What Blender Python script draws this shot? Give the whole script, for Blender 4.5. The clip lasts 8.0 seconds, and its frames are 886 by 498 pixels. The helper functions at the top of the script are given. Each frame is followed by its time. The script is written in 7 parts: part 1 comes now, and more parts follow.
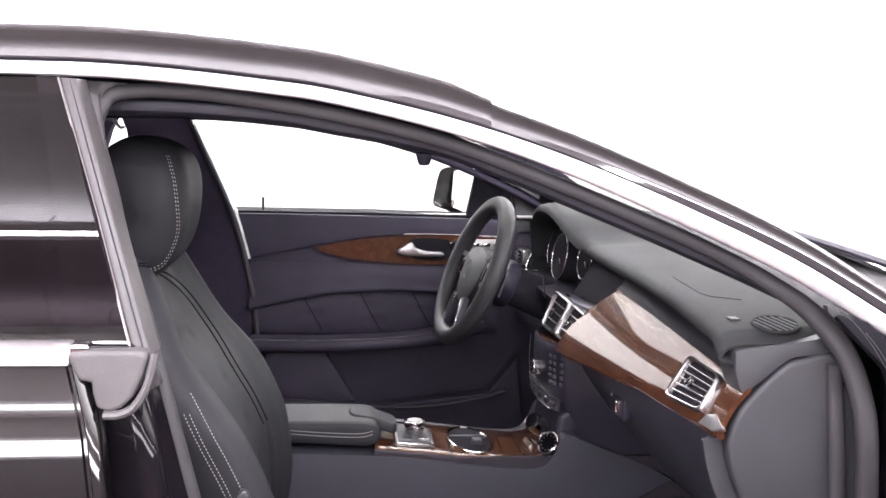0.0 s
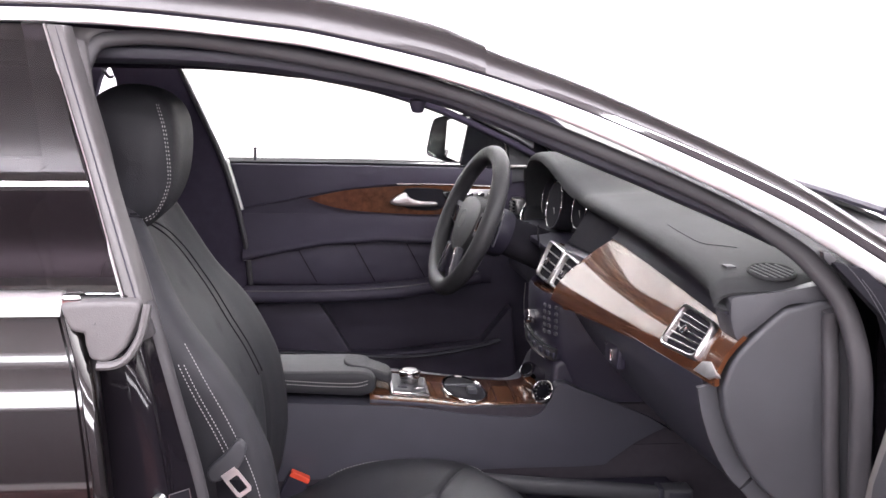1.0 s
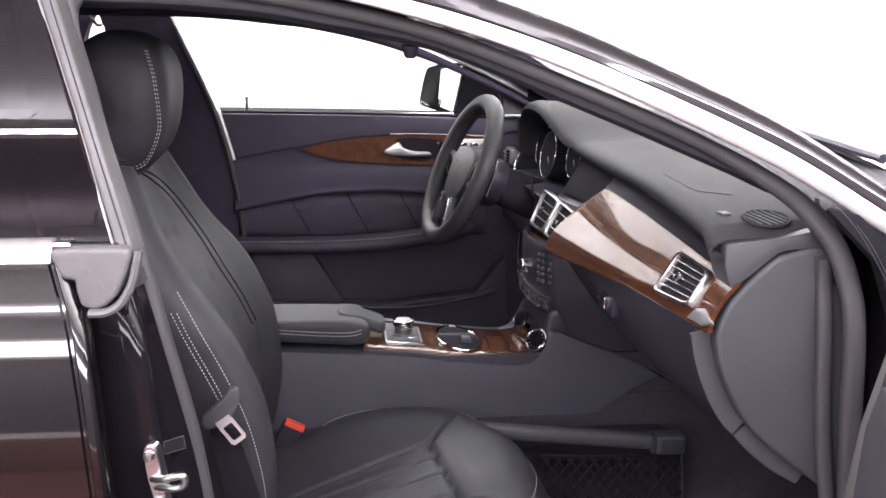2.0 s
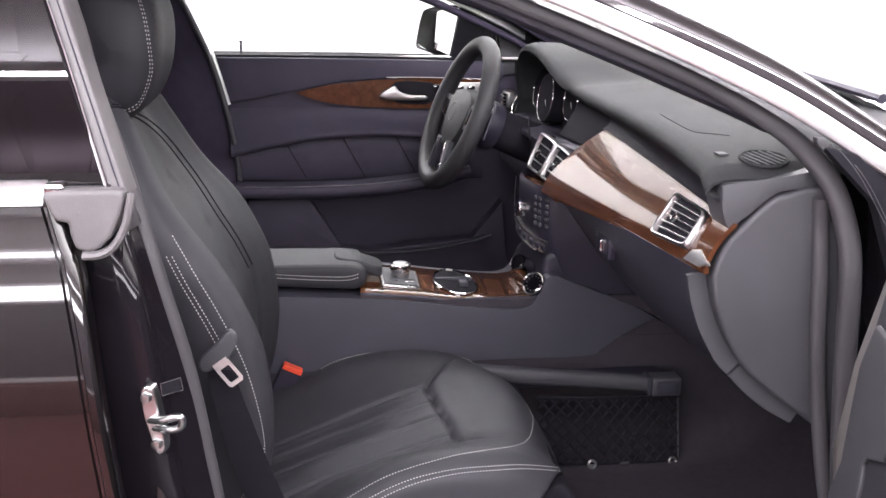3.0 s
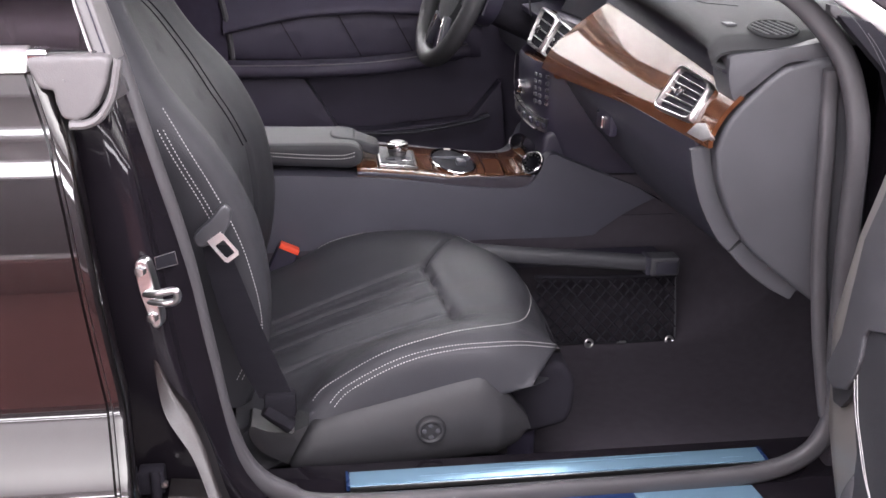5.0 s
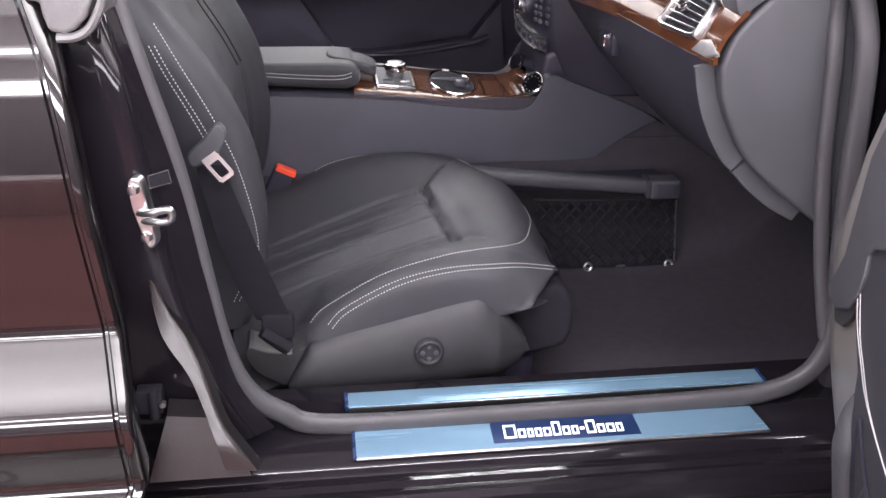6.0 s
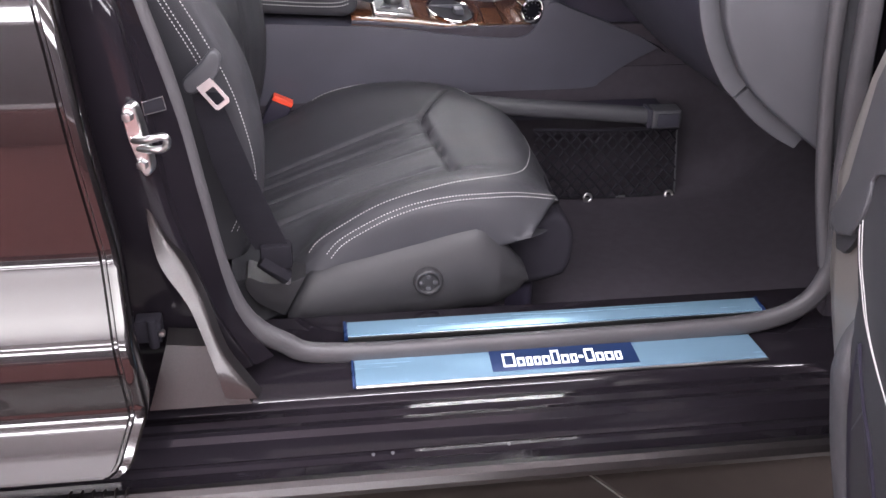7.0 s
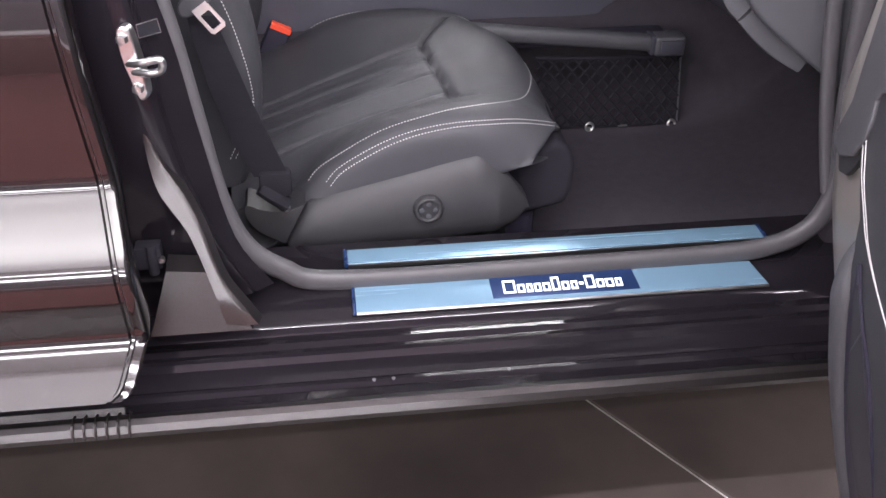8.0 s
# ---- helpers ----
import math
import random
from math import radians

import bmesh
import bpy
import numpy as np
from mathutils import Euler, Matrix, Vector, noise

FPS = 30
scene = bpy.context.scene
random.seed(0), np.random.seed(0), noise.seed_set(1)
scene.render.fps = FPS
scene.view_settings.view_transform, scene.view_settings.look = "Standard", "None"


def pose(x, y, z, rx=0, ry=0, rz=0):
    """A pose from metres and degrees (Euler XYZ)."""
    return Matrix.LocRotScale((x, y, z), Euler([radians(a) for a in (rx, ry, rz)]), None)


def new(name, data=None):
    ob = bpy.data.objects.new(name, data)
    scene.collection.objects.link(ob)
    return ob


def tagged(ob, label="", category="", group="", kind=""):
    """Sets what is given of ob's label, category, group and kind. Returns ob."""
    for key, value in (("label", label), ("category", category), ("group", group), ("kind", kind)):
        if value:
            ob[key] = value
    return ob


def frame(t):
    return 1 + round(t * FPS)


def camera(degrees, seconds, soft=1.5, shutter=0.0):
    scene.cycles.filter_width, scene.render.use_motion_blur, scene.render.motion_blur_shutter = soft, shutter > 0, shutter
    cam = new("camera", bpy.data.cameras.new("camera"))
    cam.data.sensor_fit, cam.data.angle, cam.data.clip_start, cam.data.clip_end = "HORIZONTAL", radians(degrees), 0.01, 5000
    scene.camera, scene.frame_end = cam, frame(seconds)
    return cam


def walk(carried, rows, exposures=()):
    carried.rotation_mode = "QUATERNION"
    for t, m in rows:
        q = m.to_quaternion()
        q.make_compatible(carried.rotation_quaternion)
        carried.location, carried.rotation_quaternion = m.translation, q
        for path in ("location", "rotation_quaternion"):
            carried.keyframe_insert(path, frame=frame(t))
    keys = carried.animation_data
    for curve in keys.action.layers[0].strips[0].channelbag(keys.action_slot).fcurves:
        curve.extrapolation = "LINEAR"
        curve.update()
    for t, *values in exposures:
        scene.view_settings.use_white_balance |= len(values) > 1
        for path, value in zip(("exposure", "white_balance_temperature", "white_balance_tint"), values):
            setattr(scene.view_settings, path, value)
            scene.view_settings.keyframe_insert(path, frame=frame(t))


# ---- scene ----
cam = camera(47.27, 8.0)
# seconds, place in metres, then yaw, pitch and roll in degrees
ROWS = [
    (0.0, 0.1762, -0.9753, 1.2019, -6.671, -6.718, -1.417),
    (0.5, 0.1760, -0.9716, 1.2005, -6.823, -7.983, -1.291),
    (1.0, 0.1764, -0.9656, 1.1975, -7.072, -9.474, -1.182),
    (1.5, 0.1769, -0.9616, 1.1933, -7.316, -10.769, -1.158),
    (3.0, 0.1817, -0.9571, 1.1822, -7.583, -15.121, -0.892),
    (3.5, 0.1833, -0.9543, 1.1778, -7.700, -16.614, -0.716),
    (4.0, 0.1826, -0.9508, 1.1729, -7.745, -18.072, -0.774),
    (4.5, 0.1827, -0.9457, 1.1669, -7.708, -19.686, -0.903),
    (6.0, 0.1852, -0.9289, 1.1438, -7.781, -25.487, -1.055),
    (6.5, 0.1860, -0.9247, 1.1379, -7.814, -27.650, -1.005),
    (7.0, 0.1856, -0.9249, 1.1330, -7.897, -29.156, -0.994),
    (7.5, 0.1867, -0.9274, 1.1279, -7.890, -30.794, -0.898),
    (8.0, 0.1889, -0.9278, 1.1190, -7.847, -32.702, -0.772),
]
walk(cam, [(t, pose(x, y, z, 90 + pitch, roll, yaw)) for t, x, y, z, yaw, pitch, roll in ROWS],
     exposures=((0.0, 0.25), (3.5, 0.29), (6.0, 0.58), (8.0, 0.70)))

# ---- light: a bright white showroom with rows of ceiling tubes ----
world = bpy.data.worlds.new("showroom_air")
scene.world = world
world.use_nodes = True
world.node_tree.nodes["Background"].inputs["Color"].default_value = (1.0, 0.97, 1.02, 1)
world.node_tree.nodes["Background"].inputs["Strength"].default_value = 0.2


def tube_light(x, y, z, length, width, watts):
    lamp = bpy.data.lights.new("tube_glow", "AREA")
    lamp.shape, lamp.size, lamp.size_y = "RECTANGLE", length, width
    lamp.energy, lamp.color = watts, (0.98, 0.95, 1.025)
    ob = new("tube_glow", lamp)
    ob.matrix_world = pose(x, y, z)
    return ob


LIGHT_ROWS = ((-2.9, 125, 0.08), (-1.38, 215, 0.06), (2.9, 25, 0.09), (4.6, 260, 0.16))
for row_y, watts, wide in LIGHT_ROWS:
    tube_light(0.6, row_y, 3.06, 9.0, wide, watts)
    # upward lamps added over each row to brighten ceiling, roof and rear glass
    tube_light(0.6, row_y, 3.15, 9.0, 0.15, 100 if row_y < 0 else (650 if row_y < 4 else 270)).matrix_world = pose(0.6, row_y, 3.15, 180, 0, 0)
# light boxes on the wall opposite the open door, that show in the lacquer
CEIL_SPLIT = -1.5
WALL_BOXES = ((1.235, 0.15, 78), (1.575, 0.035, 24))
for box_z, tall, watts in WALL_BOXES:
    tube_light(0.6, -3.46, box_z, 9.0, tall, watts).matrix_world = pose(0.6, -3.46, box_z, 90, 0, 0)

# ---- materials ----
def shade(name, color, rough=0.5, metal=0.0, color2=None, scale=30.0, bump=0.0, bump_scale=400.0, coat=0.0, rough_var=0.08,
          stretch=(1, 1, 1), cells=False, spec=0.5, coat_ior=1.5, coat_rough=0.05):
    m = bpy.data.materials.new(name)
    m.use_nodes = True
    nt = m.node_tree
    b = nt.nodes["Principled BSDF"]
    b.inputs["Metallic"].default_value = metal
    b.inputs["Coat Weight"].default_value = coat
    b.inputs["Coat Roughness"].default_value = coat_rough
    b.inputs["Coat IOR"].default_value = coat_ior
    b.inputs["Specular IOR Level"].default_value = spec
    tc = nt.nodes.new("ShaderNodeTexCoord")
    mp = nt.nodes.new("ShaderNodeMapping")
    mp.inputs["Scale"].default_value = stretch
    nt.links.new(tc.outputs["Object"], mp.inputs["Vector"])
    n1 = nt.nodes.new("ShaderNodeTexNoise")
    n1.inputs["Scale"].default_value = scale
    n1.inputs["Detail"].default_value = 6
    nt.links.new(mp.outputs["Vector"], n1.inputs["Vector"])
    ramp = nt.nodes.new("ShaderNodeValToRGB")
    ramp.color_ramp.elements[0].position, ramp.color_ramp.elements[1].position = 0.3, 0.7
    c2 = color2 or tuple(c * 1.18 for c in color)
    ramp.color_ramp.elements[0].color, ramp.color_ramp.elements[1].color = (*color, 1), (*c2, 1)
    nt.links.new(n1.outputs["Fac"], ramp.inputs["Fac"])
    nt.links.new(ramp.outputs["Color"], b.inputs["Base Color"])
    n2 = nt.nodes.new("ShaderNodeTexNoise")
    n2.inputs["Scale"].default_value = 6.0
    n2.inputs["Detail"].default_value = 4
    nt.links.new(mp.outputs["Vector"], n2.inputs["Vector"])
    mr = nt.nodes.new("ShaderNodeMapRange")
    mr.inputs["To Min"].default_value, mr.inputs["To Max"].default_value = max(rough - rough_var, 0.01), rough + rough_var
    nt.links.new(n2.outputs["Fac"], mr.inputs["Value"])
    nt.links.new(mr.outputs["Result"], b.inputs["Roughness"])
    if bump:
        n3 = nt.nodes.new("ShaderNodeTexVoronoi" if cells else "ShaderNodeTexNoise")
        n3.inputs["Scale"].default_value = bump_scale
        nt.links.new(mp.outputs["Vector"], n3.inputs["Vector"])
        bp = nt.nodes.new("ShaderNodeBump")
        bp.inputs["Strength"].default_value = bump
        bp.inputs["Distance"].default_value = 0.0006
        nt.links.new(n3.outputs["Distance" if cells else "Fac"], bp.inputs["Height"])
        nt.links.new(bp.outputs["Normal"], b.inputs["Normal"])
    return m


def glass(name, tint, rough=0.0, ior=1.45):
    m = bpy.data.materials.new(name)
    m.use_nodes = True
    b = m.node_tree.nodes["Principled BSDF"]
    b.inputs["Base Color"].default_value = (*tint, 1)
    b.inputs["Transmission Weight"].default_value = 1.0
    b.inputs["Roughness"].default_value = rough
    b.inputs["IOR"].default_value = ior
    return m


# PAINT_IN, PLASTIC, PLASTIC_B, LINING, CONSOLE and HEADLINER have violet haze in their colour
PAINT = shade("black_metallic_lacquer", (0.013, 0.0110, 0.0122), 0.34, 0.85, color2=(0.017, 0.0145, 0.016), scale=900, coat=1.0, coat_ior=1.75, coat_rough=0.03, rough_var=0.04)
PAINT_D = shade("dull_black_lacquer", (0.022, 0.0185, 0.0195), 0.4, 0.7, color2=(0.028, 0.024, 0.025), scale=500, coat=1.0, coat_rough=0.24, coat_ior=1.52, rough_var=0.05)
PAINT_IN = shade("black_lacquer_door_frame", (0.0095, 0.008, 0.0105), 0.08, 0.0, scale=5, coat=0.3, spec=0.1, coat_rough=0.03, rough_var=0.03)
CHROME = shade("polished_chrome", (0.72, 0.71, 0.72), 0.08, 1.0, rough_var=0.04)
SATIN = shade("satin_aluminium", (0.45, 0.44, 0.44), 0.3, 1.0, scale=80, stretch=(1, 12, 12))
BRIGHT = shade("bright_anodised_trim", (0.80, 0.79, 0.80), 0.34, 1.0, scale=60, rough_var=0.02)
STRIP = shade("grey_pillar_trim", (0.105, 0.099, 0.101), 0.42, 0.1, scale=40)
LEATHER = shade("black_leather", (0.0315, 0.0314, 0.0362), 0.52, scale=8, bump=0.5, bump_scale=900, cells=True, rough_var=0.06, spec=0.35)
PLASTIC = shade("grained_soft_plastic", (0.0315, 0.0305, 0.0425), 0.5, scale=10, bump=0.35, bump_scale=1300, cells=True)
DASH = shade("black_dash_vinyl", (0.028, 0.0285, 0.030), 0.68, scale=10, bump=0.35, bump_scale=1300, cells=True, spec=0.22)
LINING = shade("black_door_leather", (0.0470, 0.0405, 0.0620), 0.55, scale=9, bump=0.45, bump_scale=1000, cells=True, spec=0.3)
PLASTIC_G = shade("grey_grained_plastic", (0.0525, 0.0525, 0.059), 0.48, scale=10, bump=0.35, bump_scale=1300, cells=True)
CONSOLE = shade("hazed_grey_plastic", (0.050, 0.0490, 0.0640), 0.5, scale=10, bump=0.35, bump_scale=1300, cells=True)
PLASTIC_L = shade("pale_grey_rubber", (0.125, 0.119, 0.122), 0.5, scale=18, color2=(0.165, 0.157, 0.160), bump=0.35, bump_scale=900, cells=True)
PLASTIC_B = shade("black_plastic", (0.0215, 0.019, 0.0325), 0.45, scale=12, bump=0.2, bump_scale=700)
RUBBER = shade("grey_rubber_seal", (0.052, 0.0495, 0.054), 0.5, scale=14, bump=0.25, bump_scale=500, rough_var=0.1)
PIANO = shade("black_gloss_panel", (0.006, 0.006, 0.008), 0.1, coat=0.6)
CARPET = shade("black_velour_carpet", (0.043, 0.038, 0.046), 0.95, scale=60, bump=1.0, bump_scale=1500, spec=0.1)
HEADLINER = shade("black_headliner_cloth", (0.044, 0.037, 0.057), 0.95, scale=40, bump=0.6, bump_scale=1400, spec=0.1)
WOOD = shade("burr_walnut", (0.062, 0.022, 0.0105), 0.22, color2=(0.120, 0.047, 0.022), scale=34, coat=1.0, coat_ior=1.52, coat_rough=0.02, stretch=(2.2, 0.7, 2.2), rough_var=0.05, spec=0.12)
THREAD = shade("white_thread", (0.50, 0.49, 0.485), 0.8, scale=300)
RED = shade("red_release_button", (0.72, 0.075, 0.035), 0.4, scale=60)
WEBBING = shade("black_seat_webbing", (0.013, 0.0122, 0.016), 0.85, spec=0.15, scale=30, bump=0.8, bump_scale=600, stretch=(1, 1, 6))
COVER = shade("black_grained_seat_plastic", (0.0250, 0.0245, 0.0270), 0.5, scale=12, bump=0.35, bump_scale=1300, cells=True, spec=0.4)
DARK = shade("matt_black_cloth", (0.0150, 0.0138, 0.0185), 0.85, scale=30, bump=0.4, bump_scale=900, spec=0.15)
# dash vinyl again, darkened for the shade below the pad
DASH_SHADED = shade("shaded_dash_vinyl", (0.0170, 0.0155, 0.0225), 0.62, scale=10, bump=0.35, bump_scale=1300, cells=True, spec=0.25)
BLUE = shade("blue_brushed_sill_plate", (0.215, 0.365, 0.495), 0.27, 0.55, color2=(0.222, 0.376, 0.508), scale=9, stretch=(0.5, 30, 30), rough_var=0.012)
NAVY = shade("navy_plate_field", (0.012, 0.028, 0.085), 0.3, 0.3, scale=30)
GLASS_T = glass("tinted_privacy_glass", (0.10, 0.082, 0.105), ior=1.6)
GLASS_C = glass("clear_window_glass", (0.90, 0.935, 0.875))
MIRROR = shade("mirror_glass", (0.85, 0.86, 0.86), 0.02, 1.0, rough_var=0.005)
TILE = shade("stone_tile", (0.049, 0.040, 0.0375), 0.17, color2=(0.084, 0.068, 0.062), scale=4, bump=0.12, bump_scale=90, rough_var=0.08)
GROUT = shade("pale_grout", (0.55, 0.52, 0.5), 0.9, scale=60)
WALL_W = shade("white_wall_paint", (0.82, 0.80, 0.80), 0.8, scale=4, bump=0.1, bump_scale=150)
WALL_G = shade("warm_grey_wall_paint", (0.33, 0.30, 0.29), 0.8, scale=4, bump=0.1, bump_scale=150)
RUG = shade("red_brown_carpet", (0.150, 0.057, 0.053), 0.95, color2=(0.19, 0.073, 0.067), scale=40, bump=0.6, bump_scale=500, spec=0.1)
DADO = shade("dark_brown_dado", (0.06, 0.045, 0.05), 0.6, scale=6, bump=0.2, bump_scale=60)
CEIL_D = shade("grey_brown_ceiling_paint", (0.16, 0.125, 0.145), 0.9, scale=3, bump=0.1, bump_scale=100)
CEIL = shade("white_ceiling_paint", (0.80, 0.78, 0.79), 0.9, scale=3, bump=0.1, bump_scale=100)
STEEL = shade("zinc_plated_steel", (0.55, 0.555, 0.56), 0.3, 1.0, scale=90)
SILVER = shade("bright_silver_trim", (0.72, 0.72, 0.72), 0.3, 0.8, scale=60)
SHUT = shade("grey_door_shut_face", (0.235, 0.222, 0.206), 0.32, 0.3, scale=12, coat=0.3)
RUBBER_B = shade("black_tyre_rubber", (0.018, 0.018, 0.019), 0.75, scale=40, bump=0.3, bump_scale=200)
WHITE_LIT = bpy.data.materials.new("white_lit_lettering")
WHITE_LIT.use_nodes = True
WHITE_LIT.node_tree.nodes["Principled BSDF"].inputs["Base Color"].default_value = (0.8, 0.8, 0.82, 1)
WHITE_LIT.node_tree.nodes["Principled BSDF"].inputs["Emission Color"].default_value = (0.9, 0.95, 1.0, 1)
WHITE_LIT.node_tree.nodes["Principled BSDF"].inputs["Emission Strength"].default_value = 0.8

# added unseen glow for the lacquer's soft highlights, brightest along its middle
ADDED_GLOW = bpy.data.materials.new("added_glow")
ADDED_GLOW.use_nodes = True
nt = ADDED_GLOW.node_tree
tc = nt.nodes.new("ShaderNodeTexCoord")
sp = nt.nodes.new("ShaderNodeSeparateXYZ")
rp = nt.nodes.new("ShaderNodeValToRGB")
nt.links.new(tc.outputs["Generated"], sp.inputs["Vector"])
nt.links.new(sp.outputs["Z"], rp.inputs["Fac"])
rp.color_ramp.interpolation = "B_SPLINE"
for pos, v in ((0.2, 0.12), (0.42, 0.75), (0.55, 1.0), (0.7, 0.6)):
    rp.color_ramp.elements.new(pos).color = (v, v * 0.96, v * 0.955, 1)
rp.color_ramp.elements[0].color = (0, 0, 0, 1)
rp.color_ramp.elements[-1].color = (0.03, 0.03, 0.03, 1)
b = nt.nodes["Principled BSDF"]
b.inputs["Base Color"].default_value = (0.75, 0.75, 0.75, 1)
nt.links.new(rp.outputs["Color"], b.inputs["Emission Color"])
b.inputs["Emission Strength"].default_value = 7.0

# ---- shape helpers ----
def finish(bm, smooth=40):
    bmesh.ops.recalc_face_normals(bm, faces=bm.faces)
    for f in bm.faces:
        f.smooth = smooth > 0
    for e in bm.edges:
        if len(e.link_faces) == 2 and e.calc_face_angle(0) > radians(smooth):
            e.smooth = False


def part(name, bm, material, parent=None, label="", smooth=40, fix=True):
    """One bmesh as one mesh object, under a thing or a part."""
    if fix:
        finish(bm, smooth)
    me = bpy.data.meshes.new(name)
    bm.to_mesh(me)
    bm.free()
    me.materials.append(material)
    ob = new(name, me)
    if parent:
        ob.parent = parent
    return tagged(ob, label)


def empty(name, label, category, **kw):
    return tagged(new(name), label, category, **kw)


def glide(points, n=8, closed=False):
    """A smooth curve through the points (Catmull-Rom)."""
    p = [Vector(q) for q in points]
    k = len(p)
    out = []
    for i in range(k if closed else k - 1):
        if closed:
            a, b, c, d = p[i - 1], p[i], p[(i + 1) % k], p[(i + 2) % k]
        else:
            a, b, c, d = p[max(i - 1, 0)], p[i], p[i + 1], p[min(i + 2, k - 1)]
        for j in range(n):
            t = j / n
            out.append(0.5 * ((2 * b) + (c - a) * t + (2 * a - 5 * b + 4 * c - d) * t * t + (3 * b - a - 3 * c + d) * t ** 3))
    if not closed:
        out.append(p[-1])
    return out


def grid(rows, close_u=False, close_v=False, cap=False):
    """A skin over rows of points (all of one length)."""
    bm = bmesh.new()
    vs = [[bm.verts.new(p) for p in r] for r in rows]
    nu, nv = len(vs), len(vs[0])
    for i in range(nu if close_u else nu - 1):
        for j in range(nv if close_v else nv - 1):
            q = (vs[i][j], vs[i][(j + 1) % nv], vs[(i + 1) % nu][(j + 1) % nv], vs[(i + 1) % nu][j])
            if len(set(q)) == 4:
                bm.faces.new(q)
    if cap:
        bm.faces.new(vs[0])
        bm.faces.new(vs[-1][::-1])
    return bm


def thick(bm, d):
    """Gives a skin real thickness: d along its normals."""
    bmesh.ops.recalc_face_normals(bm, faces=bm.faces)
    bmesh.ops.solidify(bm, geom=bm.faces[:], thickness=d)
    return bm


def sweep(path, profile, up=(0, 0, 1), closed=False, cap=True, scales=None):
    """Draws a closed 2D profile (sideways, upwards) along a path."""
    path = [Vector(p) for p in path]
    n = len(path)
    rows = []
    for i, p in enumerate(path):
        a = path[i - 1] if (i or closed) else p
        b = path[(i + 1) % n] if (i < n - 1 or closed) else p
        t = (b - a).normalized()
        s = t.cross(Vector(up))
        s = s.normalized() if s.length > 1e-4 else Vector((1, 0, 0))
        u = s.cross(t)
        k = scales[i] if scales else 1
        rows.append([p + s * (x * k) + u * (y * k) for x, y in profile])
    return grid(rows, close_u=closed, close_v=True, cap=cap and not closed)


def oval(rx, ry, n=12, power=2.0):
    out = []
    for i in range(n):
        a = 2 * math.pi * i / n
        c, s = math.cos(a), math.sin(a)
        out.append((rx * math.copysign(abs(c) ** (2 / power), c), ry * math.copysign(abs(s) ** (2 / power), s)))
    return out


def block(x0, x1, y0, y1, z0, z1, bevel=0.004, seg=2):
    bm = bmesh.new()
    bmesh.ops.create_cube(bm, size=1)
    for v in bm.verts:
        v.co = ((x0 + x1) / 2 + v.co.x * (x1 - x0), (y0 + y1) / 2 + v.co.y * (y1 - y0), (z0 + z1) / 2 + v.co.z * (z1 - z0))
    if bevel:
        bmesh.ops.bevel(bm, geom=bm.edges[:], offset=bevel, segments=seg, profile=0.6, affect="EDGES")
    return bm


def prism(outline, a, b, bevel=0.003, seg=2):
    """Extrudes an outline of 3D points by the vector from a to b."""
    bm = bmesh.new()
    d = Vector(b) - Vector(a)
    lo = [bm.verts.new(Vector(p)) for p in outline]
    hi = [bm.verts.new(Vector(p) + d) for p in outline]
    n = len(lo)
    bm.faces.new(lo)
    bm.faces.new(hi[::-1])
    for i in range(n):
        bm.faces.new((lo[i], hi[i], hi[(i + 1) % n], lo[(i + 1) % n]))
    bmesh.ops.recalc_face_normals(bm, faces=bm.faces)
    if bevel:
        edges = [e for e in bm.edges if e.calc_face_angle(0) > radians(50)]
        bmesh.ops.bevel(bm, geom=edges, offset=bevel, segments=seg, profile=0.6, affect="EDGES", clamp_overlap=True)
    return bm


def rod(a, b, r0, r1=None, n=20, bevel=0.0):
    a, b = Vector(a), Vector(b)
    bm = bmesh.new()
    bmesh.ops.create_cone(bm, cap_ends=True, segments=n, radius1=r0, radius2=r0 if r1 is None else r1, depth=(b - a).length)
    if bevel:
        edges = [e for e in bm.edges if e.calc_face_angle(0) > radians(60)]
        bmesh.ops.bevel(bm, geom=edges, offset=bevel, segments=2, profile=0.6, affect="EDGES")
    q = (b - a).to_track_quat("Z", "Y").to_matrix().to_4x4()
    bmesh.ops.transform(bm, matrix=Matrix.Translation((a + b) / 2) @ q, verts=bm.verts)
    return bm


def join(*bms):
    out = bmesh.new()
    for bm in bms:
        me = bpy.data.meshes.new("tmp")
        bm.to_mesh(me)
        bm.free()
        out.from_mesh(me)
        bpy.data.meshes.remove(me)
    return out


def ring(c, axis, r, tube, n=40, m=10):
    """A torus round the axis through c."""
    q = Vector(axis).to_track_quat("Z", "Y").to_matrix()
    rows = []
    for i in range(n):
        a = 2 * math.pi * i / n
        d = q @ Vector((math.cos(a), math.sin(a), 0))
        u = q @ Vector((0, 0, 1))
        rows.append([Vector(c) + d * (r + tube * math.cos(2 * math.pi * j / m)) + u * (tube * math.sin(2 * math.pi * j / m)) for j in range(m)])
    return grid(rows, close_u=True, close_v=True)


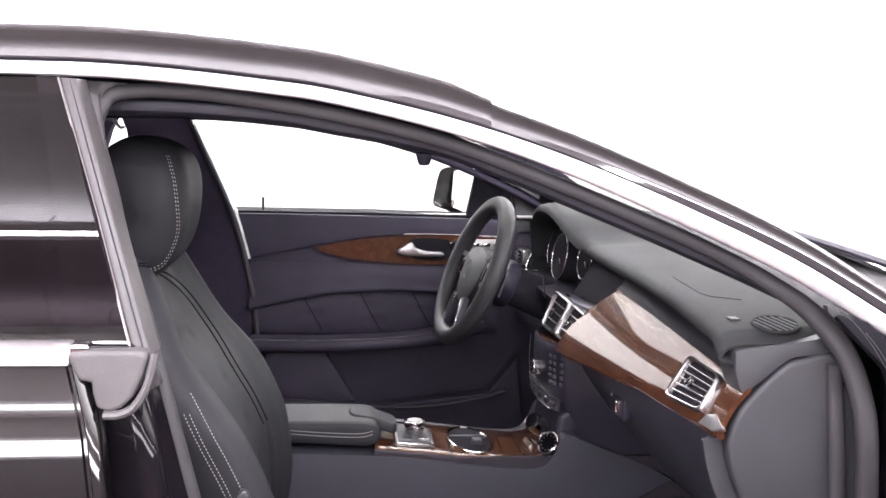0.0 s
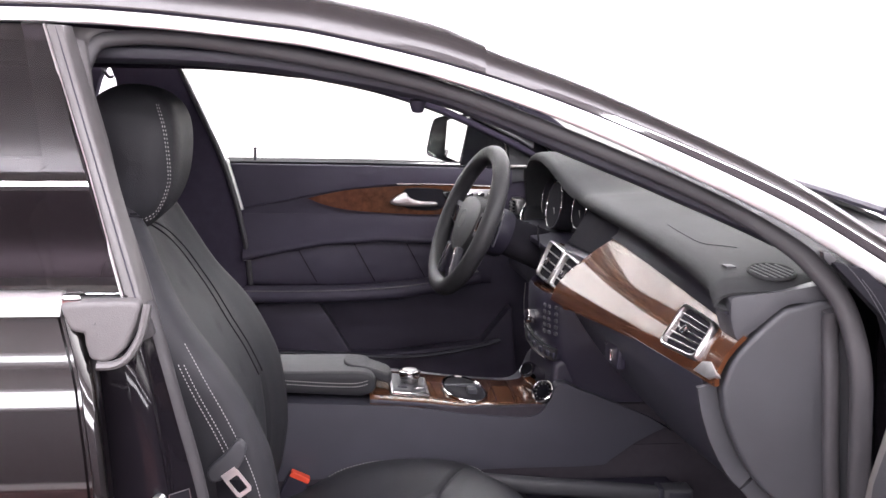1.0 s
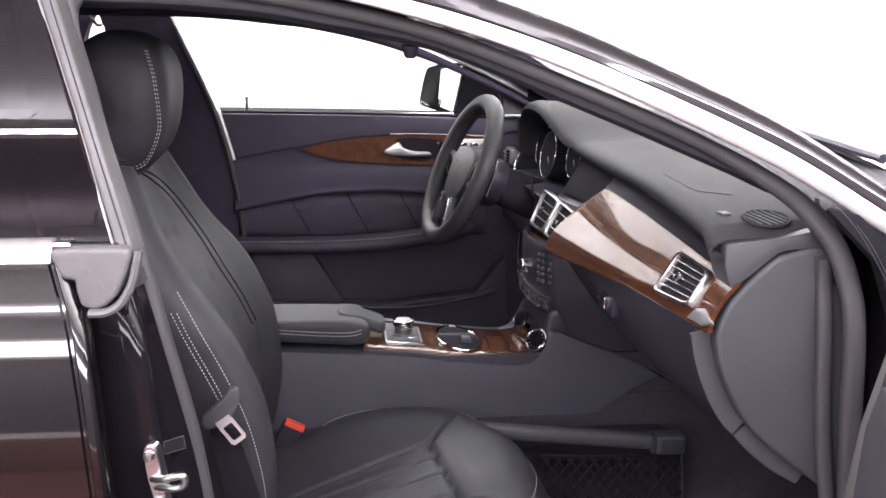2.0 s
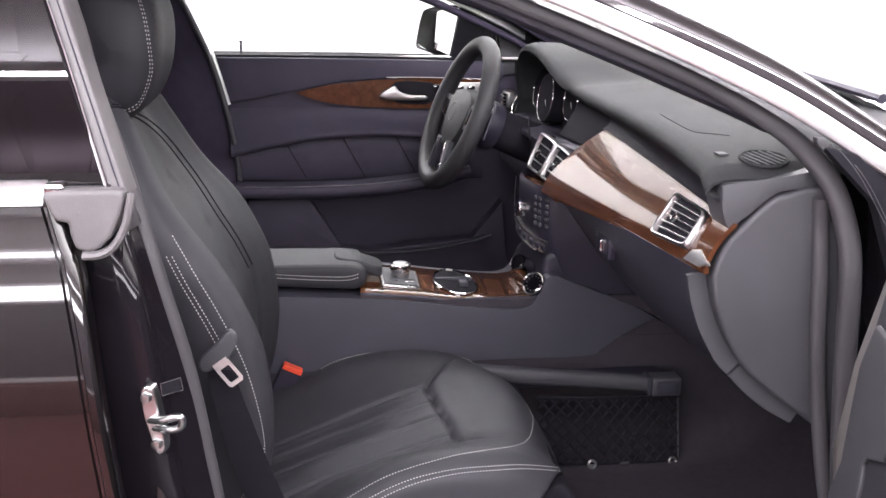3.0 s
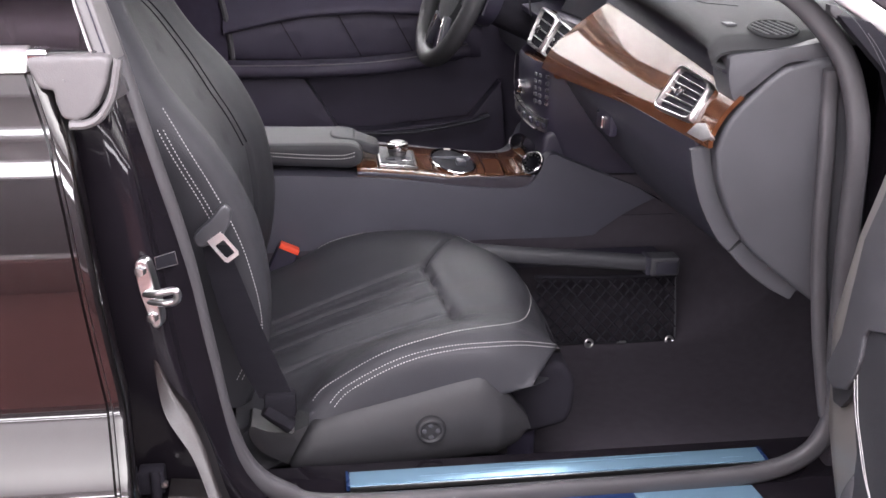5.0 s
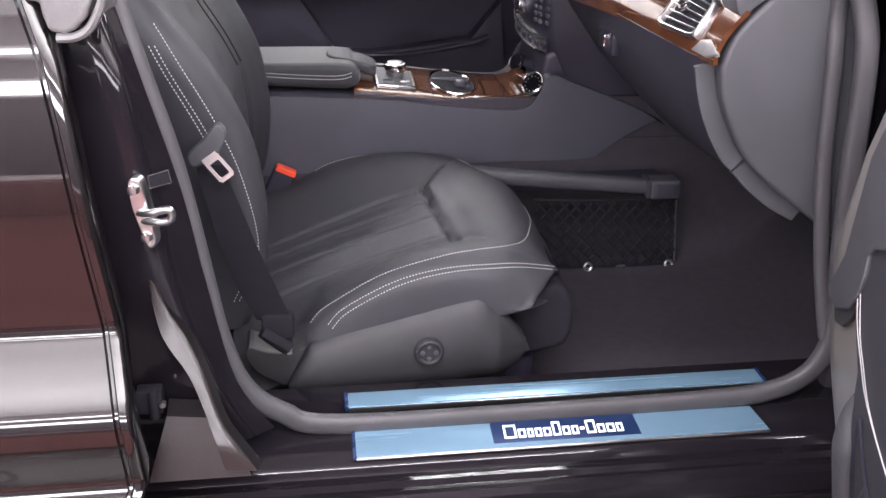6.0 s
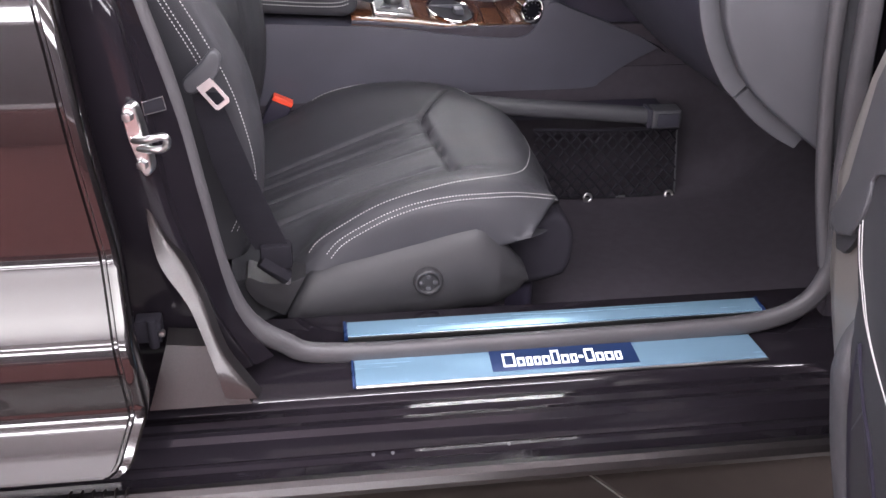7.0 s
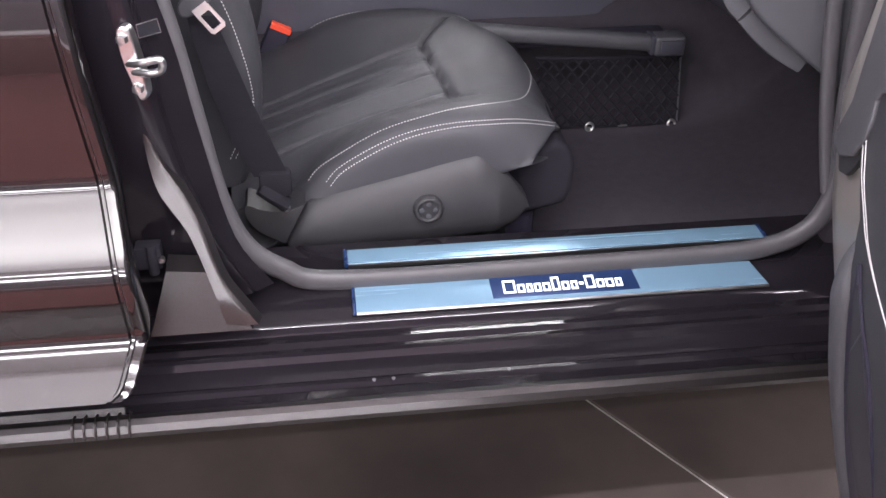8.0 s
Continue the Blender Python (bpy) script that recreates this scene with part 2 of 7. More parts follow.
def stitches(path, step=0.005, size=0.0012, fill=0.6, lift=(0, 0, 0)):
    """A row of sewn thread along a path."""
    path = [Vector(p) + Vector(lift) for p in path]
    bm = bmesh.new()
    carry = 0.0
    for a, b in zip(path, path[1:]):
        seg = b - a
        ln = seg.length
        if ln < 1e-6:
            continue
        t = seg / ln
        s = t.orthogonal().normalized()
        u = t.cross(s)
        d = carry
        while d < ln:
            p0, p1 = a + t * d, a + t * (d + step * fill)
            ends = []
            for p, k in ((p0, 0.5), ((p0 + p1) / 2, 1.0), (p1, 0.5)):
                ends.append([bm.verts.new(p + (s * x + u * y) * size * k) for x, y in ((1, 0), (0, 1), (-1, 0), (0, -1))])
            for e0, e1 in zip(ends, ends[1:]):
                for i in range(4):
                    bm.faces.new((e0[i], e0[(i + 1) % 4], e1[(i + 1) % 4], e1[i]))
            d += step
        carry = d - ln
    return bm


def far(p):
    """The same place on the other side of the car."""
    return (p[0], 1.88 - p[1], p[2])

from mathutils.bvhtree import BVHTree


def tree_of(bm):
    bm.verts.ensure_lookup_table()
    bmesh.ops.recalc_face_normals(bm, faces=bm.faces)
    return BVHTree.FromBMesh(bm)


# ---- the showroom ----
def room():
    x0, x1, y0, y1, h = -4.6, 6.4, -3.6, 5.6, 3.4
    fl = part("floor", block(x0 - 0.2, x1 + 0.2, y0 - 0.2, y1 + 0.2, -0.2, -0.004, 0), GROUT)
    tagged(fl, "dark brown-grey stone tile floor with pale joints", "floor", kind="structure")
    w = part("wall_north", block(x0 - 0.2, x1 + 0.2, y1, y1 + 0.2, 0, h, 0), WALL_W)
    tagged(w, "bright white painted showroom wall behind the car", "wall", kind="structure")
    # unseen wall, made grey to cut the light on backrest and pillar
    w = part("wall_east", block(x1, x1 + 0.2, y0, y1, 0, h, 0), WALL_G)
    tagged(w, "unseen wall ahead of the car, grey to dim the light", "wall", kind="structure")
    w = part("wall_west", block(x0 - 0.2, x0, y0, y1, 0, h, 0), WALL_W)
    tagged(w, "white painted showroom wall behind the boot", "wall", kind="structure")
    w = part("wall_south", block(x0 - 0.2, x1 + 0.2, y0 - 0.2, y0, 0, h, 0), WALL_G)
    tagged(w, "warm grey showroom wall", "wall", kind="structure")
    d = part("wall_panel", block(x0, x1, y0, y0 + 0.03, 0.0, 1.125, 0.004), DADO, None)
    tagged(d, "dark brown dado along the grey wall", "wall panel", kind="structure")
    rug = part("carpet_runner", block(x0 + 0.1, x1 - 0.1, y0 + 0.255, -1.28, 0.001, 0.012, 0.004), RUG)
    tagged(rug, "long red-brown carpet runner on the tile floor", "carpet")
    st = part("carpeted_plinth", block(x0 + 0.1, x1 - 0.1, y0 + 0.032, y0 + 0.25, 0.0, 0.36, 0.01), RUG)
    tagged(st, "low plinth along the wall covered in red-brown carpet", "plinth", kind="structure")
    st = part("baseboard", block(x0 + 0.1, x1 - 0.1, y0 + 0.032, y0 + 0.06, 0.362, 0.41, 0.004), WALL_W)
    tagged(st, "narrow white rail above the carpeted plinth", "baseboard", kind="structure")
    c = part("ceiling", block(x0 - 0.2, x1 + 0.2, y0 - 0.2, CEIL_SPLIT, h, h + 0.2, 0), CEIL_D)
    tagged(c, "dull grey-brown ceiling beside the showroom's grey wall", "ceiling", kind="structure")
    c = part("ceiling", block(x0 - 0.2, x1 + 0.2, CEIL_SPLIT, y1 + 0.2, h, h + 0.2, 0), CEIL)
    tagged(c, "plain white painted ceiling", "ceiling", kind="structure")
    for row_y, _, _ in LIGHT_ROWS:
        lamp = empty("ceiling_light", "long white fluorescent strip light on the ceiling", "ceiling light", group="ceiling strip lights")
        lamp.location = (0.6, row_y, h)
        part("housing", block(-4.55, 4.55, -0.1, 0.1, -0.33, -0.26, 0.006), WALL_W, lamp)
        part("end_cap", block(-4.58, -4.55, -0.1, 0.1, -0.33, -0.26, 0.004), SATIN, lamp)
        part("end_cap", block(4.55, 4.58, -0.1, 0.1, -0.33, -0.26, 0.004), SATIN, lamp)
        for x in (-4.2, -1.4, 1.4, 4.2):
            part("hanger", rod((x, 0, -0.262), (x, 0, -0.001), 0.006, 0.006, 8), SATIN, lamp)
    # glowing panel with no known source, added to light lacquer and cabin
    band = part("added_glow_panel", block(x0 + 0.4, x1 - 0.4, y0 + 0.002, y0 + 0.05, 1.85, 2.95, 0.004), ADDED_GLOW)
    tagged(band, "added glowing panel, unseen, high on the grey wall", "light band", group="wall light boxes")
    for box_z, tall, _ in WALL_BOXES:
        lamp = empty("wall_light", "long white light box on the grey wall", "wall light", group="wall light boxes")
        lamp.location = (0.6, y0, box_z)
        t = tall / 2 + 0.03
        part("housing", block(-4.55, 4.55, 0.001, 0.12, -t, t, 0.006), WALL_W, lamp)
        part("end_cap", block(-4.58, -4.55, 0.001, 0.12, -t, t, 0.004), SATIN, lamp)
        part("end_cap", block(4.55, 4.58, 0.001, 0.12, -t, t, 0.004), SATIN, lamp)
    # large square tiles laid askew to the car
    a = math.atan2(-0.25, 0.16)
    ux, uy = Vector((math.cos(a), math.sin(a), 0)), Vector((-math.sin(a), math.cos(a), 0))
    size, gap = 1.2, 0.005
    tile_bm = block(0, size - gap, 0, size - gap, -0.016, 0.0, 0.002, 1)
    me = bpy.data.meshes.new("tile")
    finish(tile_bm, 20)
    tile_bm.to_mesh(me)
    tile_bm.free()
    me.materials.append(TILE)
    base = Vector((0.611, 0.32, 0)) - uy * size - ux * 0.60
    for i in range(-12, 13):
        for j in range(-12, 13):
            p = base + ux * (i * size) + uy * (j * size + gap / 2)
            mid = p + (ux + uy) * size / 2
            if not (x0 - 0.9 < mid.x < x1 + 0.9 and y0 - 0.9 < mid.y < y1 + 0.9):
                continue
            place = Matrix.Translation(p) @ Matrix.Rotation(a, 4, "Z")
            data = me
            corners = [p + ux * (size * u) + uy * (size * v) for u in (0, 1) for v in (0, 1)]
            if any(not (x0 < q.x < x1 and y0 < q.y < y1) for q in corners):
                # tiles cut off at the walls
                bm = bmesh.new()
                bm.from_mesh(me)
                inv = place.inverted()
                for co, no in (((x0, 0, 0), (-1, 0, 0)), ((x1, 0, 0), (1, 0, 0)), ((0, y0, 0), (0, -1, 0)), ((0, y1, 0), (0, 1, 0))):
                    bmesh.ops.bisect_plane(bm, geom=bm.verts[:] + bm.edges[:] + bm.faces[:], plane_co=inv @ Vector(co), plane_no=inv.to_3x3() @ Vector(no), clear_outer=True)
                if not bm.faces:
                    bm.free()
                    continue
                data = bpy.data.meshes.new("tile")
                bm.to_mesh(data)
                bm.free()
                data.materials.clear()
                data.materials.append(TILE)
            ob = new("tile", data)
            ob.parent = fl
            ob.matrix_local = place
    return fl


room()

# ---- the car: bodywork ----
car = empty("car", "black four-door coupe with its front passenger door open", "car")
# x runs forwards, y from the open side across the car, z up; the sill's outer face is y = 0


def lerp_table(table, v):
    """A smooth reading of a small table of (place, value)."""
    xs = [a for a, _ in table]
    ys = [b for _, b in table]
    return float(np.interp(v, xs, ys))


# curves along the side of the roof, from the rear window round to the foot of the windscreen
def smooth_table(table, v):
    k = [a for a, _ in table]
    i = max(0, min(len(k) - 2, int(np.searchsorted(k, v)) - 1))
    p = [table[max(i - 1, 0)], table[i], table[i + 1], table[min(i + 2, len(k) - 1)]]
    t = min(max((v - k[i]) / (k[i + 1] - k[i]), 0), 1)
    m0 = (p[2][1] - p[0][1]) / max(p[2][0] - p[0][0], 1e-6) * (k[i + 1] - k[i])
    m1 = (p[3][1] - p[1][1]) / max(p[3][0] - p[1][0], 1e-6) * (k[i + 1] - k[i])
    return (2 * t ** 3 - 3 * t * t + 1) * p[1][1] + (t ** 3 - 2 * t * t + t) * m0 + (-2 * t ** 3 + 3 * t * t) * p[2][1] + (t ** 3 - t * t) * m1


TRIM_LINE = [(-1.9, 0.20, 1.03), (-1.55, 0.235, 1.13), (-1.15, 0.262, 1.215), (-0.7, 0.268, 1.255), (-0.197, 0.266, 1.2615), (-0.04, 0.264, 1.2595), (0.114, 0.257, 1.247), (0.194, 0.252, 1.2365),
             (0.329, 0.237, 1.207), (0.463, 0.214, 1.165), (0.596, 0.183, 1.111), (0.725, 0.148, 1.051), (0.827, 0.120, 0.990), (0.93, 0.095, 0.925)]
ROOF_MID = [(-1.9, 1.20), (-1.15, 1.345), (-0.7, 1.385), (-0.3, 1.392), (-0.15, 1.387), (0.03, 1.374), (0.11, 1.364), (0.255, 1.341), (0.35, 1.320), (0.46, 1.283), (0.60, 1.22), (0.72, 1.157), (0.85, 1.083), (0.93, 1.035), (1.1, 0.95)]


def roof_row(p, lift):
    """Points across the car from one roof trim to the other, at one station."""
    x, y, z = p
    zc = lerp_table(ROOF_MID, x) + lift - 0.03 * min(max((0.75 - x) / 0.3, 0), 1)
    # a soft shoulder on the roof, a lower and tighter one on the windscreen pillar
    w = min(max((x - 0.33) / 0.06, 0), 1)
    roof = ((0.0, 0.008), (0.003, 0.0145), (0.006, 0.0210), (0.0098, 0.0275), (0.015, 0.034), (0.0225, 0.0395), (0.035, 0.0445), (0.050, 0.049), (0.070, 0.053), (0.095, 0.056))
    post = ((0.0, 0.008), (0.003, 0.0140), (0.006, 0.0200), (0.0095, 0.0250), (0.014, 0.0290), (0.021, 0.0325), (0.031, 0.0348), (0.045, 0.0357), (0.062, 0.0360))
    out = []
    for (k, h), (kp, hp) in zip(roof, post):
        out.append((x, y + k + (kp - k) * w, z + h + (hp - h) * w))
    zs = out[-1][2]
    for k, f in ((0.13, 0.10 - 0.06 * w), (0.18, 0.25 - 0.05 * w), (0.25, 0.45), (0.38, 0.74), (0.53, 0.92)):
        out.append((x, y + k, zs + (zc - zs) * f))
    out.append((x, 0.94, zc))
    return [Vector(q) for q in out] + [Vector((q[0], 1.88 - q[1], q[2])) for q in out[-2::-1]]


def bodywork():
    line = glide(TRIM_LINE, 6)
    rows = [roof_row(p, 0.0) for p in line]
    split = next(i for i, p in enumerate(line) if p.x > 0.37)
    part("roof", thick(grid(rows[:split + 1]), -0.012), PAINT, car, "glossy black roof panel")
    part("windscreen_pillar", thick(grid([r[:10] for r in rows[split:]]), -0.01), PAINT, car)
    part("windscreen_pillar", thick(grid([r[-10:] for r in rows[split:]]), -0.01), PAINT, car)
    part("roof_joint", sweep([p + Vector((0, -0.0004, 0.0004)) for p in rows[split][:10]], oval(0.0010, 0.0010, 6)), WEBBING, car, "dark joint between roof and pillar")
    screen = part("windscreen", thick(grid([r[9:-9] for r in rows[split:]]), -0.005), GLASS_C, car, "clear laminated windscreen")
    screen.visible_shadow = False
    for side in (0, 1):
        pts = [far(p) if side else p for p in line]
        part("window_trim", sweep(pts, oval(0.0055, 0.0088, 20, 7), scales=[1.0 + 0.32 * min(max((p[0] - 0.2) / 0.38, 0), 1) for p in pts]), BRIGHT, car, "bright aluminium strip along the roof edge")
        gp = [Vector(p) + Vector((0, (-0.004 if not side else 0.004), 0.011)) for p in pts]
        part("roof_gutter", sweep(gp, oval(0.003, 0.003, 6)), PLASTIC_B, car)
    # rear door
    prof = [(0.390, -0.0663), (0.410, -0.0540), (0.430, -0.0423), (0.446, -0.0338), (0.452, -0.0316), (0.458, -0.0306), (0.470, -0.0292), (0.490, -0.0270), (0.508, -0.0246), (0.516, -0.0229), (0.525, -0.0196), (0.535, -0.0148), (0.545, -0.0094), (0.560, -0.0012), (0.580, 0.0092), (0.595, 0.0166), (0.603, 0.0204), (0.609, 0.0224), (0.615, 0.0236), (0.62, 0.0243), (0.66, 0.027),
            (0.75, 0.0345), (0.80, 0.041), (0.85, 0.049), (0.90, 0.0595), (0.957, 0.073)]
    edge = [(0.390, -0.028), (0.395, -0.020), (0.403, -0.014), (0.445, 0.002), (0.522, -0.006), (0.613, -0.014), (0.716, -0.027), (0.813, -0.037), (0.889, -0.047), (0.957, -0.065)]
    zs = [p.x for p in glide([(z, y, 0) for z, y in prof], 3)]
    rows = []
    for z in zs:
        y, e = smooth_table(prof, z), lerp_table(edge, z)
        r = [(x, y, z) for x in (-1.15, -0.9, -0.6, -0.4, -0.25, -0.15, -0.09, e - 0.022)]
        r += [(e - 0.019, y, z), (e - 0.017, y + 0.003, z), (e - 0.014, y + 0.003, z), (e - 0.012, y, z), (e - 0.003, y + 0.001, z), (e, y + 0.004, z), (e + 0.001, y + 0.012, z), (e - 0.002, y + 0.045, z), (e - 0.03, y + 0.05, z)]
        rows.append([Vector(q) for q in r])
    door = part("rear_door", grid(rows), PAINT, car, "closed glossy black rear door")
    part("belt_trim", prism([(-1.15, 0.050, 0.958), (-1.15, 0.056, 0.970), (-1.15, 0.068, 0.980), (-1.15, 0.080, 0.980), (-1.15, 0.080, 0.956)], (0, 0, 0), (1.076, 0, 0), 0.003, 3), BRIGHT, door, "chrome strip under the rear window")
    part("belt_trim_end", block(-0.074, -0.055, 0.054, 0.076, 0.966, 0.980, 0.004), CHROME, door)
    part("window_wiper_seal", block(-1.15, -0.012, 0.066, 0.082, 0.962, 0.976, 0.004), PIANO, door)
    g = []
    for f in np.linspace(0, 1, 13):
        bow = -0.0165 * math.sin(math.pi * f)
        y, z = 0.07 + (0.245 - 0.07) * f + bow, 0.966 + (1.25 - 0.966) * f
        g.append([Vector((x, y, z)) for x in (-1.15, -0.8, -0.5, -0.3, -0.015 - 0.109 * f)])
    part("rear_window", thick(grid(g), 0.004), GLASS_T, door, "dark tinted privacy glass")
    strip = [(-0.013, 0.066, 0.966), (0.003, 0.066, 0.966), (-0.107, 0.240, 1.250), (-0.124, 0.240, 1.250)]
    part("window_pillar_trim", prism(strip, (0, 0, 0), (0.006, 0.03, 0.0), 0.002), STRIP, door, "grey trim strip on the window's upright")
    part("trim_groove", sweep([(-0.003, 0.0655, 0.968), (-0.113, 0.2395, 1.248)], oval(0.0008, 0.0008, 6)), PLASTIC_B, door)
    part("chrome_edge", sweep([(-0.015, 0.064, 0.967), (-0.064, 0.143, 1.10), (-0.125, 0.238, 1.25)], oval(0.0016, 0.0016, 6)), CHROME, door)
    cap = [(-0.0744, 0.9723), (-0.0507, 0.9736), (-0.0083, 0.974), (0.0022, 0.9722), (0.0027, 0.9654), (-0.0023, 0.9485), (-0.0122, 0.9259), (-0.0239, 0.9146), (-0.035, 0.9102), (-0.0481, 0.914), (-0.052, 0.9296), (-0.0525, 0.941), (-0.0641, 0.9424), (-0.0687, 0.9498), (-0.0737, 0.9639)]
    plate = [(x, 0.05, z) for x, z in cap]
    lipc = glide([(0.0091, 0.056, 0.9694), (0.0073, 0.054, 0.9593), (0.0013, 0.053, 0.9366), (-0.0105, 0.052, 0.9166), (-0.0247, 0.052, 0.9083), (-0.041, 0.052, 0.9075)], 5)
    part("cap_lip", sweep(lipc, oval(0.0045, 0.008, 8), up=(0, 1, 0)), PLASTIC_L, door)
    ear = [(0.006, 0.075, 0.952), (0.009, 0.075, 0.945), (0.0125, 0.075, 0.933), (-0.0086, 0.075, 0.9206), (-0.005, 0.075, 0.932)]
    part("cap_ear", prism(ear, (0, 0, 0), (0.0, 0.012, 0), 0.002), RUBBER, door)
    part("door_end_cap", prism(plate, (0, 0, 0), (0, 0.05, 0), 0.006, 4), PLASTIC_L, door, "grey rubber cap on the door's front corner")
    part("cap_pip", rod((-0.042, 0.051, 0.951), (-0.042, 0.0485, 0.951), 0.0016, 0.0012, 8), PLASTIC_L, door)
    # sill with its steps
    sill = [(0.24, 0.33), (0.235, 0.384), (0.19, 0.388), (0.14, 0.380), (0.092, 0.366), (0.084, 0.360), (0.078, 0.353), (0.072, 0.352), (0.068, 0.355), (0.062, 0.3545), (0.056, 0.349), (0.050, 0.349), (0.046, 0.352), (0.040, 0.3505), (0.034, 0.344), (0.016, 0.3395),
            (0.009, 0.3365), (0.004, 0.339), (-0.001, 0.3385), (-0.006, 0.334), (-0.024, 0.336), (-0.036, 0.3445), (-0.044, 0.3465), (-0.051, 0.343), (-0.055, 0.335), (-0.052, 0.326), (-0.042, 0.319), (0.0, 0.305), (0.10, 0.285), (0.2, 0.262)]
    cut = next(i for i, q in enumerate(sill) if q[0] < -0.02)
    for name, run, mat, label in (("sill", sill[:cut + 1], PAINT_IN, "glossy black stepped door sill"), ("rocker_cover", sill[cut:], PAINT_D, "rounded black rocker cover below the sill")):
        rows = [[Vector((x, y, z)) for y, z in run] for x in (-1.15, -0.3, -0.05, 0.05, 0.15, 0.3, 0.6, 0.9, 1.2)]
        part(name, grid(rows), mat, car, label, 25)
    for i in range(6):
        x = -0.092 + 0.0122 * i
        part("rocker_rib", sweep([(x, -0.030, 0.3435), (x, -0.040, 0.3480), (x, -0.0495, 0.3468), (x, -0.0555, 0.3385), (x, -0.0548, 0.330)], oval(0.0018, 0.0016, 8), up=(1, 0, 0)), PAINT_D, car)
    # pillar between the doors
    left = [(-0.158, 0.268, 1.256), (-0.15, 0.255, 1.225), (-0.12, 0.19, 1.10), (-0.10, 0.135, 0.98), (-0.09, 0.125, 0.85), (-0.08, 0.12, 0.70), (-0.07, 0.125, 0.55), (-0.07, 0.125, 0.45), (-0.07, 0.12, 0.36)]
    mid = [(-0.105, 0.283, 1.250), (-0.09, 0.265, 1.215), (-0.062, 0.20, 1.10), (-0.03, 0.135, 0.97), (-0.008, 0.096, 0.85), (0.006, 0.092, 0.72), (0.016, 0.094, 0.62), (0.045, 0.10, 0.50), (0.085, 0.105, 0.40)]
    right = [(-0.06, 0.300, 1.248), (-0.085, 0.285, 1.20), (-0.052, 0.225, 1.10), (-0.02, 0.16, 0.97), (0.014, 0.130, 0.85), (0.045, 0.130, 0.72), (0.062, 0.130, 0.61), (0.088, 0.130, 0.47), (0.13, 0.128, 0.40)]
    rows = []
    for a, b, c in zip(glide(left, 5), glide(mid, 5), glide(right, 5)):
        rows.append(glide([a, b, b.lerp(c, 0.5) + Vector((0, -0.004, 0)), c], 5))
    cut = next(i for i, r in enumerate(rows) if r[0].z < 0.97)
    part("pillar_cover", thick(grid(rows[:cut + 1]), 0.004), STRIP, car, "grey upper cover of the pillar")
    part("door_pillar", thick(grid(rows[cut:]), 0.004), PAINT_IN, car, "glossy black pillar between the doors")
    # smooth fold that runs down the pillar and widens into the foot beside the hinge
    left = glide([(-0.004, 0.098, 0.700), (0.004, 0.094, 0.660), (0.009, 0.090, 0.623), (0.012, 0.084, 0.594), (0.020, 0.074, 0.563), (0.045, 0.058, 0.525), (0.059, 0.044, 0.490), (0.067, 0.034, 0.466), (0.073, 0.026, 0.449), (0.080, 0.020, 0.420)], 4)
    right = glide([(0.000, 0.098, 0.700), (0.009, 0.094, 0.660), (0.016, 0.090, 0.623), (0.026, 0.084, 0.594), (0.045, 0.074, 0.561), (0.062, 0.058, 0.524), (0.073, 0.044, 0.489), (0.083, 0.034, 0.465), (0.099, 0.026, 0.442), (0.116, 0.020, 0.417)], 4)
    rows = []
    for p, q in zip(left, right):
        d = Vector((0.004, 0.018, 0))
        rows.append([p + Vector((-0.004, 0.018, 0)), p + Vector((-0.001, 0.003, 0)), p, p.lerp(q, 0.35) + Vector((0, -0.0005, 0)), p.lerp(q, 0.7) + Vector((0, -0.0005, 0)), q, q + Vector((0.001, 0.003, 0)), q + d])
    part("pillar_ridge", grid(rows), PAINT_D, car, "black fold running from the pillar into the sill", 60)
    rows = []
    for k in np.linspace(0, 1, 9):
        p0 = Vector((0.016, 0.059, 0.472)).lerp(Vector((-0.008, 0.0350, 0.399)), k)
        p1 = Vector((0.074, 0.055, 0.468)).lerp(Vector((0.108, 0.0325, 0.401)), k)
        rows.append([p0.lerp(p1, f) for f in np.linspace(0, 1, 7)])
    rows.insert(0, [p + Vector((0, 0.03, 0.004)) for p in rows[0]])
    rows.append([p + Vector((0, 0.03, -0.006)) for p in rows[-1]])
    part("pillar_foot", thick(grid(rows), 0.003), PAINT_D, car, "black lower body panel beside the hinge")
    # rounded rubber seal round the whole opening
    loop = [(-0.0754, 0.2908, 1.2338), (-0.0441, 0.301, 1.2398), (-0.0108, 0.3016, 1.2401), (0.0571, 0.298, 1.2358), (0.1947, 0.289, 1.216), (0.3339, 0.273, 1.1848), (0.4728, 0.249, 1.1356), (0.6092, 0.2179, 1.081), (0.6772, 0.203, 1.0494), (0.722, 0.190, 1.024),
            (0.765, 0.178, 0.994), (0.802, 0.160, 0.950), (0.822, 0.148, 0.897), (0.830, 0.14, 0.84), (0.838, 0.14, 0.718), (0.85, 0.14, 0.58), (0.860, 0.14, 0.505), (0.854, 0.14, 0.455), (0.832, 0.14, 0.420), (0.79, 0.14, 0.400), (0.72, 0.14, 0.391), (0.508, 0.14, 0.388),
            (0.213, 0.14, 0.389), (0.143, 0.14, 0.412), (0.098, 0.14, 0.453), (0.074, 0.14, 0.526), (0.058, 0.14, 0.631), (0.040, 0.14, 0.745), (0.014, 0.142, 0.851), (-0.011, 0.159, 0.942), (-0.042, 0.200, 1.033), (-0.068, 0.243, 1.11), (-0.0938, 0.2865, 1.17), (-0.0967, 0.286, 1.1902), (-0.0893, 0.2872, 1.2153)]
    seal = glide(loop, 6, closed=True)
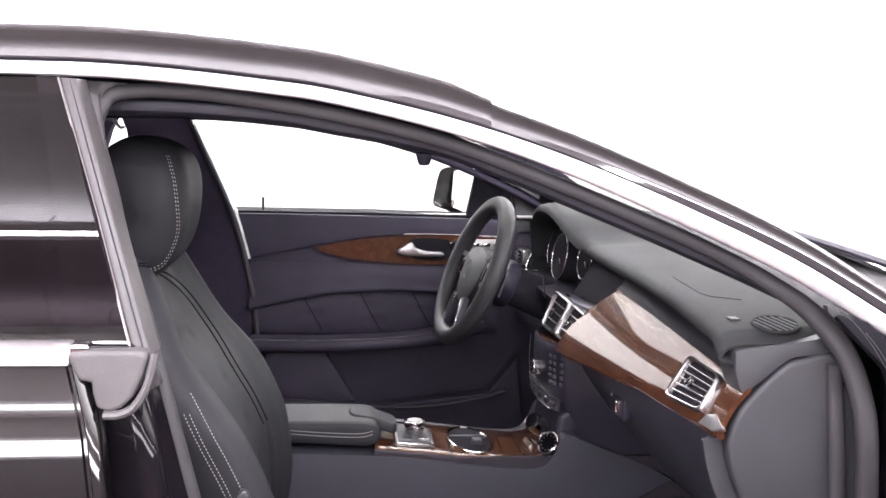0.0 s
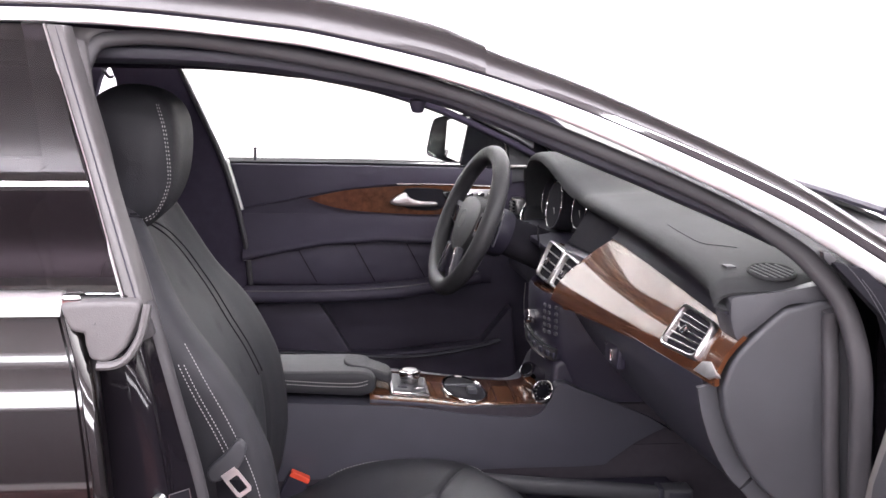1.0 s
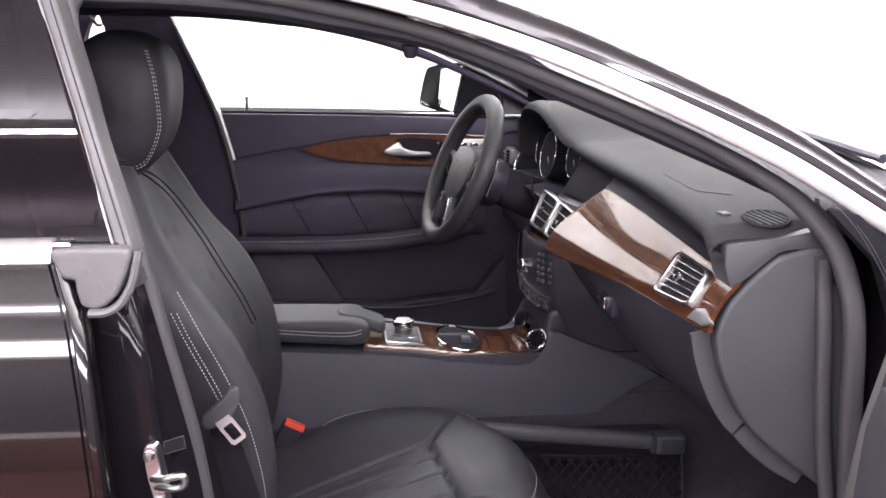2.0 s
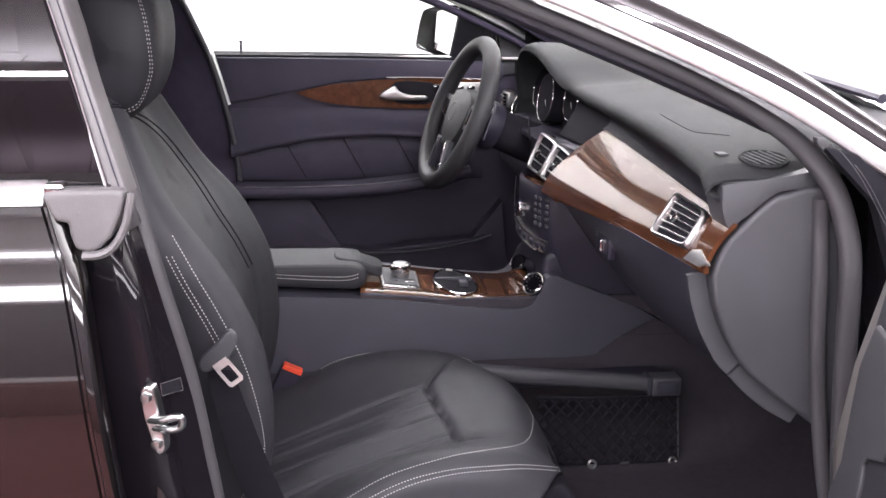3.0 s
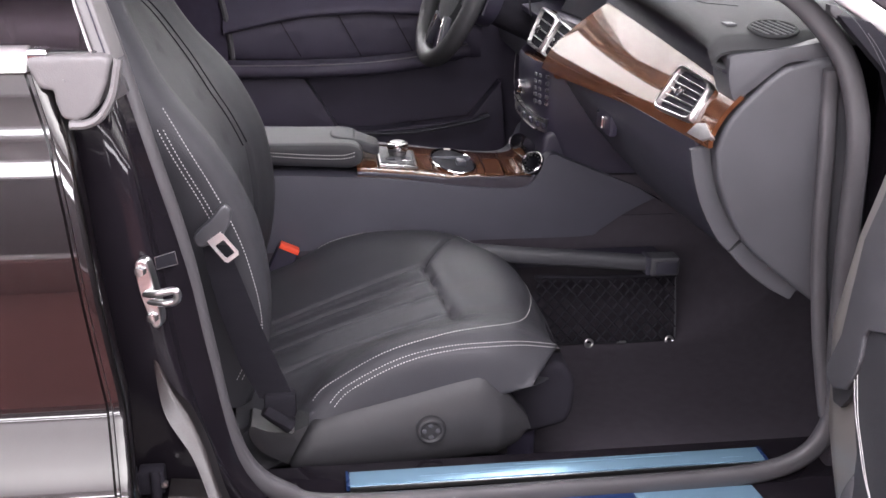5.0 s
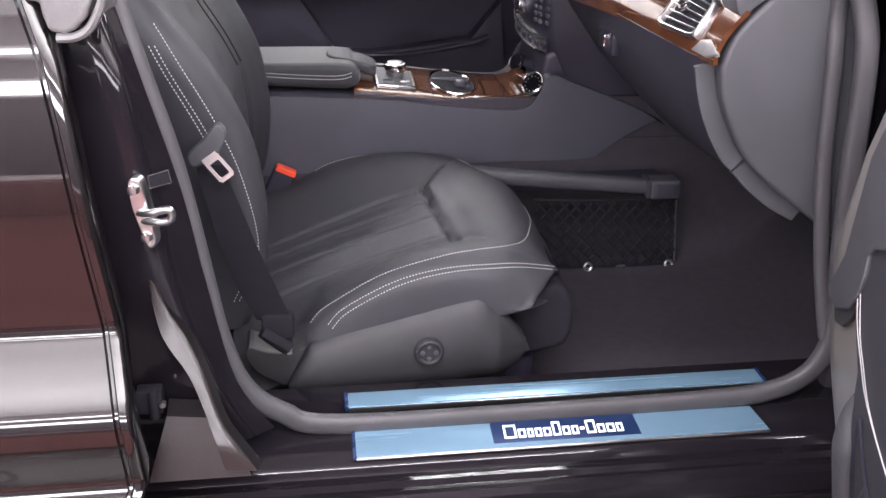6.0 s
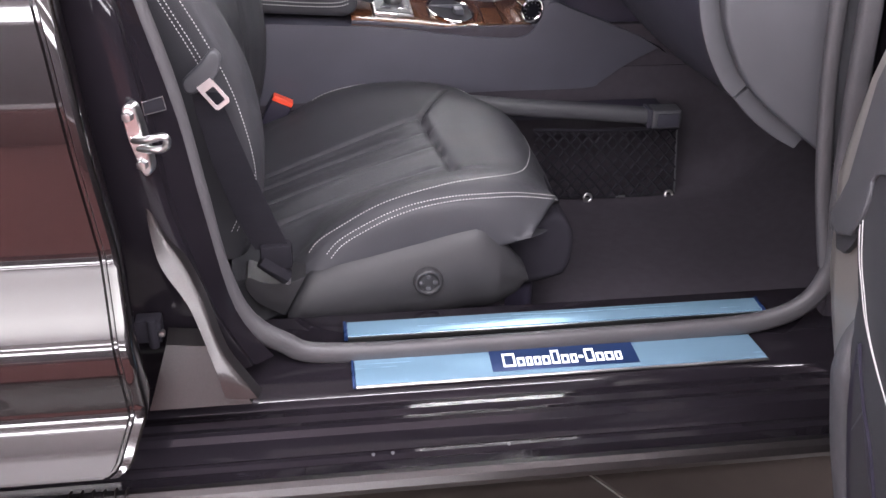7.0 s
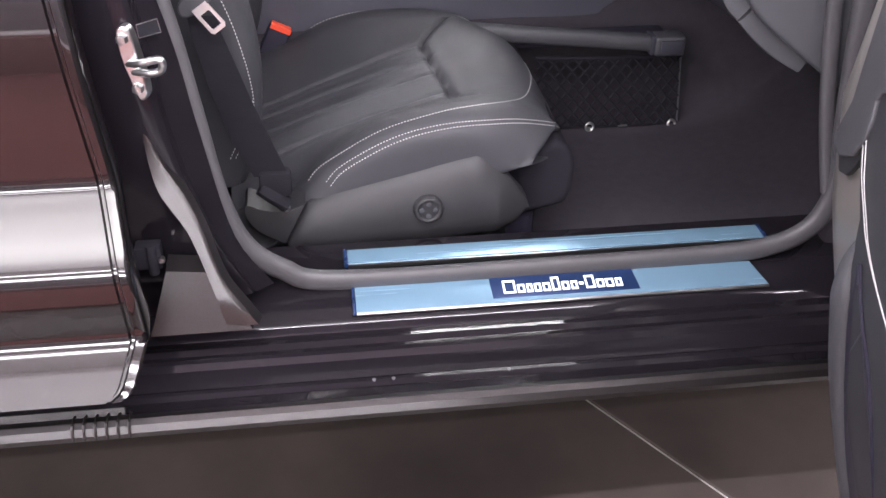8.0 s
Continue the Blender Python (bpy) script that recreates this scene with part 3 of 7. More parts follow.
    part("door_seal", sweep(seal, oval(0.0135, 0.010, 14, 2.6), up=(0, 1, 0), closed=True, scales=[1.0 - 0.32 * min(max((p.z - 0.98) / 0.08, 0), 1) for p in seal]), RUBBER, car, "soft grey rubber seal round the door opening")
    inner = glide([(0.799, 0.170, 0.930), (0.803, 0.174, 0.895), (0.807, 0.168, 0.83), (0.816, 0.166, 0.715), (0.831, 0.160, 0.60), (0.845, 0.152, 0.52), (0.853, 0.144, 0.475)], 6)
    part("door_seal", sweep(inner, oval(0.010, 0.008, 12, 2.4), up=(0, 1, 0)), RUBBER, car, "inner lip of the door seal")


bodywork()

# ---- the car: interior shell ----
def drape(tree, points, way):
    """Lays points onto a surface, along a direction."""
    way = Vector(way).normalized()
    out = []
    for p in points:
        hit = tree.ray_cast(Vector(p) - way * 0.4, way)[0]
        if hit:
            out.append(hit - way * 0.0008)
    return out


def plate(points, depth, y0, bevel=0.004, seg=2, n=0):
    """A panel that stands across the car: an outline of (x, z), from y0 inwards by depth."""
    pts = [(x, y0, z) for x, z in points]
    if n:
        pts = glide(pts, n, closed=True)
    return prism(pts, (0, 0, 0), (0, depth, 0), bevel, seg)


def cabin():
    line = glide(TRIM_LINE, 4)
    rows = [[p - Vector((0, 0, 0.03)) for p in roof_row(q, -0.01)][2:-2] for q in line if q.x < 0.42]
    part("headliner", thick(grid(rows), -0.008), HEADLINER, car, "black cloth headliner")
    pts = [Vector(far((p.x, p.y + 0.062, p.z - 0.032))) for p in line if p.x < 0.90]
    part("roof_rail_cover", sweep(pts, oval(0.034, 0.019, 16, 2.6), scales=[min(1.0, max(0.45, 1.0 - (p.x - 0.1) * 1.2)) for p in pts]), HEADLINER, car, "dark trim along the roof rail")
    pts = glide([(-0.30, 0.345, 1.222), (-0.09, 0.347, 1.222), (0.02, 0.346, 1.221), (0.124, 0.343, 1.214), (0.196, 0.339, 1.203), (0.268, 0.331, 1.192), (0.341, 0.322, 1.176), (0.413, 0.309, 1.150), (0.485, 0.296, 1.122), (0.556, 0.279, 1.094), (0.627, 0.264, 1.065), (0.697, 0.247, 1.036), (0.75, 0.235, 1.012)], 5)
    part("roof_rail_cover", sweep(pts, oval(0.034, 0.0125, 16, 2.6)), PLASTIC, car, "dark trim along the roof rail")
    part("rail_clip", rod((0.305, 0.325, 1.172), (0.305, 0.327, 1.156), 0.012, 0.007, 16, 0.003), PLASTIC_B, car)
    # carpet, firewall and underbody close the shell
    tub = [(0.22, 0.37), (0.235, 0.31), (0.30, 0.278), (0.72, 0.2745), (0.79, 0.276), (0.808, 0.36), (0.815, 0.52), (1.065, 0.52), (1.08, 0.36), (1.105, 0.30), (1.16, 0.275), (1.58, 0.278), (1.645, 0.31), (1.66, 0.37)]
    rows = []
    for x, up in ((-1.0, 0), (-0.4, 0), (0.2, 0), (0.6, 0), (0.85, 0.0), (1.0, 0.02), (1.12, 0.10), (1.2, 0.2), (1.27, 0.36), (1.30, 0.6), (1.31, 0.72)):
        rows.append([Vector((x, y, max(z, 0.275 + up))) for y, z in tub])
    part("carpet", thick(grid(rows), -0.006), CARPET, car, "black carpet in the footwells", 80)
    part("floor_pan", block(-2.0, 1.6, 0.10, 1.78, 0.20, 0.262, 0.01), PLASTIC_B, car)
    part("firewall", block(1.0, 1.34, 0.16, 1.72, 0.62, 0.93, 0.02), PLASTIC_B, car)
    part("firewall", block(1.315, 1.36, 0.16, 1.72, 0.25, 0.64, 0.01), PLASTIC_B, car)
    for y in (0.16, 1.68):
        part("footwell_side", block(0.875, 1.36, y, y + 0.04, 0.26, 0.66, 0.01), CARPET, car)
    part("seat_back_bulkhead", block(-1.2, -1.1, 0.2, 1.68, 0.3, 1.0, 0.02), CARPET, car)
    # ---- driver's door, closed ----
    belt = [(-0.062, 0.976), (0.31, 0.975), (0.70, 0.968), (0.86, 0.94), (0.88, 0.45), (0.7, 0.36), (0.05, 0.36), (0.005, 0.70), (-0.022, 0.86)]
    fd = part("driver_door", plate(belt, 0.14, 1.715, 0.010, 3), LINING, car, "closed driver's door with black leather lining")
    rail = [(-0.06, 1.712, 0.9785), (0.31, 1.712, 0.9775), (0.70, 1.712, 0.9705), (0.70, 1.712, 0.966), (0.31, 1.712, 0.973), (-0.06, 1.712, 0.974)]
    part("window_seal", prism(rail, (0, 0, 0), (0, 0.146, 0), 0.001), WEBBING, fd, "black seal along the window's foot")
    upper = glide([(-0.05, 1.70, 0.973), (0.31, 1.70, 0.971), (0.70, 1.70, 0.965)], 6)
    lower = glide([(0.70, 1.70, 0.921), (0.45, 1.70, 0.924), (0.30, 1.70, 0.914), (0.17, 1.70, 0.892), (0.05, 1.70, 0.868), (-0.015, 1.70, 0.858)], 6)
    part("upper_lining", prism([tuple(p) for p in upper + lower], (0, 0, 0), (0, 0.02, 0), 0.004), LINING, fd)
    wood = glide([(0.156, 1.70, 0.884), (0.22, 1.70, 0.899), (0.297, 1.70, 0.911), (0.45, 1.70, 0.920), (0.68, 1.70, 0.917)], 6) + glide([(0.68, 1.70, 0.848), (0.50, 1.70, 0.843), (0.36, 1.70, 0.846), (0.25, 1.70, 0.856), (0.19, 1.70, 0.870)], 6)
    part("wood_inlay", prism(wood, (0, 0, 0), (0, 0.025, 0), 0), WOOD, fd, "glossy walnut inlay on the door")
    part("inlay_chrome", sweep(glide([(0.39, 1.698, 0.9235), (0.5, 1.698, 0.9235), (0.68, 1.698, 0.919)], 5), oval(0.0022, 0.0022, 6)), CHROME, fd)
    cup = [(0.415, 0.912), (0.50, 0.912), (0.52, 0.90), (0.515, 0.865), (0.49, 0.855), (0.42, 0.858), (0.405, 0.88)]
    part("handle_bowl", plate(cup, 0.012, 1.694, 0.003, 2, 3), WEBBING, fd)
    handle = glide([(0.372, 1.682, 0.879), (0.395, 1.680, 0.897), (0.412, 1.680, 0.903), (0.425, 1.680, 0.888), (0.455, 1.680, 0.880), (0.492, 1.682, 0.878), (0.494, 1.682, 0.866), (0.43, 1.680, 0.866), (0.385, 1.682, 0.869)], 3, True)
    part("door_handle", prism([tuple(p) for p in handle], (0, 0, 0), (0, 0.012, 0), 0.004, 2), SATIN, fd, "satin chrome door handle")
    sw = [(0.51, 0.905), (0.535, 0.908), (0.565, 0.86), (0.535, 0.852)]
    part("handle_surround", plate(sw, 0.02, 1.690, 0.004), PIANO, fd)
    for i in range(3):
        part("seat_switch", block(0.572 + 0.03 * i, 0.594 + 0.03 * i, 1.688, 1.70, 0.893, 0.903, 0.003), CHROME, fd)
    part("switch_panel", block(0.555, 0.67, 1.695, 1.712, 0.868, 0.912, 0.004), SATIN, fd)
    # dished middle field with slanting pleats
    rows = []
    for i in range(33):
        x = -0.01 + 0.66 * i / 32
        top = 0.786 - 0.46 * (x - 0.35) ** 2
        row = []
        for j in range(13):
            z = 0.655 + (top - 0.655) * j / 12
            y = 1.700 - 0.010 * math.sin(math.pi * j / 12) ** 0.6
            for gx in (0.15, 0.305, 0.445, 0.575):
                e = (x - (gx + (0.77 - z) * 0.55 - 0.03)) / 0.0065
                y += 0.010 * math.exp(-e * e)
            row.append(Vector((x, y, z)))
        rows.append(row)
    part("pleated_field", grid(rows), LINING, fd, "", 80)
    # thin dark strips carry the shade of the pleat grooves
    for gx in (0.15, 0.305, 0.445, 0.575):
        pts = []
        for j in range(11):
            z = 0.662 + 0.105 * j / 10
            pts.append(Vector((gx + (0.77 - z) * 0.55 - 0.03, 1.6965 - 0.010 * math.sin(math.pi * (z - 0.655) / 0.13) ** 0.6, z)))
        part("pleat_shade", sweep(pts, oval(0.0012, 0.0008, 6), up=(0, 1, 0)), WEBBING, fd)
    # swelling panel that overhangs the pleats
    rows = []
    for i in range(33):
        x = -0.012 + 0.665 * i / 32
        low = lerp_table([(-0.012, 0.733), (0.04, 0.746), (0.0947, 0.758), (0.20, 0.777), (0.354, 0.787), (0.51, 0.779), (0.66, 0.752)], x)
        hi = max(low + 0.05, 0.842)
        row = []
        for f in np.linspace(0, 1, 9):
            row.append(Vector((x, 1.7125 - 0.044 * f * f, hi + (low - hi) * f)))
        row += [Vector((x, 1.6675, low - 0.004)), Vector((x, 1.670, low - 0.008)), Vector((x, 1.678, low - 0.011)), Vector((x, 1.700, low - 0.014))]
        rows.append(row)
    part("lining_bulge", thick(grid(rows), 0.002), LINING, fd, "padded leather panel over the pleats", 70)
    arm = glide([(-0.005, 1.655, 0.638), (0.12, 1.640, 0.640), (0.24, 1.632, 0.643), (0.36, 1.628, 0.650), (0.48, 1.632, 0.664), (0.60, 1.645, 0.690)], 8)
    part("armrest", sweep(arm, oval(0.045, 0.0205, 18, 2.4)), LINING, fd, "padded black leather armrest")
    st = [p + Vector((0, -0.041, 0.007)) for p in arm]
    part("armrest_piping", sweep(st, oval(0.0012, 0.0012, 6)), PLASTIC_L, fd)
    part("armrest_piping", sweep([p + Vector((0, -0.036, 0.0155)) for p in arm], oval(0.0012, 0.0012, 6)), PLASTIC_L, fd)
    part("window_switch", block(0.475, 0.485, 1.62, 1.64, 0.70, 0.712, 0.002), CHROME, fd)
    pocket = glide([(0.03, 1.655, 0.618), (0.12, 1.65, 0.618), (0.185, 1.65, 0.612)], 3) + glide([(0.225, 1.65, 0.55), (0.262, 1.65, 0.490), (0.27, 1.65, 0.478)], 3) + glide([(0.15, 1.65, 0.46), (0.04, 1.65, 0.46)], 2)
    part("map_pocket", prism([tuple(p) for p in pocket], (0, 0, 0), (0, 0.06, 0), 0.006), LINING, fd)
    lip = glide([(0.02, 1.60, 0.500), (0.2, 1.60, 0.492), (0.36, 1.60, 0.480), (0.48, 1.60, 0.485), (0.60, 1.60, 0.505), (0.66, 1.61, 0.520)], 6)
    part("pocket_rim", sweep(lip, oval(0.012, 0.006, 10)), PLASTIC, fd)
    part("speaker_field", plate([(0.02, 0.49), (0.36, 0.472), (0.62, 0.50), (0.70, 0.60), (0.72, 0.40), (0.05, 0.38)], 0.05, 1.655, 0.006), LINING, fd)
    part("lock_pin", rod((0.018, 1.755, 0.975), (0.018, 1.755, 1.008), 0.0042, 0.0035, 10, 0.001), PLASTIC_B, fd)
    part("lock_pin_head", rod((0.018, 1.755, 1.008), (0.018, 1.755, 1.013), 0.0048, 0.004, 10, 0.001), PLASTIC_B, fd)
    edge = glide([(-0.052, 1.70, 0.983), (-0.036, 1.70, 0.93), (-0.015, 1.70, 0.853)], 6)
    part("chrome_edge", sweep(edge, oval(0.008, 0.006, 8)), SILVER, fd, "chrome strip on the door's rear edge")
    win = [[Vector((x - 0.11 * f, 1.76 - 0.165 * f, 0.976 + 0.265 * f)) for x in (-0.05, 0.2, 0.45, 0.72)] for f in (0, 0.5, 1)]
    w = part("window", thick(grid(win), 0.004), GLASS_C, fd, "clear raised side window")
    w.visible_shadow = False
    sail = [(0.563, 0.972), (0.586, 1.100), (0.60, 1.13), (0.70, 1.085), (0.80, 1.02), (0.84, 0.96)]
    part("mirror_triangle", plate(sail, 0.02, 1.735, 0.004), WEBBING, fd)
    brace = [(0.36, 1.20), (0.42, 1.168), (0.50, 1.140), (0.60, 1.108), (0.70, 1.075), (0.80, 1.02), (0.92, 0.94), (0.94, 1.01), (0.80, 1.11), (0.65, 1.20), (0.50, 1.26), (0.36, 1.28)]
    part("pillar_lining", plate(brace, 0.03, 1.665, 0.006), HEADLINER, car, "dark lining of the far windscreen pillar")
    part("tweeter_trim", sweep(glide([(0.671, 1.70, 1.057), (0.678, 1.70, 1.03), (0.687, 1.70, 0.99), (0.689, 1.70, 0.972)], 3), oval(0.0036, 0.003, 8)), CHROME, fd)
    part("tweeter_trim", sweep([(0.6878, 1.69, 1.0355), (0.7423, 1.69, 1.0049)], oval(0.002, 0.003, 8)), CHROME, fd)
    part("tweeter_trim", block(0.692, 0.737, 1.686, 1.70, 0.970, 0.978, 0.002), SATIN, fd)
    part("tweeter_panel", prism([(0.690, 1.702, 0.982), (0.688, 1.702, 1.032), (0.76, 1.702, 0.995), (0.78, 1.702, 0.94), (0.70, 1.702, 0.93)], (0, 0, 0), (0, 0.02, 0), 0.003), PLASTIC_G, fd)
    # outside mirror, beyond the window
    shell = glide([(0.497, 1.93, 0.986), (0.501, 1.93, 1.026), (0.5116, 1.93, 1.074), (0.5243, 1.93, 1.0905), (0.568, 1.93, 1.0995), (0.615, 1.93, 1.100), (0.613, 1.93, 1.068), (0.589, 1.93, 0.963), (0.571, 1.93, 0.958), (0.5216, 1.93, 0.9736)], 4, True)
    rows = []
    c = Vector((0.57, 1.93, 1.03))
    for k, dy, dx in ((0.96, 0.045, 0.0), (1.0, 0.04, 0.0), (1.0, 0.05, 0.004), (1.0, 0.12, 0.02), (0.85, 0.19, 0.04), (0.4, 0.215, 0.05)):
        rows.append([c + (p - c) * k + Vector((dx, dy, 0)) for p in shell])
    mir = part("outside_mirror", grid(rows, close_v=True, cap=True), PAINT, fd, "black outside mirror with chrome lower edge")
    pane = [Vector(p) for p in ((0.5536, 1.9551, 1.082), (0.560, 1.946, 1.0870), (0.6054, 1.8862, 1.0966), (0.6035, 1.889, 1.075), (0.5865, 1.911, 0.9740), (0.5849, 1.9135, 0.9674), (0.578, 1.9225, 0.969), (0.5483, 1.9622, 0.9811))]
    part("mirror_foot", block(0.60, 0.66, 1.83, 1.96, 0.965, 0.995, 0.01, 3), PLASTIC_B, fd)
    part("mirror_glass", prism([tuple(p) for p in pane], (0, 0, 0), (0.004, 0.003, 0), 0), MIRROR, fd, "bright mirror glass")
    rim = [p + Vector((0, 0.034, 0.004)) for p in glide([(0.499, 1.93, 0.988), (0.512, 1.93, 0.981), (0.5216, 1.93, 0.976)], 4)]
    part("mirror_chrome", sweep(rim, oval(0.005, 0.006, 8)), CHROME, fd)
    # far pillar and rear door
    pil = glide([(-0.345, 1.69, 1.262), (-0.185, 1.69, 1.262)], 1) + glide([(-0.176, 1.69, 1.235), (-0.12, 1.69, 1.11), (-0.064, 1.69, 0.978), (-0.03, 1.69, 0.86), (-0.002, 1.69, 0.70), (0.0, 1.69, 0.36)], 4) + glide([(-0.28, 1.69, 0.36), (-0.30, 1.69, 0.9), (-0.318, 1.69, 1.15), (-0.327, 1.69, 1.193), (-0.337, 1.69, 1.219), (-0.348, 1.69, 1.235)], 4)
    part("door_pillar", prism([tuple(p) for p in pil], (0, 0, 0), (0, 0.09, 0), 0.006), HEADLINER, car, "dark trim of the driver's side pillar")
    seal = glide([(-0.172, 1.685, 1.236), (-0.115, 1.685, 1.108), (-0.058, 1.685, 0.976), (-0.022, 1.685, 0.85), (0.004, 1.685, 0.70), (0.012, 1.685, 0.5)], 6)
    part("door_seal", sweep(seal, oval(0.007, 0.007, 8)), RUBBER, car)
    guide = glide([(-0.333, 1.66, 1.222), (-0.343, 1.66, 1.213), (-0.340, 1.655, 1.200), (-0.330, 1.655, 1.188), (-0.322, 1.66, 1.190)], 5)
    part("belt_guide", sweep(guide, oval(0.006, 0.004, 8)), PLASTIC_B, car)
    rear = [(-1.9, 0.95), (-0.9, 0.975), (-0.28, 0.985), (-0.25, 0.36), (-1.1, 0.36), (-1.5, 0.6)]
    part("rear_door", plate(rear, 0.14, 1.715, 0.01), PLASTIC, car, "closed far rear door")
    rq = [(-0.405, 1.02), (-0.398, 1.12), (-0.380, 1.18), (-0.366, 1.210), (-0.352, 1.228), (-0.345, 1.262), (-0.45, 1.26), (-1.3, 1.2), (-1.3, 0.98), (-0.405, 0.98)]
    part("rear_roof_post", plate(rq, 0.05, 1.78, 0.004), HEADLINER, car)


cabin()

# ---- dashboard, steering wheel, console ----
def on_face(y, f, lift=0.0):
    """A place on the slanting wooden face of the dash: f from its lower (0) to its upper edge (1)."""
    k = (y - 0.22) / 0.56
    lo = Vector((0.667 - 0.040 * k, y, 0.834 - 0.012 * k))
    hi = Vector((0.704 + 0.009 * k, y, 0.892 + 0.023 * k))
    n = Vector((-(hi - lo).z, 0, (hi - lo).x)).normalized()
    return lo.lerp(hi, f) + n * (lift + 0.005 * math.sin(math.pi * min(max(f, 0), 1)) - 0.12 * max(0.0, 0.16 - f) ** 2)


def air_vent(parent, tl, tr, br, bl, slats):
    """A silver-framed dash vent between four corners: surround, dark throat, upright blades and a tab."""
    tl, tr, br, bl = Vector(tl), Vector(tr), Vector(br), Vector(bl)
    out = (tr - tl).cross(bl - tl).normalized()
    if out.x > 0:
        out = -out

    def q(u, v, h=0.0):
        return bl.lerp(br, u).lerp(tl.lerp(tr, u), v) + out * (h + 0.004 * math.sin(math.pi * min(max(u, 0), 1)))
    outer = [(0.12, 0), (0.88, 0), (0.97, 0.04), (1, 0.14), (1, 0.86), (0.97, 0.96), (0.88, 1), (0.12, 1), (0.03, 0.96), (0, 0.86), (0, 0.14), (0.03, 0.04)]

    def inset(k):
        return [(0.5 + (u - 0.5) * (1 - 2 * k), 0.5 + (v - 0.5) * (1 - 2 * k)) for u, v in outer]
    rows = [[q(u, v, h) for u, v in inset(k)] for k, h in ((0.0, -0.014), (0.0, 0.002), (0.012, 0.005), (0.036, 0.0062), (0.062, 0.005), (0.072, 0.002), (0.075, -0.006))]
    part("air_vent", grid(rows, close_v=True), SATIN, parent, "silver-framed air vent")
    rows = [[q(u, v, h) for u, v in inset(k)] for k, h in ((0.0752, -0.002), (0.08, -0.0036), (0.3, -0.004), (0.47, -0.004))]
    part("vent_throat", grid(rows, close_v=True, cap=True), DARK, parent)
    for i in range(slats):
        v = 0.06 + 0.88 * (i + 1) / (slats + 1)
        w = 0.017
        blade = [q(0.08, v - w, 0.001), q(0.92, v - w, 0.001), q(0.92, v + w, 0.0035), q(0.08, v + w, 0.0035)]
        part("vent_blade", prism([tuple(p) for p in blade], (0, 0, 0), out * -0.0045, 0.0006, 1), SATIN, parent)
    a, b = q(0.46, 0.42, 0.006), q(0.54, 0.58, 0.006)
    part("vent_tab", rod(a, b, 0.0045, 0.004, 12, 0.001), CHROME, parent)
    for u in (0.3, 0.7):
        part("vent_vane", prism([tuple(p) for p in (q(u - 0.008, 0.08, -0.004), q(u + 0.008, 0.08, -0.004), q(u + 0.008, 0.92, -0.004), q(u - 0.008, 0.92, -0.004))], (0, 0, 0), out * -0.003, 0), PLASTIC, parent)


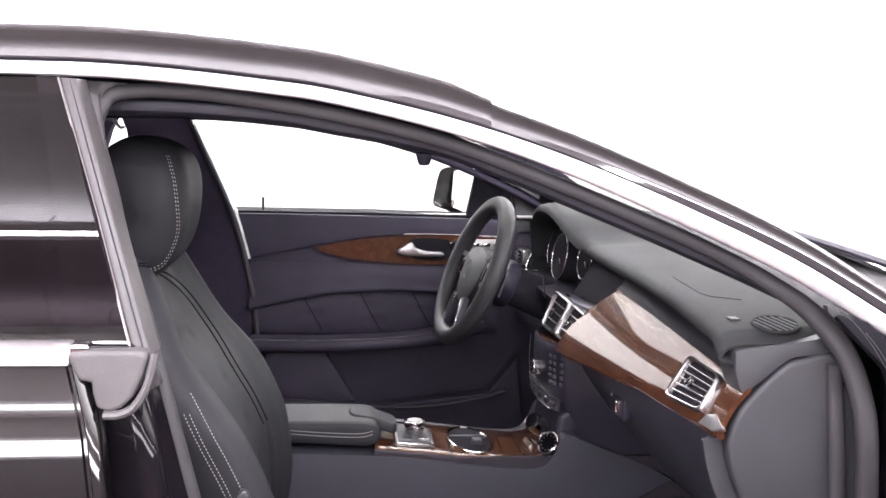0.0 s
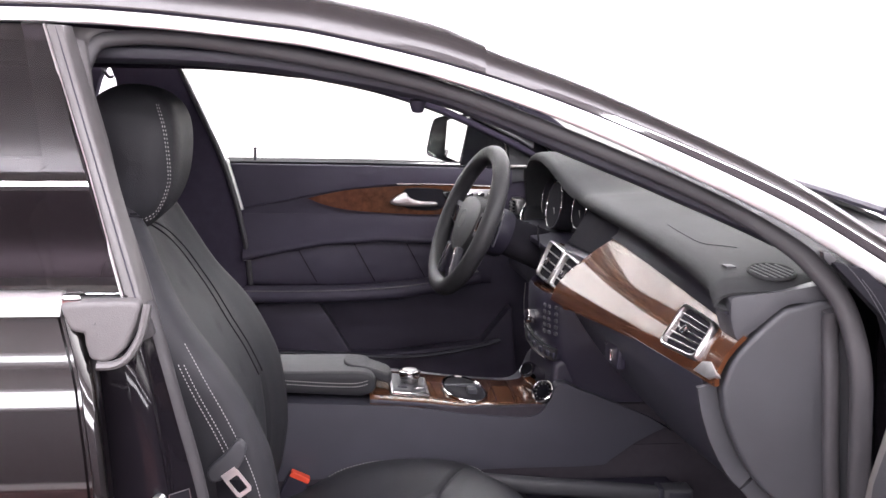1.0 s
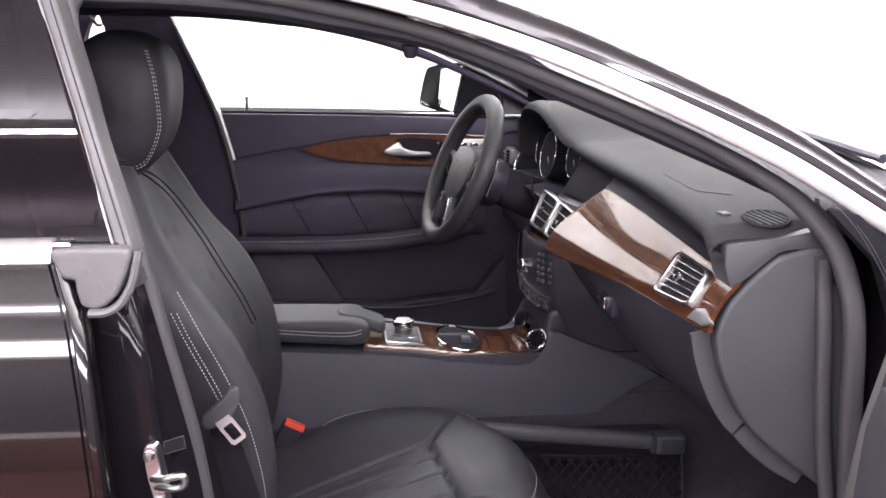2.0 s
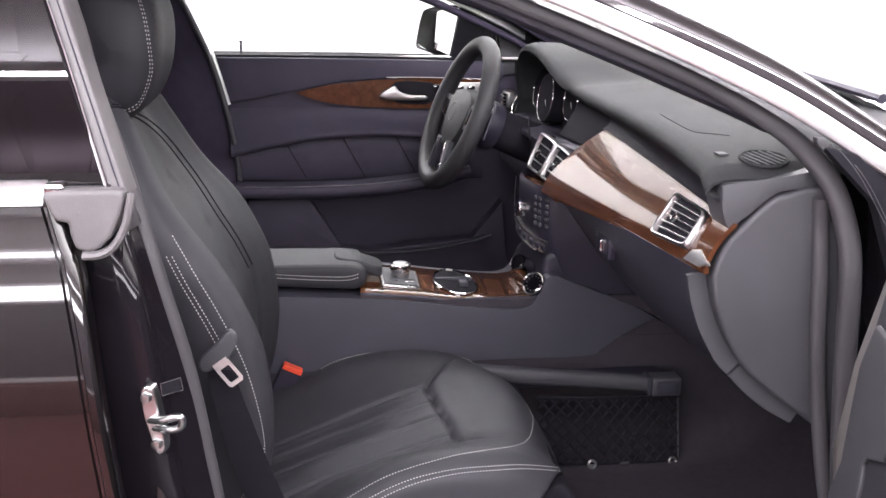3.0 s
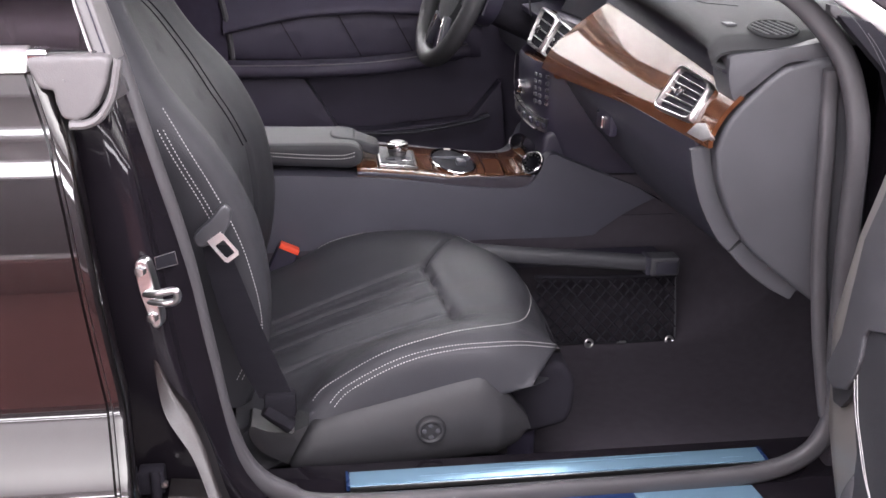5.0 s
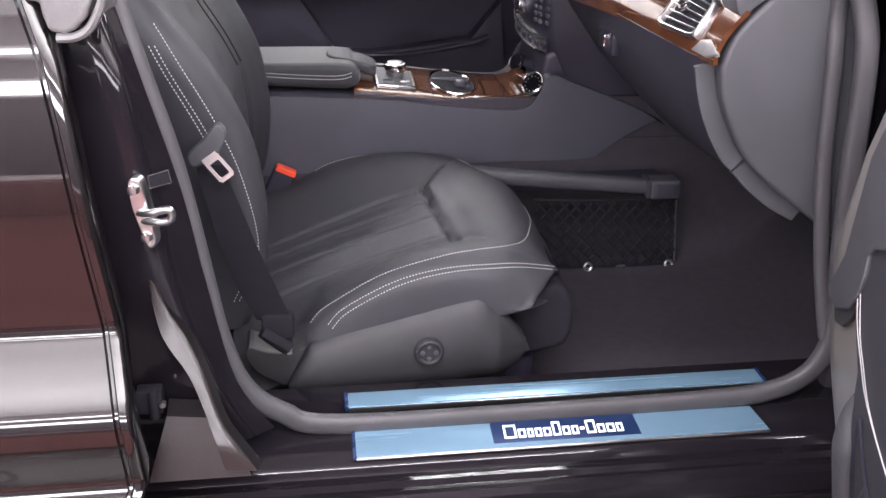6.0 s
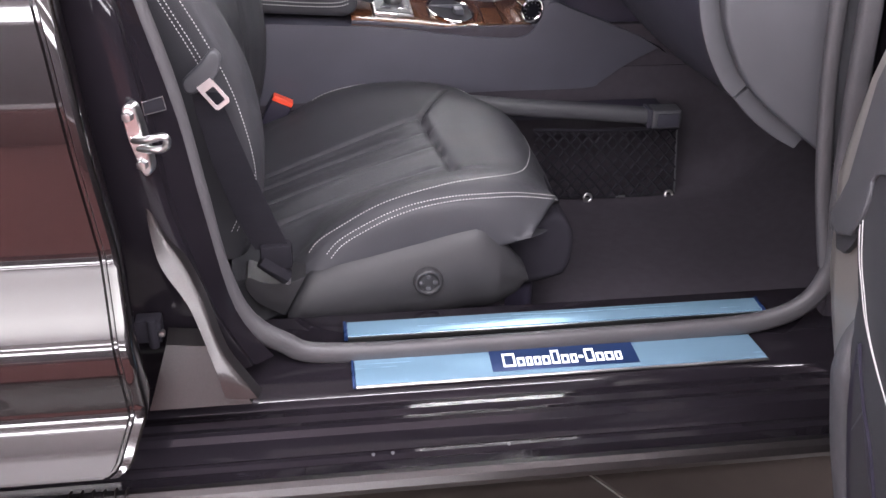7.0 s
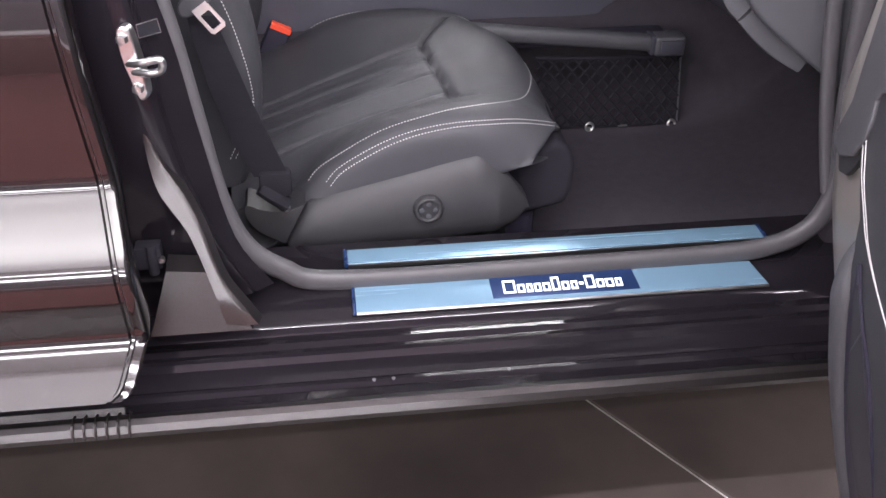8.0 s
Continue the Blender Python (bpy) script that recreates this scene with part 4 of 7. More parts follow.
def dashboard():
    # lip line of the pad from the open door to the driver, arching up over the instruments
    lip = [(0.666, 0.197, 0.945), (0.6695, 0.220, 0.955), (0.6754, 0.251, 0.960), (0.690, 0.394, 0.965), (0.701, 0.549, 0.968), (0.7125, 0.733, 0.968), (0.720, 0.94, 0.968), (0.7235, 1.02, 0.9685), (0.7240, 1.075, 0.970), (0.7104, 1.13, 0.985), (0.6993, 1.19, 1.008),
           (0.6937, 1.25, 1.0255), (0.6915, 1.33, 1.034), (0.6915, 1.42, 1.027), (0.697, 1.49, 0.997), (0.706, 1.53, 0.95), (0.712, 1.545, 0.90)]
    L = glide(lip, 5)
    rows = []
    for p in L:
        x, y, z = p
        end = max(0.0, (0.262 - y) / 0.07)
        zf = 0.990 + 0.022 * min(max((y - 0.7) / 0.4, 0), 1) - 0.030 * end * end
        side = min(max((0.985 - z) / 0.06, 0.0), 1.0) if y > 1.4 else 0.0
        row = []
        for dx, dz in ((0.40, 0), (0.26, 0), (0.16, 0), (0.10, 0), (0.06, 0), (0.036, 0), (0.018, -0.001), (0.007, -0.004), (0.001, -0.009), (0.0, -0.014)):
            k = min(max((dx - 0.02) / 0.38, 0), 1)
            k = k * k * (3 - 2 * k)
            row.append(Vector((x + dx, y + 0.03 * side * min(dx / 0.05, 1), (z + dz) * (1 - k) + (zf if not side else z) * k)))
        if y < 0.26:
            row += [Vector((x + a, y, z - b)) for a, b in ((0.003, 0.017), (0.009, 0.019), (0.018, 0.021), (0.03, 0.024))]
        elif y < 1.09:
            row += [Vector((x + 0.004, y, z - 0.020)), Vector((x + 0.016, y, z - 0.026)), Vector((x + 0.034, y, z - 0.040)), Vector((x + 0.05, y, z - 0.07))]
        else:
            inw = Vector((0, 1.31 - y, 0.92 - z)).normalized()
            row += [Vector((x + a, y, z - 0.012)) + inw * b for a, b in ((0.002, 0.004), (0.010, 0.007), (0.03, 0.009), (0.065, 0.012))]
        rows.append(row)
    pad_tree = tree_of(grid(rows))
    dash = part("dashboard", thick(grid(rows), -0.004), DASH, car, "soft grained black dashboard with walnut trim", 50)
    outer = [Vector((0.735, y, z)) for y, z in ((1.555, 0.955), (1.60, 0.965), (1.70, 0.965))]
    rows = [[p + Vector((dx, 0, dz)) for p in outer] for dx, dz in ((0.38, 0.030), (0.22, 0.030), (0.10, 0.026), (0.05, 0.020), (0.02, 0.010), (0.0, 0.0), (0.0, -0.02), (0.01, -0.10))]
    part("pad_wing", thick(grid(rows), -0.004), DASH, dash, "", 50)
    # fascia between pad and wood, same vinyl with the lip's shade in its colour
    rows = []
    for p in L:
        x, y, z = p
        if y > 0.19 and y < 0.835:
            t = on_face(min(y, 0.80), 1.0) + Vector((0, max(y - 0.80, 0), 0))
            a, b = Vector((x + 0.010, y, z - 0.020)), t + Vector((0.004, 0, 0.0))
            m = a.lerp(b, 0.5) + Vector((0.010, 0, 0))
            rows.append([a, a.lerp(m, 0.5) + Vector((0.004, 0, 0)), m, b.lerp(m, 0.5) + Vector((0.004, 0, 0)), b])
    part("dash_fascia", thick(grid(rows), 0.003), DASH_SHADED, dash, "", 60)
    # walnut face
    def low_edge(y):
        return -0.03 - 0.13 * min(max((y - 0.40) / 0.32, 0), 1)
    rows = [[on_face(y + 0.05 * max(0.0, (y - 0.62) / 0.172) * (1 - min(max(f, 0), 1)), f) for f in (low_edge(y), 0.5 * low_edge(y), 0.0, 0.06, 0.12, 0.18, 0.25, 0.35, 0.5, 0.65, 0.8, 0.94, 1.0, 1.02)] for y in np.linspace(0.190, 0.792, 28)]
    part("wood_trim", thick(grid(rows), -0.006), WOOD, dash, "high-gloss walnut trim", 50)
    # a polished lower tip closes the trim beside the door
    bar = [on_face(0.247, -0.02, 0.010), on_face(0.230, 0.20, 0.009), on_face(0.212, 0.28, 0.008), on_face(0.180, 0.12, 0.010), on_face(0.205, -0.02, 0.011)]
    part("trim_tip", prism([tuple(p) for p in bar], (0, 0, 0), (0.006, 0.0, -0.004), 0.001), SILVER, dash, "polished tip of the trim")
    end = [on_face(0.796, f, 0.001) for f in (0.45, 0.6, 0.75, 0.9, 1.0)] + [on_face(0.775, 1.03, 0.001)]
    part("trim_end", sweep(end, oval(0.0035, 0.0022, 8)), CHROME, dash, "chrome edge of the walnut trim")
    # thin dark lines draw the contours of a reflection in the wood
    for f0, f1 in ((0.60, 0.52), (0.56, 0.46)):
        pts = [on_face(0.78 - 0.36 * t, f0 + (f1 - f0) * t, 0.0015) for t in np.linspace(0, 1, 14)]
        part("reflection_line", sweep(pts, oval(0.0012, 0.0008, 6)), PLASTIC_B, dash)
    air_vent(dash, on_face(0.362, 0.88, 0.0105), on_face(0.248, 0.91, 0.0105), on_face(0.238, 0.14, 0.0105), on_face(0.354, 0.06, 0.0105), 5)
    # twin centre vents on their own panel
    def mid(y, f, back=0.0):
        k = (y - 0.855) / 0.19
        hi = Vector((0.680 - 0.013 * k, y, 0.850 + 0.018 * k))
        lo = Vector((0.648 - 0.008 * k, y, 0.804 - 0.001 * k))
        return lo.lerp(hi, f) + Vector((0.8, 0, -0.6)) * back
    air_vent(dash, mid(0.942, 1.08, -0.010), mid(0.832, 1.08, -0.010), mid(0.832, -0.10, -0.010), mid(0.942, -0.10, -0.010), 3)
    air_vent(dash, mid(1.055, 1.05, -0.008), mid(0.950, 1.08, -0.010), mid(0.950, -0.10, -0.010), mid(1.055, -0.05, -0.008), 3)
    rows = [[mid(y, -0.35, 0.012), mid(y, 0.0, 0.013), mid(y, 0.5, 0.013), mid(y, 1.0, 0.013), mid(y, 1.12, 0.012), mid(y, 1.16, 0.022), mid(y, 1.16, 0.05)] for y in np.linspace(0.800, 1.06, 8)]
    part("vent_panel", thick(grid(rows), 0.004), WOOD, dash)
    strip = [mid(y, -0.32, -0.002) for y in np.linspace(0.815, 1.062, 10)]
    part("wood_strip", sweep(strip, oval(0.010, 0.0085, 12, 2.6)), WOOD, dash, "walnut strip under the centre vents")
    # glovebox door and lower dash
    rows = []
    near = [(0.668, 0.832), (0.671, 0.822), (0.676, 0.800), (0.690, 0.765), (0.716, 0.715), (0.742, 0.682), (0.765, 0.664), (0.80, 0.655)]
    away = [(0.632, 0.820), (0.640, 0.806), (0.652, 0.790), (0.675, 0.755), (0.715, 0.700), (0.762, 0.648), (0.805, 0.605), (0.86, 0.590)]
    for k in np.linspace(0, 1, 14):
        y = 0.225 + 0.60 * k
        bow = 0.012 * math.sin(math.pi * k)
        rows.append([Vector((a[0] + (b[0] - a[0]) * k - bow * (0.3 if i < 2 else 1), y, a[1] + (b[1] - a[1]) * k)) for i, (a, b) in enumerate(zip(near, away))])
    part("glovebox", thick(grid(rows), 0.006), PLASTIC, dash, "dark glovebox lid", 60)
    part("lower_dash", block(0.80, 1.05, 0.21, 0.83, 0.62, 0.70, 0.02), PLASTIC_B, dash)
    part("lower_dash", block(0.80, 1.05, 1.05, 1.69, 0.66, 0.90, 0.02), PLASTIC_B, dash)
    part("glovebox_latch", block(0.641, 0.652, 0.549, 0.554, 0.762, 0.781, 0.002), CHROME, dash, "chrome glovebox latch")
    part("latch_lock", rod((0.648, 0.595, 0.782), (0.662, 0.595, 0.776), 0.005, 0.005, 12, 0.001), CHROME, dash)
    part("latch_plate", block(0.648, 0.662, 0.53, 0.605, 0.752, 0.792, 0.005), PLASTIC_B, dash)
    # grey end of the dash beside the open door, in three pieces
    up = glide([(0.680, 0.19, 0.936), (0.6847, 0.19, 0.943), (0.7242, 0.19, 0.9475), (0.7603, 0.188, 0.953), (0.7964, 0.186, 0.960), (0.815, 0.184, 0.962)], 3) + glide([(0.815, 0.182, 0.939), (0.8045, 0.185, 0.938), (0.7593, 0.187, 0.935), (0.7418, 0.188, 0.9266), (0.7181, 0.19, 0.9055), (0.7058, 0.19, 0.8964), (0.692, 0.192, 0.888), (0.682, 0.192, 0.915)], 3)
    part("end_trim", prism([tuple(p) for p in up], (0, 0, 0), (0, 0.05, 0), 0.004), PLASTIC_G, dash)
    pan = glide([(0.678, 0.192, 0.826), (0.690, 0.19, 0.864), (0.715, 0.187, 0.896), (0.742, 0.184, 0.923), (0.76, 0.182, 0.931), (0.815, 0.176, 0.935), (0.845, 0.172, 0.84), (0.855, 0.172, 0.72), (0.875, 0.172, 0.588)], 4) + glide([(0.80, 0.184, 0.645), (0.75, 0.188, 0.684), (0.722, 0.19, 0.714), (0.700, 0.191, 0.752), (0.684, 0.192, 0.79)], 4)
    part("end_panel", prism([tuple(p) for p in pan], (0, 0, 0), (0, 0.03, 0), 0.006, 3), PLASTIC_G, dash, "grey moulded end cover of the dash")
    rim = glide([(0.664, 0.212, 0.826), (0.672, 0.212, 0.79), (0.686, 0.210, 0.752), (0.708, 0.208, 0.714), (0.722, 0.206, 0.700)], 5)
    part("end_rim", sweep(rim, oval(0.013, 0.0045, 12, 4), up=(0, 1, 0)), PLASTIC_G, dash)
    rim = glide([(0.725, 0.206, 0.697), (0.745, 0.204, 0.676), (0.775, 0.202, 0.652), (0.81, 0.20, 0.632)], 5)
    part("end_rim", sweep(rim, oval(0.013, 0.0045, 12, 4), up=(0, 1, 0)), PLASTIC_G, dash)
    # speaker grille, sensor, airbag seam on the pad
    def pad_at(x, y, h=0.0):
        return drape(pad_tree, [(x, y, 1.2)], (0, 0, -1))[0] + Vector((0, 0, 0.004 + h))
    c = pad_at(0.751, 0.237)
    tilt = (pad_at(0.761, 0.235) - pad_at(0.721, 0.235)).cross(pad_at(0.741, 0.25) - pad_at(0.741, 0.22)).normalized()
    over = tilt.cross(Vector((1, 0.35, 0))).normalized()
    along = over.cross(tilt)
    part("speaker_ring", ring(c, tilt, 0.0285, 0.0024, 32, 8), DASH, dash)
    part("speaker_base", rod(c - tilt * 0.012, c + tilt * 0.0012, 0.027, 0.027, 28), WEBBING, dash)
    for i in range(6):
        o = -0.021 + 0.0084 * i
        h = math.sqrt(max(0.0265 ** 2 - o * o, 0.00002))
        a = c + along * o + tilt * 0.0016
        part("speaker_slat", sweep([a - over * h, a, a + over * h], oval(0.0017, 0.0008, 6)), PLASTIC_G, dash)
    q = drape(pad_tree, [(0.710, 0.275, 1.2)], (0, 0, -1))[0] + Vector((0, 0, 0.004))
    part("sun_sensor", block(0.704, 0.717, 0.266, 0.284, q.z - 0.006, q.z + 0.0016, 0.0006), PLASTIC_G, dash)
    seam = [q + Vector((0, 0, 0.0038)) for q in drape(pad_tree, glide([(0.7460, 0.6089, 1.2), (0.7394, 0.5581, 1.2), (0.7359, 0.5057, 1.2), (0.7329, 0.4556, 1.2), (0.7373, 0.4269, 1.2), (0.7547, 0.4101, 1.2), (0.7705, 0.3911, 1.2)], 8), (0, 0, -1))]
    part("airbag_seam", sweep(seam, oval(0.0005, 0.0005, 6)), DASH_SHADED, dash)
    # screen and instruments
    shelf = [(0.676, 0.800, 0.876), (0.667, 1.085, 0.866), (0.780, 1.085, 0.860), (0.780, 0.800, 0.870)]
    part("screen_shelf", prism(shelf, (0, 0, 0), (0, 0, -0.01), 0.003), PLASTIC_B, dash)
    part("screen", prism([(0.704, 0.815, 0.876), (0.698, 1.075, 0.868), (0.748, 1.075, 0.950), (0.745, 0.815, 0.952)], (0, 0, 0), (0.016, 0, -0.004), 0.003), DARK, dash, "switched-off black display")
    cave = [(0.765, y, z) for y, z in ((1.095, 0.845), (1.54, 0.845), (1.53, 0.945), (1.47, 0.995), (1.40, 1.012), (1.26, 1.012), (1.18, 0.985), (1.12, 0.955), (1.095, 0.945))]
    part("binnacle", prism(cave, (0, 0, 0), (0.03, 0, 0), 0.003), DARK, dash, "dark instrument cluster")
    part("binnacle_floor", prism([(0.665, 1.085, 0.850), (0.668, 1.545, 0.848), (0.77, 1.545, 0.852), (0.77, 1.085, 0.856)], (0, 0, 0), (0, 0, -0.012), 0.004), PLASTIC_B, dash)
    ax = Vector((-0.985, -0.06, 0.16)).normalized()
    for cx, y, z, r in ((0.7536, 1.195, 0.926, 0.045), (0.7300, 1.335, 0.915, 0.0545), (0.7480, 1.475, 0.918, 0.045)):
        m = Vector((cx, y, z))
        part("instrument_tube", rod(m - ax * 0.05, m - ax * 0.001, r + 0.004, r + 0.003, 40, 0.001), WEBBING, dash)
        part("instrument_ring", ring(m + ax * 0.001, ax, r, 0.0011, 44, 8), CHROME, dash)
        part("instrument_dial", rod(m - ax * 0.006, m + ax * 0.0005, r - 0.002, r - 0.002, 36), DARK, dash)
        part("instrument_needle", sweep([m + ax * 0.002 + Vector((0, -0.004, -0.006)), m + ax * 0.002 + Vector((0, -0.022, -0.030))], oval(0.0009, 0.0009, 6)), SATIN, dash)
    cheek = [(0.716, 0.905), (0.708, 0.955), (0.72, 0.99), (0.76, 0.985), (0.77, 0.85), (0.70, 0.845)]
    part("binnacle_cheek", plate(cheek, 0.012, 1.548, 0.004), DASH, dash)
    # driver's side vent, lamp switch and starter
    part("driver_vent", block(0.690, 0.715, 1.595, 1.655, 0.856, 0.898, 0.006, 3), SATIN, dash, "small silver-framed vent")
    part("vent_throat", block(0.687, 0.692, 1.602, 1.648, 0.862, 0.892, 0.001), WEBBING, dash)
    for i in range(3):
        part("vent_blade", block(0.683, 0.690, 1.602, 1.648, 0.8665 + 0.009 * i, 0.8685 + 0.009 * i, 0), SATIN, dash)
    part("vent_blade", block(0.682, 0.689, 1.623, 1.626, 0.862, 0.892, 0), SATIN, dash)
    part("vent_bow", sweep(glide([(0.722, 1.60, 0.893), (0.706, 1.58, 0.870), (0.700, 1.57, 0.852), (0.700, 1.57, 0.838)], 5), oval(0.0028, 0.0028, 8)), CHROME, dash)
    part("light_switch", rod((0.672, 1.50, 0.842), (0.705, 1.50, 0.836), 0.0145, 0.0145, 24, 0.002), PIANO, dash)
    part("switch_ring", ring((0.672, 1.50, 0.842), (-0.95, -0.2, 0.2), 0.0125, 0.0028, 24, 8), CHROME, dash)
    part("switch_stem", rod((0.690, 1.47, 0.83), (0.672, 1.46, 0.775), 0.006, 0.004, 12, 0.001), PLASTIC, dash)
    part("wiper_stalk", sweep(glide([(0.640, 1.10, 0.900), (0.641, 1.10, 0.880), (0.645, 1.10, 0.853)], 4), oval(0.0030, 0.0018, 8)), CHROME, dash)
    part("driver_lower_dash", block(0.69, 0.80, 1.06, 1.69, 0.70, 0.852, 0.03, 3), PLASTIC, dash)
    part("ignition_ring", ring((0.678, 1.13, 0.842), (-0.95, 0, 0.3), 0.014, 0.003, 24, 8), CHROME, dash)
    part("ignition", rod((0.676, 1.13, 0.843), (0.70, 1.13, 0.835), 0.016, 0.016, 20, 0.002), PLASTIC_B, dash)
    # centre stack with its keys
    face = [(0.632, 0.832), (0.615, 0.850), (0.604, 0.88), (0.598, 0.94), (0.603, 1.00), (0.613, 1.03), (0.630, 1.048)]
    rows = []
    for z, dx in ((0.805, 0.004), (0.798, 0.0), (0.76, 0.0), (0.72, 0.004), (0.69, 0.010), (0.672, 0.020), (0.64, 0.035), (0.60, 0.05)):
        rows.append([Vector((0.80, 0.83, z))] + [Vector((x + dx, y, z)) for x, y in face] + [Vector((0.80, 1.05, z))])
    part("control_panel", grid(rows), PLASTIC_B, dash, "black centre stack with small keys", 60)
    part("volume_knob", rod((0.604, 0.932, 0.744), (0.584, 0.928, 0.748), 0.014, 0.012, 20, 0.002), CHROME, dash)
    for i in range(3):
        y = 0.842 + 0.014 * i
        x = lerp_table([(0.832, 0.632), (0.850, 0.615), (0.88, 0.604)], y)
        for j in range(5):
            part("key", block(x - 0.0025, x + 0.004, y - 0.0045, y + 0.0045, 0.728 + 0.0125 * j, 0.7355 + 0.0125 * j, 0.0015, 1), PLASTIC_G, dash)
    strip = glide([(0.625, 0.842, 0.690), (0.610, 0.87, 0.693), (0.602, 0.94, 0.696), (0.606, 1.02, 0.698)], 6)
    part("key_strip", sweep(strip, [(-0.003, -0.012), (0.004, -0.012), (0.004, 0.012), (-0.003, 0.012)]), SATIN, dash, "satin strip of climate keys")
    for dz in (-0.0115, 0.0115):
        part("strip_edge", sweep([p + Vector((-0.005, 0, dz)) for p in strip], oval(0.0008, 0.0008, 6)), CHROME, dash)
    flank = glide([(0.608, 1.036, 0.79), (0.606, 1.036, 0.75), (0.607, 1.032, 0.715), (0.606, 1.02, 0.70)], 5)
    part("panel_edge", sweep([p + Vector((-0.004, 0, 0)) for p in flank], oval(0.0008, 0.0008, 6)), SATIN, dash)
    strip = [p + Vector((-0.004, 0, 0)) for p in strip]
    for i in range(5):
        p = strip[1 + 3 * i]
        part("key", block(p.x - 0.003, p.x + 0.004, p.y - 0.009, p.y + 0.009, p.z - 0.0055, p.z + 0.0055, 0.002, 1), PLASTIC_B, dash)


def wheel():
    c, ax = Vector((0.5235, 1.32, 0.881)), Vector((-0.9225, -0.1002, 0.372))
    up, side = Vector((0.3698, 0.0402, 0.928)), Vector((-0.108, 0.994, 0))
    w = part("steering_wheel", ring(c, ax, 0.163, 0.0200, 56, 14), COVER, car, "black leather steering wheel with silver spokes")

    def at(s, u, h=0.0):
        return c + side * s + up * u + ax * h
    hub = glide([at(-0.075, 0.045, 0), at(0, 0.06, 0), at(0.075, 0.045, 0), at(0.085, 0), at(0.06, -0.06), at(0, -0.085), at(-0.06, -0.06), at(-0.085, 0)], 4, True)
    m = c - ax * 0.01
    rows = [[m + (p - c) * k + ax * h for p in hub] for k, h in ((0.8, -0.03), (1.0, -0.015), (1.0, 0.0), (0.92, 0.014), (0.6, 0.022), (0.05, 0.024))]
    part("hub", grid(rows, close_v=True, cap=True), COVER, w)
    part("hub_badge", ring(m + ax * 0.022, ax, 0.022, 0.0022, 28, 8), PLASTIC_G, w, "plain round badge")
    for s in (-1, 1):
        sp = [at(s * 0.07, 0.03), at(s * 0.162, 0.035), at(s * 0.166, -0.005), at(s * 0.075, -0.03)]
        part("spoke", prism([tuple(p) for p in sp], (0, 0, 0), ax * -0.016, 0.005), PLASTIC, w)
        part("spoke_keys", prism([tuple(at(s * a, b, 0.004)) for a, b in ((0.085, 0.022), (0.13, 0.022), (0.13, -0.008), (0.088, -0.018))], (0, 0, 0), ax * -0.006, 0.002), PIANO, w)
        lo = [at(s * 0.022, -0.066, 0.010), at(s * 0.050, -0.062, 0.010), at(s * 0.072, -0.142, 0.006), at(s * 0.046, -0.152, 0.006)]
        part("spoke", prism([tuple(p) for p in lo], (0, 0, 0), ax * -0.014, 0.003), PLASTIC, w)
        blade = [at(s * 0.026, -0.070, 0.0125), at(s * 0.036, -0.070, 0.0125), at(s * 0.062, -0.146, 0.0085), at(s * 0.050, -0.150, 0.0085)]
        part("spoke_trim", prism([tuple(p) for p in blade], (0, 0, 0), ax * -0.004, 0.001), CHROME, w, "silver lower spoke")
        part("paddle", prism([tuple(at(s * a, b, -0.03)) for a, b in ((0.09, 0.05), (0.14, 0.05), (0.15, -0.03), (0.10, -0.02))], (0, 0, 0), ax * -0.005, 0.002), PLASTIC_B, w)
    part("column", rod(c - ax * 0.22, c - ax * 0.045, 0.050, 0.042, 24, 0.012), DARK, w)
    part("column_cover", rod(c - ax * 0.10, c - ax * 0.035, 0.058, 0.054, 24, 0.015), PLASTIC_B, w)
    part("stalk", rod(c - ax * 0.06 + side * 0.03, c - ax * 0.05 + side * 0.17 + up * 0.02, 0.008, 0.011, 12, 0.003), PLASTIC_B, w)


